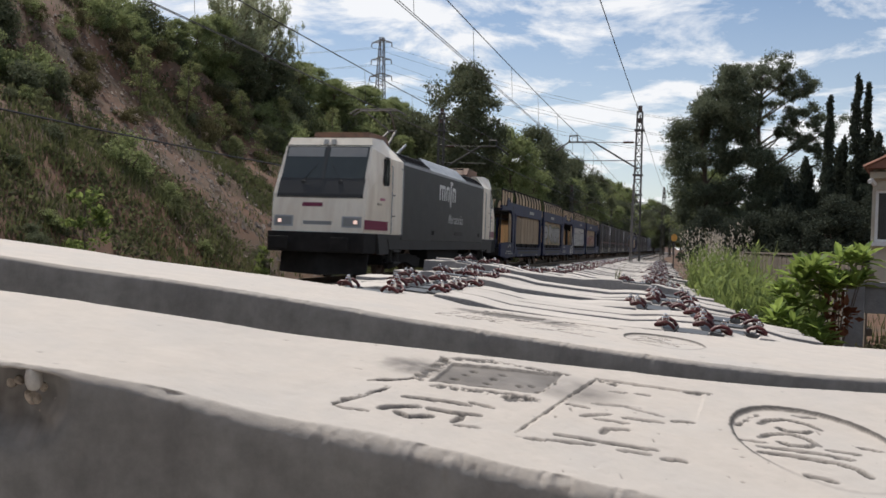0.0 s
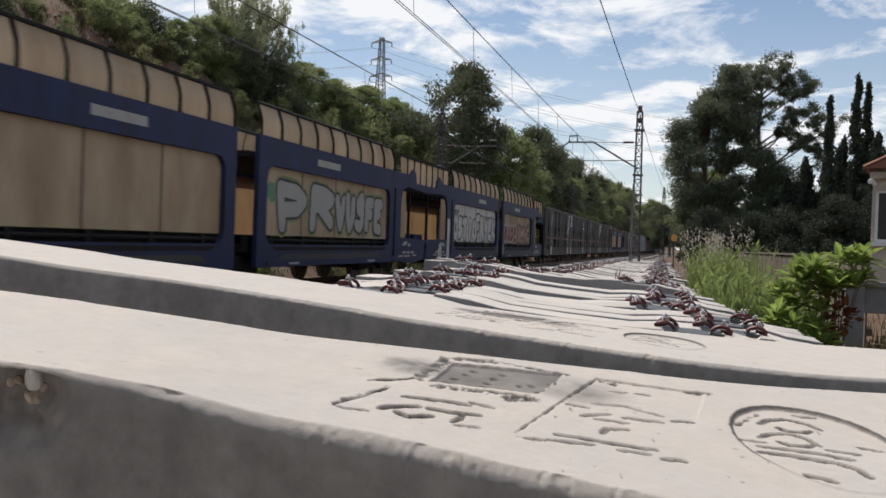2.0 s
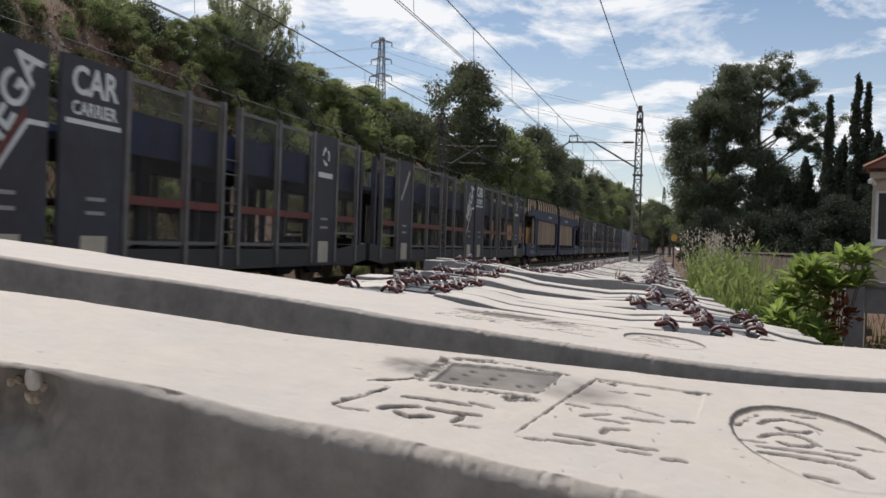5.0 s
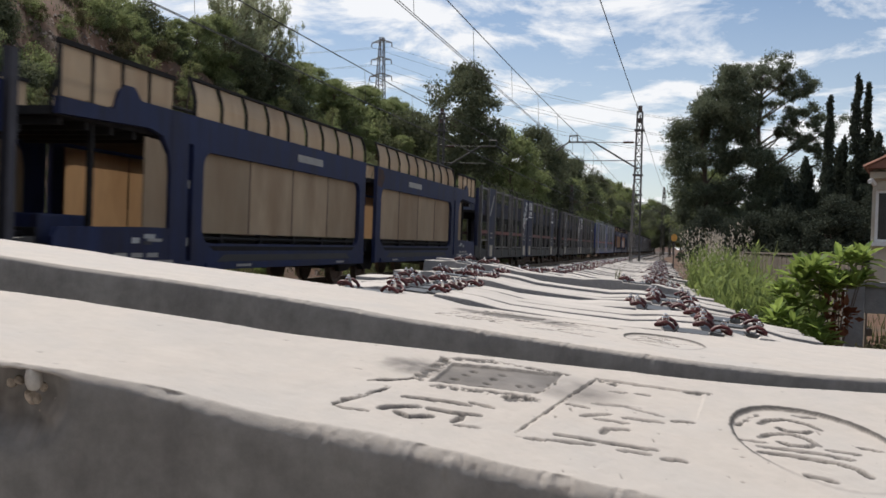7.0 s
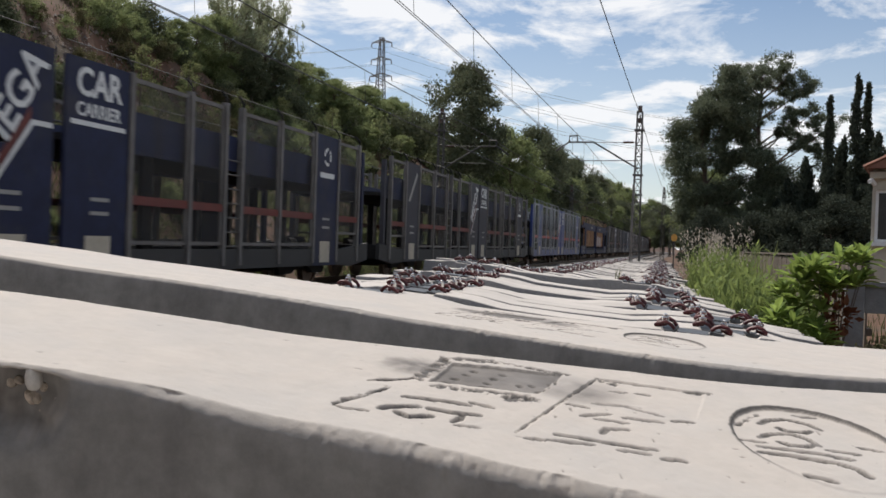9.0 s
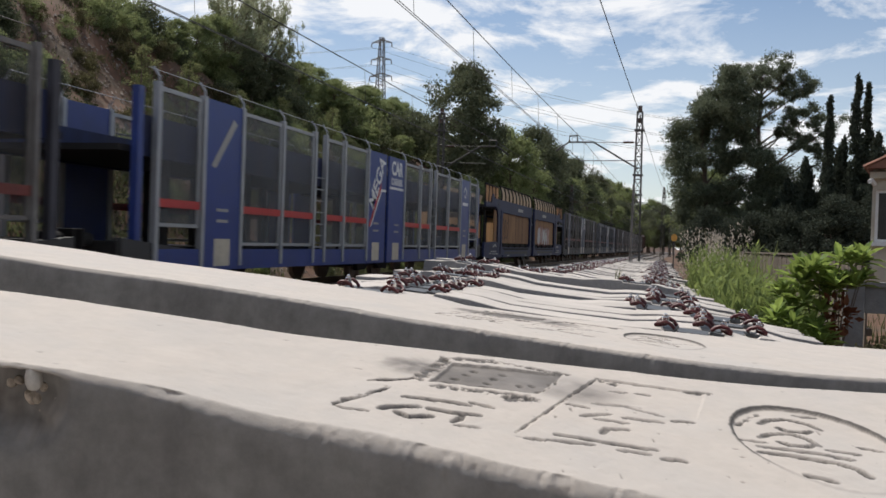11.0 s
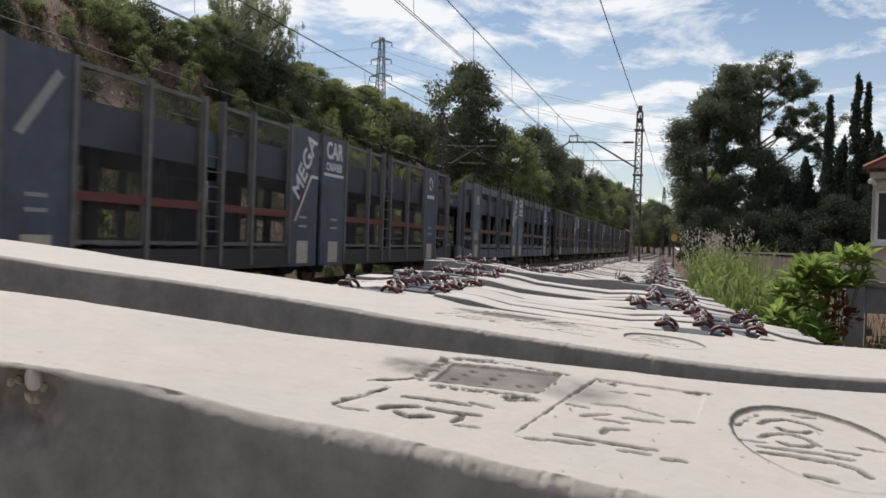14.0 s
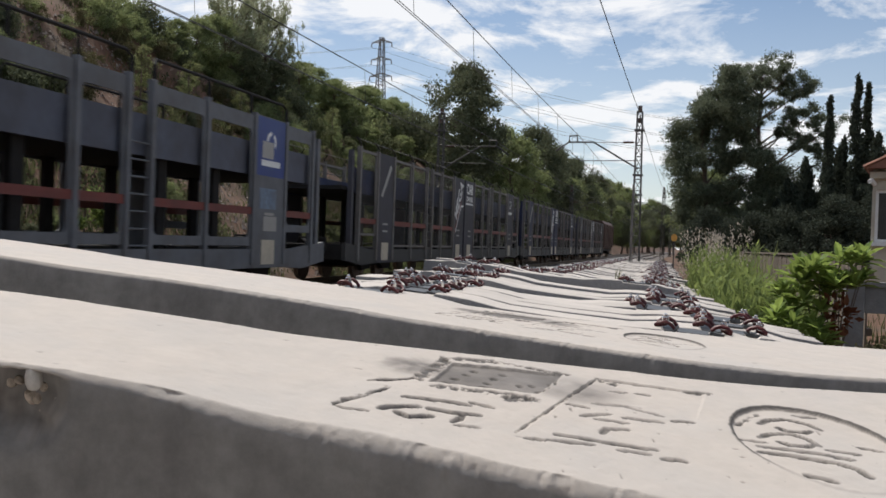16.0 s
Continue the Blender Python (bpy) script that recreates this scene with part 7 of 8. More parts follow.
def plant_slope():
    r = random.Random(21)
    kinds = []
    for s in range(3):
        kinds.append(("shrub", "dense dark green shrub growing on the slope", bush_variant(30 + s, L_SHRUB, 0.085)))
        kinds.append(("shrub", "fresh yellow-green shrub growing on the slope", bush_variant(40 + s, L_BRIGHT, 0.085)))
    kinds.append(("shrub", "dark evergreen shrub on the slope", bush_variant(51, L_DARK, 0.09)))
    kinds.append(("shrub", "dark evergreen shrub on the slope", bush_variant(52, L_DARK, 0.095)))
    stem = stems(5, 7, 0.7, 0.5).mesh("branchwork", BARK)
    made = {}

    def put(k, x, y, sc, tall=1.0, sink=0.12):
        name, label, me = kinds[k]
        m = pose(x, y, ground_z(x, y) - sink * sc, r.uniform(-8, 8), r.uniform(-2, 14), r.uniform(0, 360))
        if k not in made:
            o = thing(name, label, "shrub", "shrubs on the slope")
            part("branchwork", stem, BARK, o)
            part("crown", me, me.materials[0], o)
            made[k] = o
            o.matrix_basis = m @ Matrix.Diagonal((sc, sc, sc * tall, 1))
            return
        o = copy_thing(made[k], m)
        o.scale = (sc, sc, sc * tall)
    # dense cover further along, sparse on the bare earth near the scree
    count = 0
    for _ in range(4000):
        if count > 150:
            break
        x, y = r.uniform(-31, -13.4), 12 + 120 * r.random() ** 1.15
        gully = abs(y - GULLY_Y)
        bare = 26.5 < y < 44 and x > -24.6
        if bare and (gully < 3.2 or r.random() < 0.86):
            continue
        if 46 <= y < 60 and r.random() < 0.25:
            continue
        if y < 25 and x > -19.5:
            continue
        crest = x < -25
        sc = r.uniform(0.8, 1.5) * (1.35 if crest else 1.0) * (1.1 if y < 60 else (1.25 if crest else 1.9)) * (0.6 if bare else 1.0)
        if x < -24 and 30 < y < 46:
            sc *= 0.42
        k = r.choice([0, 2, 4, 6, 7, 1]) if crest or y > 70 else r.choice([0, 1, 2, 3, 4, 5, 6])
        put(k, x, y, sc, r.uniform(0.85, 1.35))
        count += 1
    for i in range(14):
        put(r.choice([0, 2, 4, 6]), -23.4 + 3.2 * r.random(), 22.5 + 4.6 * r.random(), r.uniform(0.8, 1.25), r.uniform(0.8, 1.1))
    for i in range(12):
        put(r.choice([0, 6, 7, 2]), -27.5 + 5.0 * r.random(), 19.0 + 9.0 * r.random(), r.uniform(0.9, 1.6), r.uniform(0.8, 1.1))
    for i in range(46):
        y = 33 + 25 * (i + r.random()) / 46
        put(r.choice([0, 2, 4, 1, 6]), -24.9 - 2.2 * r.random(), y, r.uniform(0.9, 1.35), r.uniform(0.8, 1.1), 0.2)
    for i in range(22):
        put(r.choice([0, 2, 6, 3]), r.uniform(-24.6, -21.5), r.uniform(42, 56), r.uniform(0.7, 1.2))
    for x, y, sc in ((-22.0, 32.8, 0.5), (-22.2, 36.8, 0.55), (-21.6, 38.9, 0.5), (-22.2, 42.1, 0.6), (-18.1, 26.6, 0.62), (-24.3, 30.6, 0.75), (-24.4, 28.7, 0.8), (-23.6, 34.2, 0.4), (-20.6, 35.4, 0.3)):
        put(r.choice([0, 2, 6]), x, y, sc, 0.9)
    # tufts of growth on the near slope, denser in hollows
    for i in range(34):
        x, y = r.uniform(-20.5, -13.0), r.uniform(13, 34)
        if abs(y - GULLY_Y) < 1.6:
            continue
        if noise.noise((x * 0.3, y * 0.3, 4)) > -0.1:
            put(r.choice([0, 1, 6, 7, 2, 5]), x, y, r.uniform(0.28, 0.62), r.uniform(0.6, 1.1))
    # low growth over the foot of the slope
    for i in range(36):
        x, y = r.uniform(-15.5, -12.9), r.uniform(12, 75)
        if y < 33:
            y += 25
        put(r.choice([1, 3, 5, 0]), x, y, r.uniform(0.35, 0.75))


plant_slope()


def plant_saplings():
    """Slim poplar saplings on the bare earth, and half-dry brush between them."""
    stem = trunk_mesh(3, 3.2, 0.05, 12, 0.9, 0.2, 0.08)
    crown = leaf_cloud("sapling_crown", in_blobs(crown_blobs(8, 34, 0.62, 0.62, 1.45, 1.75, 0.30), 80, 8, 0.2, 0.3), 0.085, L_YOUNG, 8)
    spots = [(-22.15, 32.6, 0.88), (-22.3, 36.5, 0.90), (-22.4, 41.8, 0.76), (-21.8, 38.6, 0.66), (-22.4, 46.9, 0.66), (-20.6, 40.4, 0.5), (-19.4, 45.0, 0.6), (-21.5, 52, 0.9), (-18, 55, 0.8)]
    base = None
    for i, (x, y, s) in enumerate(spots):
        m = pose(x, y, ground_z(x, y) - 0.1, 0, 4, i * 67)
        if base is None:
            base = make_plant("sapling", "slim yellow-green poplar sapling on the earth slope", "sapling", "saplings on the slope", stem, crown, m)
            base.scale = (s, s, s)
        else:
            copy_thing(base, m).scale = (s, s, s)
    r = random.Random(41)
    brush = None
    for i in range(18):
        x, y = r.uniform(-25.2, -20.2), r.uniform(26.5, 43.5)
        m = pose(x, y, ground_z(x, y) - 0.12, 0, 0, r.uniform(0, 360))
        s = r.uniform(0.45, 1.0)
        if brush is None:
            tops = leaf_cloud("brush_crown", in_blobs(crown_blobs(71, 22, 0.85, 0.85, 0.42, 0.35, 0.34), 170, 71, 0.2, 0.4), 0.10, L_DRYBRUSH, 71, ratio=2.6, up=0.9)
            brush = make_plant("low_brush", "low half-dry brown and green brush on the earth slope", "bush", "brush on the slope", None, tops, m)
            brush.scale = (s, s, s)
        else:
            copy_thing(brush, m).scale = (s, s, s * r.uniform(0.8, 1.5))
    young = leaf_cloud("young_crown", in_blobs(crown_blobs(18, 16, 0.5, 0.5, 0.95, 1.25, 0.22), 55, 18, 0.2), 0.13, L_WEED, 18)
    o = make_plant("young_tree", "bright green young broadleaf tree at the foot of the slope", "young tree", "", trunk_mesh(9, 2.1, 0.035, 9, 0.7, 0.25, 0.05), young, pose(-14.0, 18.6, ground_z(-14, 18.6) - 0.05))
    copy_thing(o, pose(-13.4, 26.8, ground_z(-13.4, 26.8) - 0.05, 0, 0, 80)).scale = (0.6, 0.6, 0.55)


plant_saplings()


def poplar_parts(seed):
    """Open poplar: steep shoots from a short trunk, each clothed with loose small leaves."""
    r = random.Random(seed)
    wood = Mesh().tube([(0, 0, -0.4), (0.05, 0.0, 1.6), (0.0, 0.06, 3.4), (0.04, 0.0, 6.6)], 0.15, 8, 0.03)
    tufts = []
    for _ in range(120):
        a, z0, q = r.uniform(0, 6.283), r.uniform(0.9, 4.6), r.uniform(0.35, 1.0)
        reach, rise = (3.5 - 0.32 * z0) * q, r.uniform(1.2, 2.3)
        end = Vector((reach * math.cos(a), reach * math.sin(a), z0 + rise))
        mid = Vector((end.x * 0.62, end.y * 0.62, z0 + rise * 0.42))
        wood.tube([(0, 0, z0), mid, end], 0.035, 4, 0.008)
        for k in range(5):
            f = 0.35 + 0.17 * k
            p = mid.lerp(end, (f - 0.35) / 0.65) + Vector((r.gauss(0, 0.10), r.gauss(0, 0.10), r.gauss(0, 0.08)))
            w = r.uniform(0.20, 0.34) * (1.15 - 0.55 * f)
            tufts.append((p.x, p.y, p.z, w, w, w * 1.7))
    return wood, leaf_cloud("tree_crown", in_blobs(tufts, 40, seed, 0.25, 0.3), 0.115, L_OLIVE, seed, up=0.8)


def plant_trees():
    r = random.Random(77)
    # broadleaf trees on the crest and along the line
    broad = []
    for s, leaf in ((1, L_SHRUB), (2, L_DARK), (3, L_OLIVE), (4, L_SHRUB)):
        if leaf is L_OLIVE:
            wood, crown = poplar_parts(100 + s)
        else:
            wood, crown = trunk_mesh(s, 5.6, 0.17, 12, 2.2), leaf_cloud("tree_crown", in_blobs(crown_blobs(100 + s, 110, 2.35, 2.35, 2.65, 4.2, 0.64), 210, 100 + s, 0.3, 0.38), 0.15, leaf, 100 + s)
        o = make_plant("broadleaf_tree", {L_SHRUB: "full green broadleaf tree on the slope", L_DARK: "dark evergreen oak beside the railway", L_OLIVE: "grey-green poplar with an open crown"}[leaf],
                       "tree", "trees beyond the train", wood, crown, None)
        broad.append([o, False])

    def put(k, x, y, s, tall=1.0, turn=None):
        m = pose(x, y, ground_z(x, y) - 0.2, 0, 0, r.uniform(0, 360) if turn is None else turn)
        o, used = broad[k]
        if used:
            o = copy_thing(o, m)
        else:
            o.matrix_basis = m
            broad[k][1] = True
        o.scale = (s, s, s * tall)
    for k, x, y, s, tall in ((3, -25.4, 40.4, 0.40, 0.80), (0, -25.4, 42.4, 0.48, 0.85), (0, -25.6, 44.6, 0.58, 0.95), (2, -26.2, 47.4, 0.84, 1.2), (1, -24.6, 47.0, 0.50, 0.9), (2, -26.2, 52.0, 0.92, 1.2), (1, -25.0, 51.0, 0.56, 0.9),
                             (0, -25.6, 55.6, 0.66, 0.86), (3, -26.4, 58.6, 0.74, 0.70), (0, -25.4, 61.4, 0.78, 0.74), (3, -26.6, 64.6, 0.80, 0.72), (0, -25.6, 67.8, 0.76, 0.78), (3, -26.6, 71.2, 0.82, 0.72),
                             (0, -25.6, 75.0, 0.84, 0.76), (3, -26.6, 78.8, 0.84, 0.78), (1, -25.6, 83.0, 0.84, 0.74), (3, -26.4, 87.6, 0.84, 0.66), (0, -25.0, 92.0, 0.86, 0.62), (3, -23.0, 62.0, 0.5, 0.8), (0, -22.4, 69.0, 0.5, 0.8)):
        put(k, x, y, s, tall)
    for k, x, y, s, tall in ((1, -18.0, 73, 1.5, 1.2), (1, -20.0, 82, 1.2, 1.05), (3, -16.0, 82, 1.25, 1.2), (1, -16.0, 96, 1.45, 1.2), (3, -15.2, 90, 1.0, 1.2), (1, -15.6, 108, 1.5, 1.15), (0, -15.0, 118, 1.2, 1.1),
                             (1, -15.5, 128, 1.5, 1.2), (0, -15.0, 142, 1.3, 1.2), (1, -15.0, 156, 1.5, 1.2), (3, -14.0, 175, 1.3, 1.1), (1, -13.0, 195, 1.5, 1.1), (0, -12.5, 215, 1.4, 1.1), (3, -15, 64, 0.5, 1.0),
                             (3, -16.5, 68, 0.6, 1.0), (0, -18, 57, 0.35, 1.0)):
        put(k, x, y, s, tall)
    for i in range(9):
        put(r.choice([0, 1, 3]), -15.5 + 2.1 * i, r.uniform(225, 262), r.uniform(1.3, 1.7), 1.05)
    for i in range(26):
        put(r.choice([0, 1, 3]), r.uniform(-60, 40), r.uniform(255, 330), r.uniform(1.5, 2.2), 1.1)
    for i in range(22):
        put(r.choice([0, 1, 3]), r.uniform(-32, -20), r.uniform(95, 240), r.uniform(0.55, 0.8), 1.1)
    for i in range(9):
        put(r.choice([1, 0]), r.uniform(1.0, 7.0), 82 + i * 17, r.uniform(0.9, 1.3), 1.0)


plant_trees()


def plant_right_side():
    r = random.Random(5)
    # dense pine: clumps piled up to a crown that leans over the line
    pr = random.Random(201)
    blobs = []
    while len(blobs) < 185:
        z = pr.uniform(1.2, 10.6)
        left = lerp_table(z, [(1.2, -0.6), (4.4, -0.95), (7.4, -1.25), (8.8, -0.05), (10.0, 1.0), (10.8, 2.0)])
        right = lerp_table(z, [(1.2, 6.2), (5.2, 6.0), (6.6, 4.2), (9.4, 3.3), (10.8, 2.3)])
        x = pr.uniform(left + 0.4, max(left + 0.5, right - 0.3))
        q = pr.uniform(0.42, 0.85)
        blobs.append((x - 1.55, pr.uniform(-1.7, 1.7), z - 0.1, q, q, q * 0.72))
    crown = leaf_cloud("pine_crown", in_blobs(blobs, 980, 201, 0.3, 0.34), 0.14, L_PINE, 201, ratio=3.0)
    make_plant("pine_tree", "dense dark green pine beside the railway", "tree", "pines by the line", trunk_mesh(31, 8.6, 0.2, 16, 2.2), crown, pose(1.55, 50, 0.1))
    # open pine: tufts at the ends of long bare limbs
    tufts = [(3.82, 11.5, 0.85), (2.7, 10.8, 0.7), (3.4, 10.3, 0.7), (4.5, 10.7, 0.7), (5.2, 10.8, 0.75), (5.9, 10.1, 0.7), (5.2, 9.8, 0.7), (6.4, 8.8, 0.7), (6.9, 7.7, 0.6), (5.5, 8.6, 0.6),
             (3.9, 9.1, 0.7), (2.4, 10.0, 0.7), (2.1, 9.2, 0.7), (6.6, 6.5, 0.45), (5.7, 7.0, 0.45), (5.0, 7.7, 0.4), (3.3, 8.6, 0.7), (6.1, 7.4, 0.5)]
    trunk = Mesh().tube([(-0.3, 0, -0.4), (-0.22, 0.1, 2.5), (-0.18, 0.0, 5.6), (-0.25, 0.1, 8.2), (-0.15, 0, 10.6)], 0.17, 8, 0.05)
    blobs = []
    for k, (x, z, q) in enumerate(tufts):
        dy = pr.uniform(-1.3, 1.3)
        foot = max(3.2, min(9.6, z - 0.55 * abs(x - 3.8) - 0.7))
        trunk.tube([(-0.2, 0.05, foot), ((x - 4.0) * 0.55 - 0.1, dy * 0.5, (foot + z) / 2 - 0.1), (x - 4.0, dy, z - 0.15)], 0.06, 5, 0.015)
        for _ in range(12):
            e = q * pr.uniform(0.34, 0.62)
            blobs.append((x - 4.0 + pr.gauss(0, q * 0.62), dy + pr.gauss(0, 0.4), z - 0.1 + pr.gauss(0, q * 0.55), e, e, e * 0.7))
    for z, dx, dy in ((4.6, 2.1, -0.5), (5.4, -1.5, 0.3), (6.2, 1.7, 0.4), (3.9, -1.2, -0.4)):
        trunk.tube([(-0.2, 0.05, z), (dx * 0.5, dy * 0.5, z + 0.25), (dx, dy, z + 0.15)], 0.035, 5, 0.01)
    crown = leaf_cloud("pine_crown", in_blobs(blobs, 270, 202, 0.2, 0.45), 0.125, L_PINE, 202, ratio=3.0)
    make_plant("pine_tree", "tall open-crowned pine with bare lower trunk", "tree", "pines by the line", trunk, crown, pose(4.0, 51, 0.1))
    # broad dark undergrowth that closes the view under the pines
    for i, (x, y, sx, sz) in enumerate(((1.2, 46, 1.5, 2.6), (3.2, 45, 1.7, 2.4), (5.0, 44, 1.6, 2.7), (6.6, 43, 1.5, 3.0), (8.6, 44, 1.8, 3.4), (10.6, 45, 1.8, 3.6), (2.2, 54, 1.8, 4.0), (6.4, 54, 2.2, 4.3), (9.2, 52, 2.0, 4.6), (4.6, 55, 2.2, 4.9), (7.6, 54, 2.3, 5.6), (10.2, 53, 2.3, 5.8))):
        bl = crown_blobs(300 + i, 34, sx, 1.2, sz * 0.58, sz * 0.54, 0.62)
        me = leaf_cloud("hedge_crown", in_blobs(bl, 420, 300 + i, 0.3), 0.11, L_CYP, 300 + i)
        make_plant("hedge_bush", "dark unclipped hedge bush under the pines", "bush", "hedge under the pines", stems(60 + i, 6, sz * 0.7, sx * 0.6, 0.04), me, pose(x, y, 0.2))
    # cypresses
    for i, (x, y, h, w) in enumerate(((6.50, 45.5, 8.4, 0.46), (7.80, 46, 9.5, 0.62), (8.35, 46.5, 9.2, 0.52), (5.7, 47, 5.6, 1.0), (6.7, 47.2, 5.2, 1.1), (7.4, 47, 6.6, 1.1), (8.6, 45, 6.6, 1.2), (9.6, 46, 7.6, 1.2), (5.0, 48, 4.6, 1.1), (10.6, 46, 7.0, 1.2))):
        rr = random.Random(400 + i)
        bl = []
        for k in range(34):
            q = (k + 0.5) / 34
            ww = w * (1 - q) ** 0.55 * min(1, q * 5 + 0.5)
            a = rr.uniform(0, 6.283)
            bl.append((ww * 0.45 * math.cos(a), ww * 0.45 * math.sin(a), 0.3 + q * (h - 0.4), ww * 0.75, ww * 0.75, 0.34))
        me = leaf_cloud("cypress_crown", in_blobs(bl, 260, 400 + i, 0.35), 0.17, L_CYP, 400 + i, ratio=2.2, up=1.6)
        make_plant("cypress", "slim dark cypress with a pointed top", "tree", "cypresses by the house", trunk_mesh(70 + i, h * 0.5, 0.09, 0, 0.2, 0.3, 0.02), me, pose(x, y, 0.2))
    # laurel with big glossy leaves by the concrete post
    g = np.random.RandomState(9)
    tips = []
    rr = random.Random(12)
    st = Mesh()
    for i in range(58):
        top = i < 32
        a = rr.uniform(0, 6.283)
        q = rr.random() ** 0.5
        if top:
            p = Vector((0.01 + 0.25 * q * math.cos(a), 0.20 * q * math.sin(a), 1.02 + rr.uniform(-0.26, 0.20) * (1.15 - 0.6 * q)))
            p.x -= max(0.0, 1.02 - p.z) * 0.85
        else:
            p = Vector((-0.20 + 0.20 * q * math.cos(a), -0.05 + 0.2 * q * math.sin(a), 0.60 + rr.uniform(-0.26, 0.18)))
        tips.append(p)
        if i % 5 == 0:
            st.tube([(0.02 if top else -0.12, 0.05, 0.1), (p.x * 0.5 + (0.02 if top else -0.05), p.y * 0.5 + 0.05, p.z * 0.6), p], 0.007, 4, 0.003)
    lv = Mesh()
    for p in tips:
        n = rr.choice((9, 11, 13))
        for k in range(n):
            # a rosette: the outer leaves lie flat, the inner ones stand
            a, e = k * 2.4 + rr.uniform(-0.25, 0.25), 0.05 + 1.15 * k / n + rr.uniform(-0.15, 0.15)
            d = Vector((math.cos(a) * math.cos(e), math.sin(a) * math.cos(e), math.sin(e)))
            u = d.cross(Vector((0, 0, 1))).normalized()
            w = u.cross(d)
            s = rr.uniform(0.115, 0.175)
            h = 0.165 * s
            lv.add([p, p + d * s * 0.35 + u * h * 0.8 + w * h * .5, p + d * s * 0.70 + u * h + w * h * .3, p + d * s - w * h * .7, p + d * s * 0.70 - u * h + w * h * .3, p + d * s * 0.35 - u * h * 0.8 + w * h * .5, p + d * s * 0.5],
                   [(0, 1, 6), (1, 2, 6), (2, 3, 6), (3, 4, 6), (4, 5, 6), (5, 0, 6)])
    undergrowth = leaf_cloud("undergrowth_crown", in_blobs(crown_blobs(77, 26, 0.55, 0.35, 0.30, 0.30, 0.16), 90, 77, 0.3), 0.05, L_DRYGREEN, 77)
    for x, y, sc in ((2.0, 8.2, 1.0), (1.72, 7.7, 0.8), (2.7, 8.35, 1.1)):
        make_plant("dry_bush", "half-dry brown and green undergrowth by the low wall", "bush", "undergrowth by the wall", None, undergrowth, pose(x, y, ground_z(x, y) - 0.05, 0, 0, x * 200)).scale = (sc, sc, sc)
    o = thing("laurel_bush", "bright green laurel bush with large glossy leaves", "bush", at=pose(0.98, 6.6, 0.05))
    part("branchwork", st, BARK, o)
    part("leaves", lv, L_LAUREL, o)
    dead = leaf_cloud("dead_leaves", in_blobs([(0.07, -0.02, 0.76, 0.09, 0.08, 0.12), (0.06, 0.0, 0.60, 0.06, 0.08, 0.14)], 60, 7, 0.2), 0.07, L_DEAD, 7)
    part("dead_leaves", dead, L_DEAD, o, "withered red-brown leaves")
    # tall weeds along the fence
    stalk = Mesh()
    lv = Mesh()
    heads = []
    n = 0
    for i in range(1250):
        y = 9.2 + 12.5 * rr.random() ** 1.2
        x = 0.38 + 0.95 * rr.random() - 0.018 * (y - 9) * 1.0
        z0 = ground_z(x, y)
        h = rr.uniform(0.45, 1.0) * (1.5 if y > 14 else 1.1)
        a = rr.uniform(0, 6.283)
        bend = rr.uniform(0.05, 0.35)
        tip = Vector((x + bend * math.cos(a), y + bend * math.sin(a), z0 + h))
        mid = Vector((x + bend * 0.25 * math.cos(a), y + bend * 0.25 * math.sin(a), z0 + h * 0.6))
        u = Vector((-math.sin(a), math.cos(a), 0)) * rr.uniform(0.009, 0.019)
        b0 = Vector((x, y, z0 - 0.05))
        lv.add([b0 - u, b0 + u, mid + u * 0.8, mid - u * 0.8, tip], [(0, 1, 2, 3), (3, 2, 4)])
        for _ in range(7):
            k = rr.uniform(0.3, 0.97)
            q = b0.lerp(mid, k / 0.6) if k < 0.6 else mid.lerp(tip, (k - 0.6) / 0.4)
            aa, e = rr.uniform(0, 6.283), rr.uniform(-0.1, 1.1)
            d = Vector((math.cos(aa) * math.cos(e), math.sin(aa) * math.cos(e), math.sin(e))) * rr.uniform(0.09, 0.24)
            s = d.cross(Vector((0, 0, 1))).normalized() * d.length * 0.10
            lv.add([q, q + d * 0.5 + s, q + d, q + d * 0.5 - s], [(0, 1, 2, 3)])
        if y > 16.5 and rr.random() < 0.30:
            heads.append(tip + Vector((0, 0, 0.10)))
    w = thing("weed_patch", "tall bright green weeds and grass growing along the fence", "weeds", kind="stuff")
    part("leaves", lv, L_WEED, w)
    pts = np.concatenate([np.array(t)[None, :] + np.stack([g.normal(0, 0.022, 18), g.normal(0, 0.022, 18), g.uniform(-0.10, 0.24, 18)], 1) for t in heads])
    part("seed_heads", leaf_cloud("seed_heads", pts, 0.055, L_DRY, 3, up=2.2, ratio=3.0), L_DRY, w, "dry pinkish seed heads")
    sprig = Mesh()
    for i in range(16):
        a, ln, ff = rr.uniform(0, 6.283), rr.uniform(0.12, 0.26), rr.uniform(0.2, 0.7)
        q = Vector((rr.gauss(0, 0.03), rr.gauss(0, 0.03), 0))
        e = q + Vector((math.cos(a) * ln * ff, math.sin(a) * ln * ff, ln))
        u = Vector((-math.sin(a), math.cos(a), 0)) * 0.005
        sprig.add([q - u, q + u, q.lerp(e, 0.6) + u * 0.7, q.lerp(e, 0.6) - u * 0.7, e], [(0, 1, 2, 3), (3, 2, 4)])
    tuft = tagged(part("grass_tuft", sprig, L_GRASS), "small sprig of green grass between the stored sleepers", "grass")
    tuft.matrix_basis = pose(-0.83, 12.0, stack_top(12.0) - 0.03)
    # thin grass: along the fence foot, between the stacks and over the slope
    lv = Mesh()
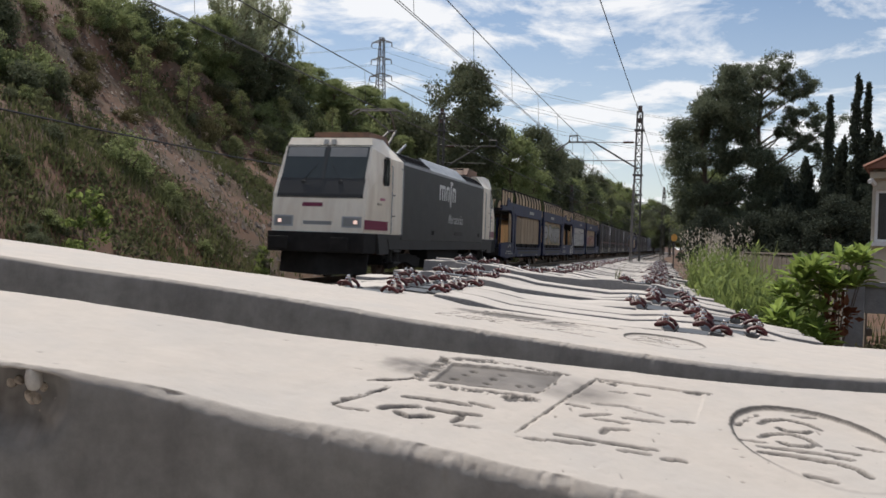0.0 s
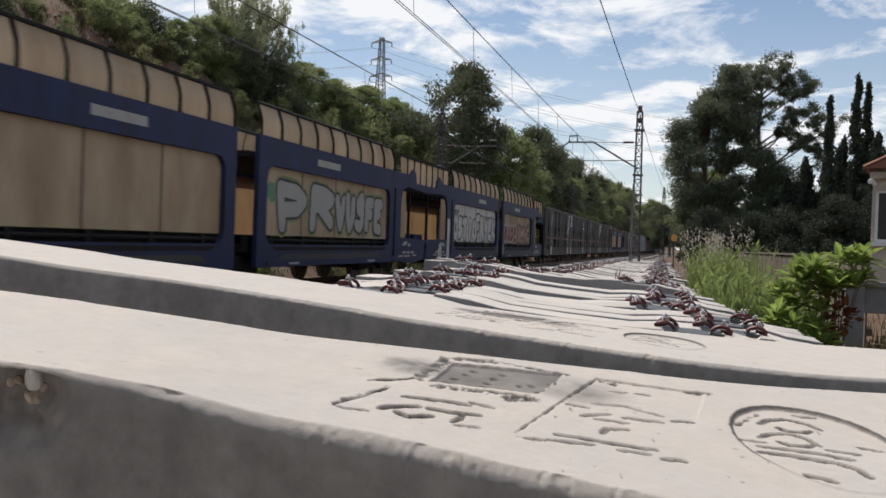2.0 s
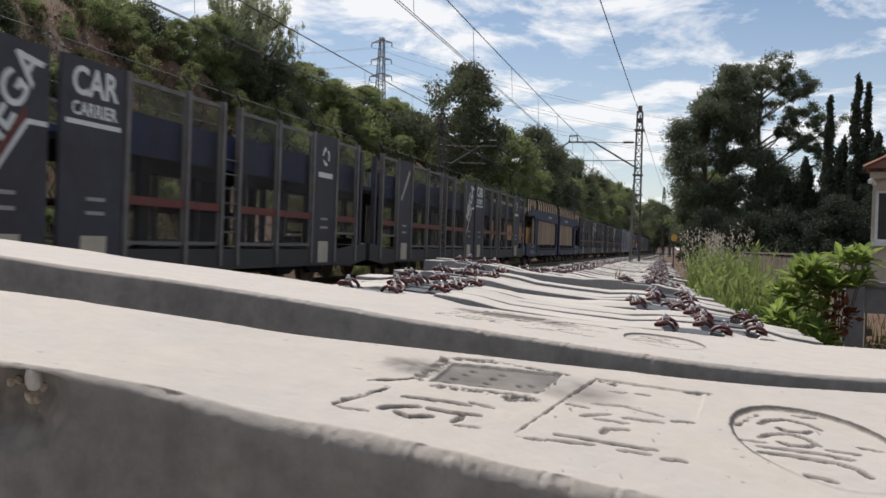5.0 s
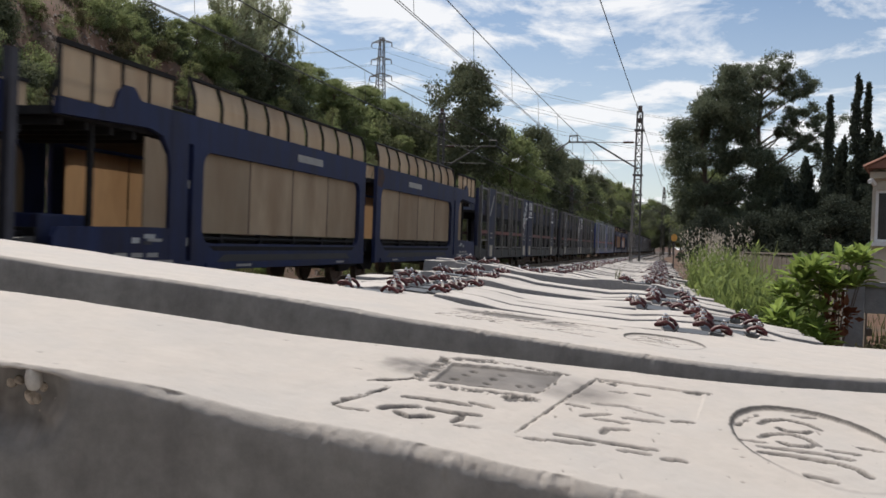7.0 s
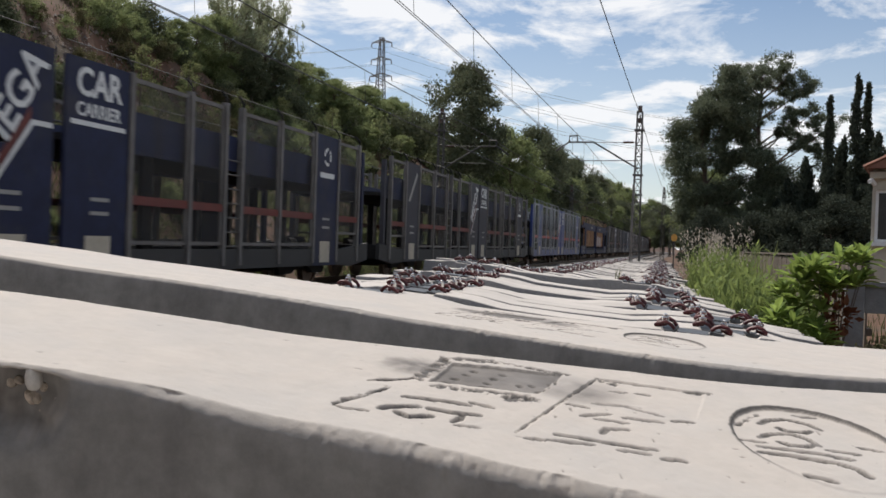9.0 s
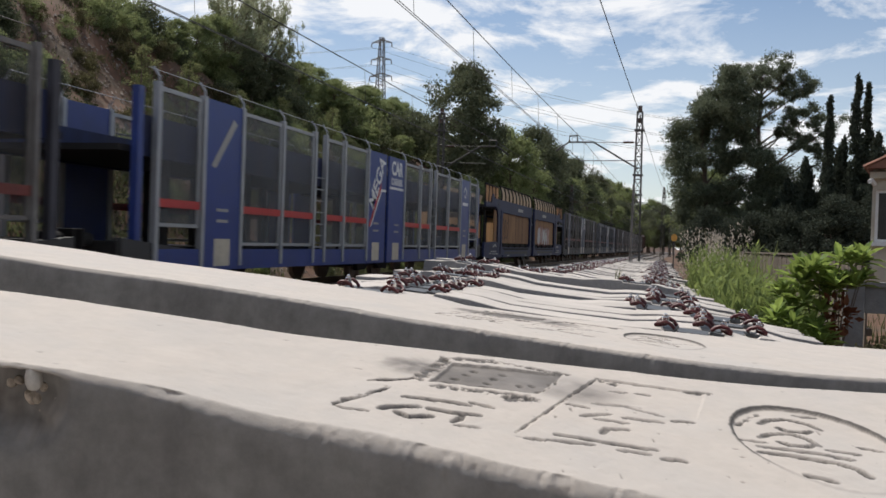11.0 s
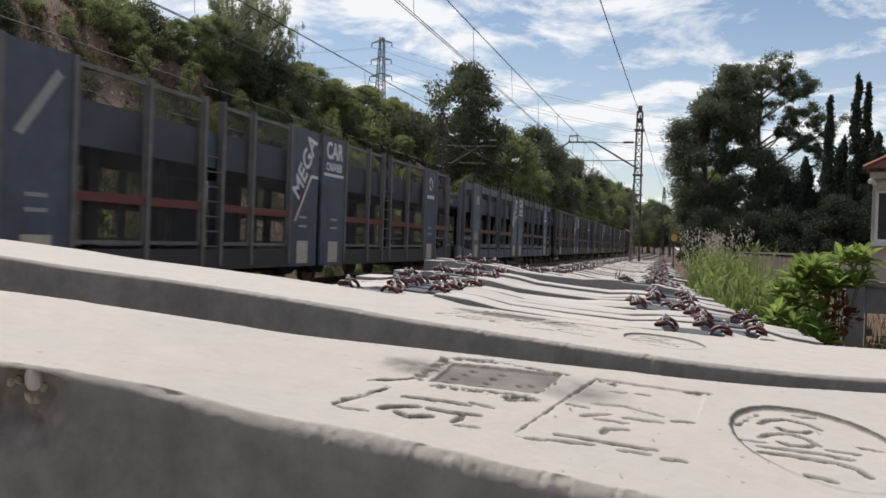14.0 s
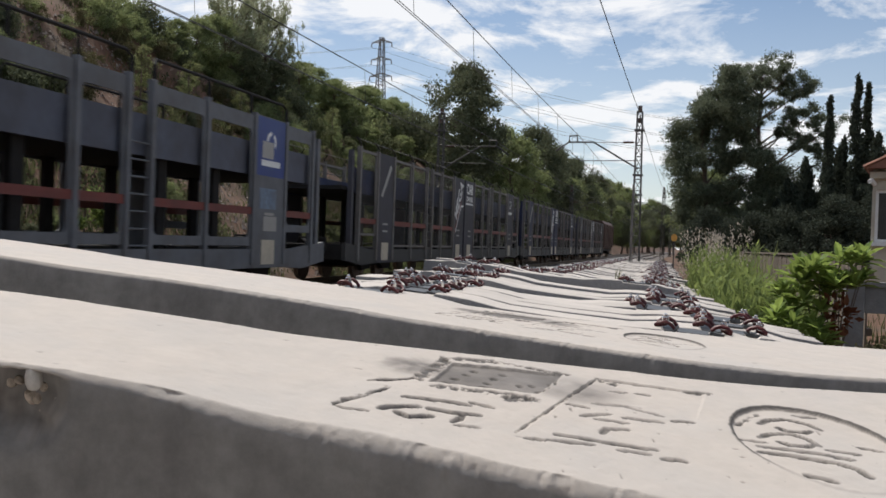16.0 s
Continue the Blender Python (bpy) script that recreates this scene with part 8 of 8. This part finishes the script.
    for i in range(9600):
        if i < 600:
            x, y = rr.uniform(0.9, 3.0), rr.uniform(5, 30)
        elif i < 800:
            x, y = rr.uniform(-3.0, -2.4), rr.uniform(8, 50)
        else:
            x, y = rr.uniform(-27, -12.2), rr.uniform(12, 60)
            if abs(y - GULLY_Y) < 3 and rr.random() < 0.9:
                continue
            if noise.noise((x * 0.25, y * 0.25, 11)) < (-0.05 if x < -17 else -0.35):
                continue
        for _ in range(4 if i < 800 else 16):
            xx, yy = x + rr.gauss(0, 0.12), y + rr.gauss(0, 0.12)
            if i >= 800:
                xx, yy = x + rr.gauss(0, 0.3), y + rr.gauss(0, 0.3)
            z = ground_z(xx, yy)
            h, a = rr.uniform(0.07, 0.34), rr.uniform(0, 6.283)
            b = rr.uniform(0.03, 0.2)
            u = (-math.sin(a) * 0.012, math.cos(a) * 0.012)
            if i >= 800:
                u = (u[0] * 2.0, u[1] * 2.0)
                h *= 0.95
            lv.add([(xx - u[0], yy - u[1], z - 0.03), (xx + u[0], yy + u[1], z - 0.03), (xx + b * math.cos(a), yy + b * math.sin(a), z + h)], [(0, 1, 2)])
    # creeping cover in patches over the near slope
    pts = []
    for i in range(60000):
        x, y = rr.uniform(-24, -12.3), rr.uniform(12, 46)
        if abs(y - GULLY_Y) < 1.8 or noise.noise((x * 0.35, y * 0.35, 21)) + 0.35 * noise.noise((x * 1.3, y * 1.3, 8)) < -0.02:
            continue
        pts.append((x, y, ground_z(x, y) + 0.20 * rr.random() ** 2))
    tagged(part("ground_cover", leaf_cloud("ground_cover", pts, 0.13, L_COVER, 31, up=0.5), L_COVER), "low creeping green plants in patches on the slope", "undergrowth", kind="stuff")
    tagged(part("grass", lv, L_GRASS), "thin yellow-green grass on slope and trackside", "grass", kind="stuff")


L_COVER = leaf_mat("creeping plants", (0.058, 0.072, 0.036), (0.100, 0.104, 0.052), island=0.22)
L_DRYGREEN = leaf_mat("half-dry leaves", (0.085, 0.070, 0.038), (0.075, 0.085, 0.035), trans=0.3)
L_DEAD = leaf_mat("withered leaves", (0.10, 0.035, 0.02), (0.16, 0.07, 0.03), trans=0.2)
plant_right_side()


# ---- motion ----
def motions():
    """The train rolls by at an even speed, its wheels turning with it."""
    for ob, y in train_rows:
        walk(ob, [(t, pose(TRAIN_X, y - SPEED * t, 0)) for t in (0, 4, 8, 12, 16)])
        for w in ob.children_recursive:
            if w.name.startswith("wheelset"):
                x0, y0, z0 = w.matrix_basis.translation
                walk(w, [(k / FPS, pose(x0, y0, z0, math.degrees(SPEED * k / FPS / 0.46))) for k in range(16 * FPS + 1)])


motions()
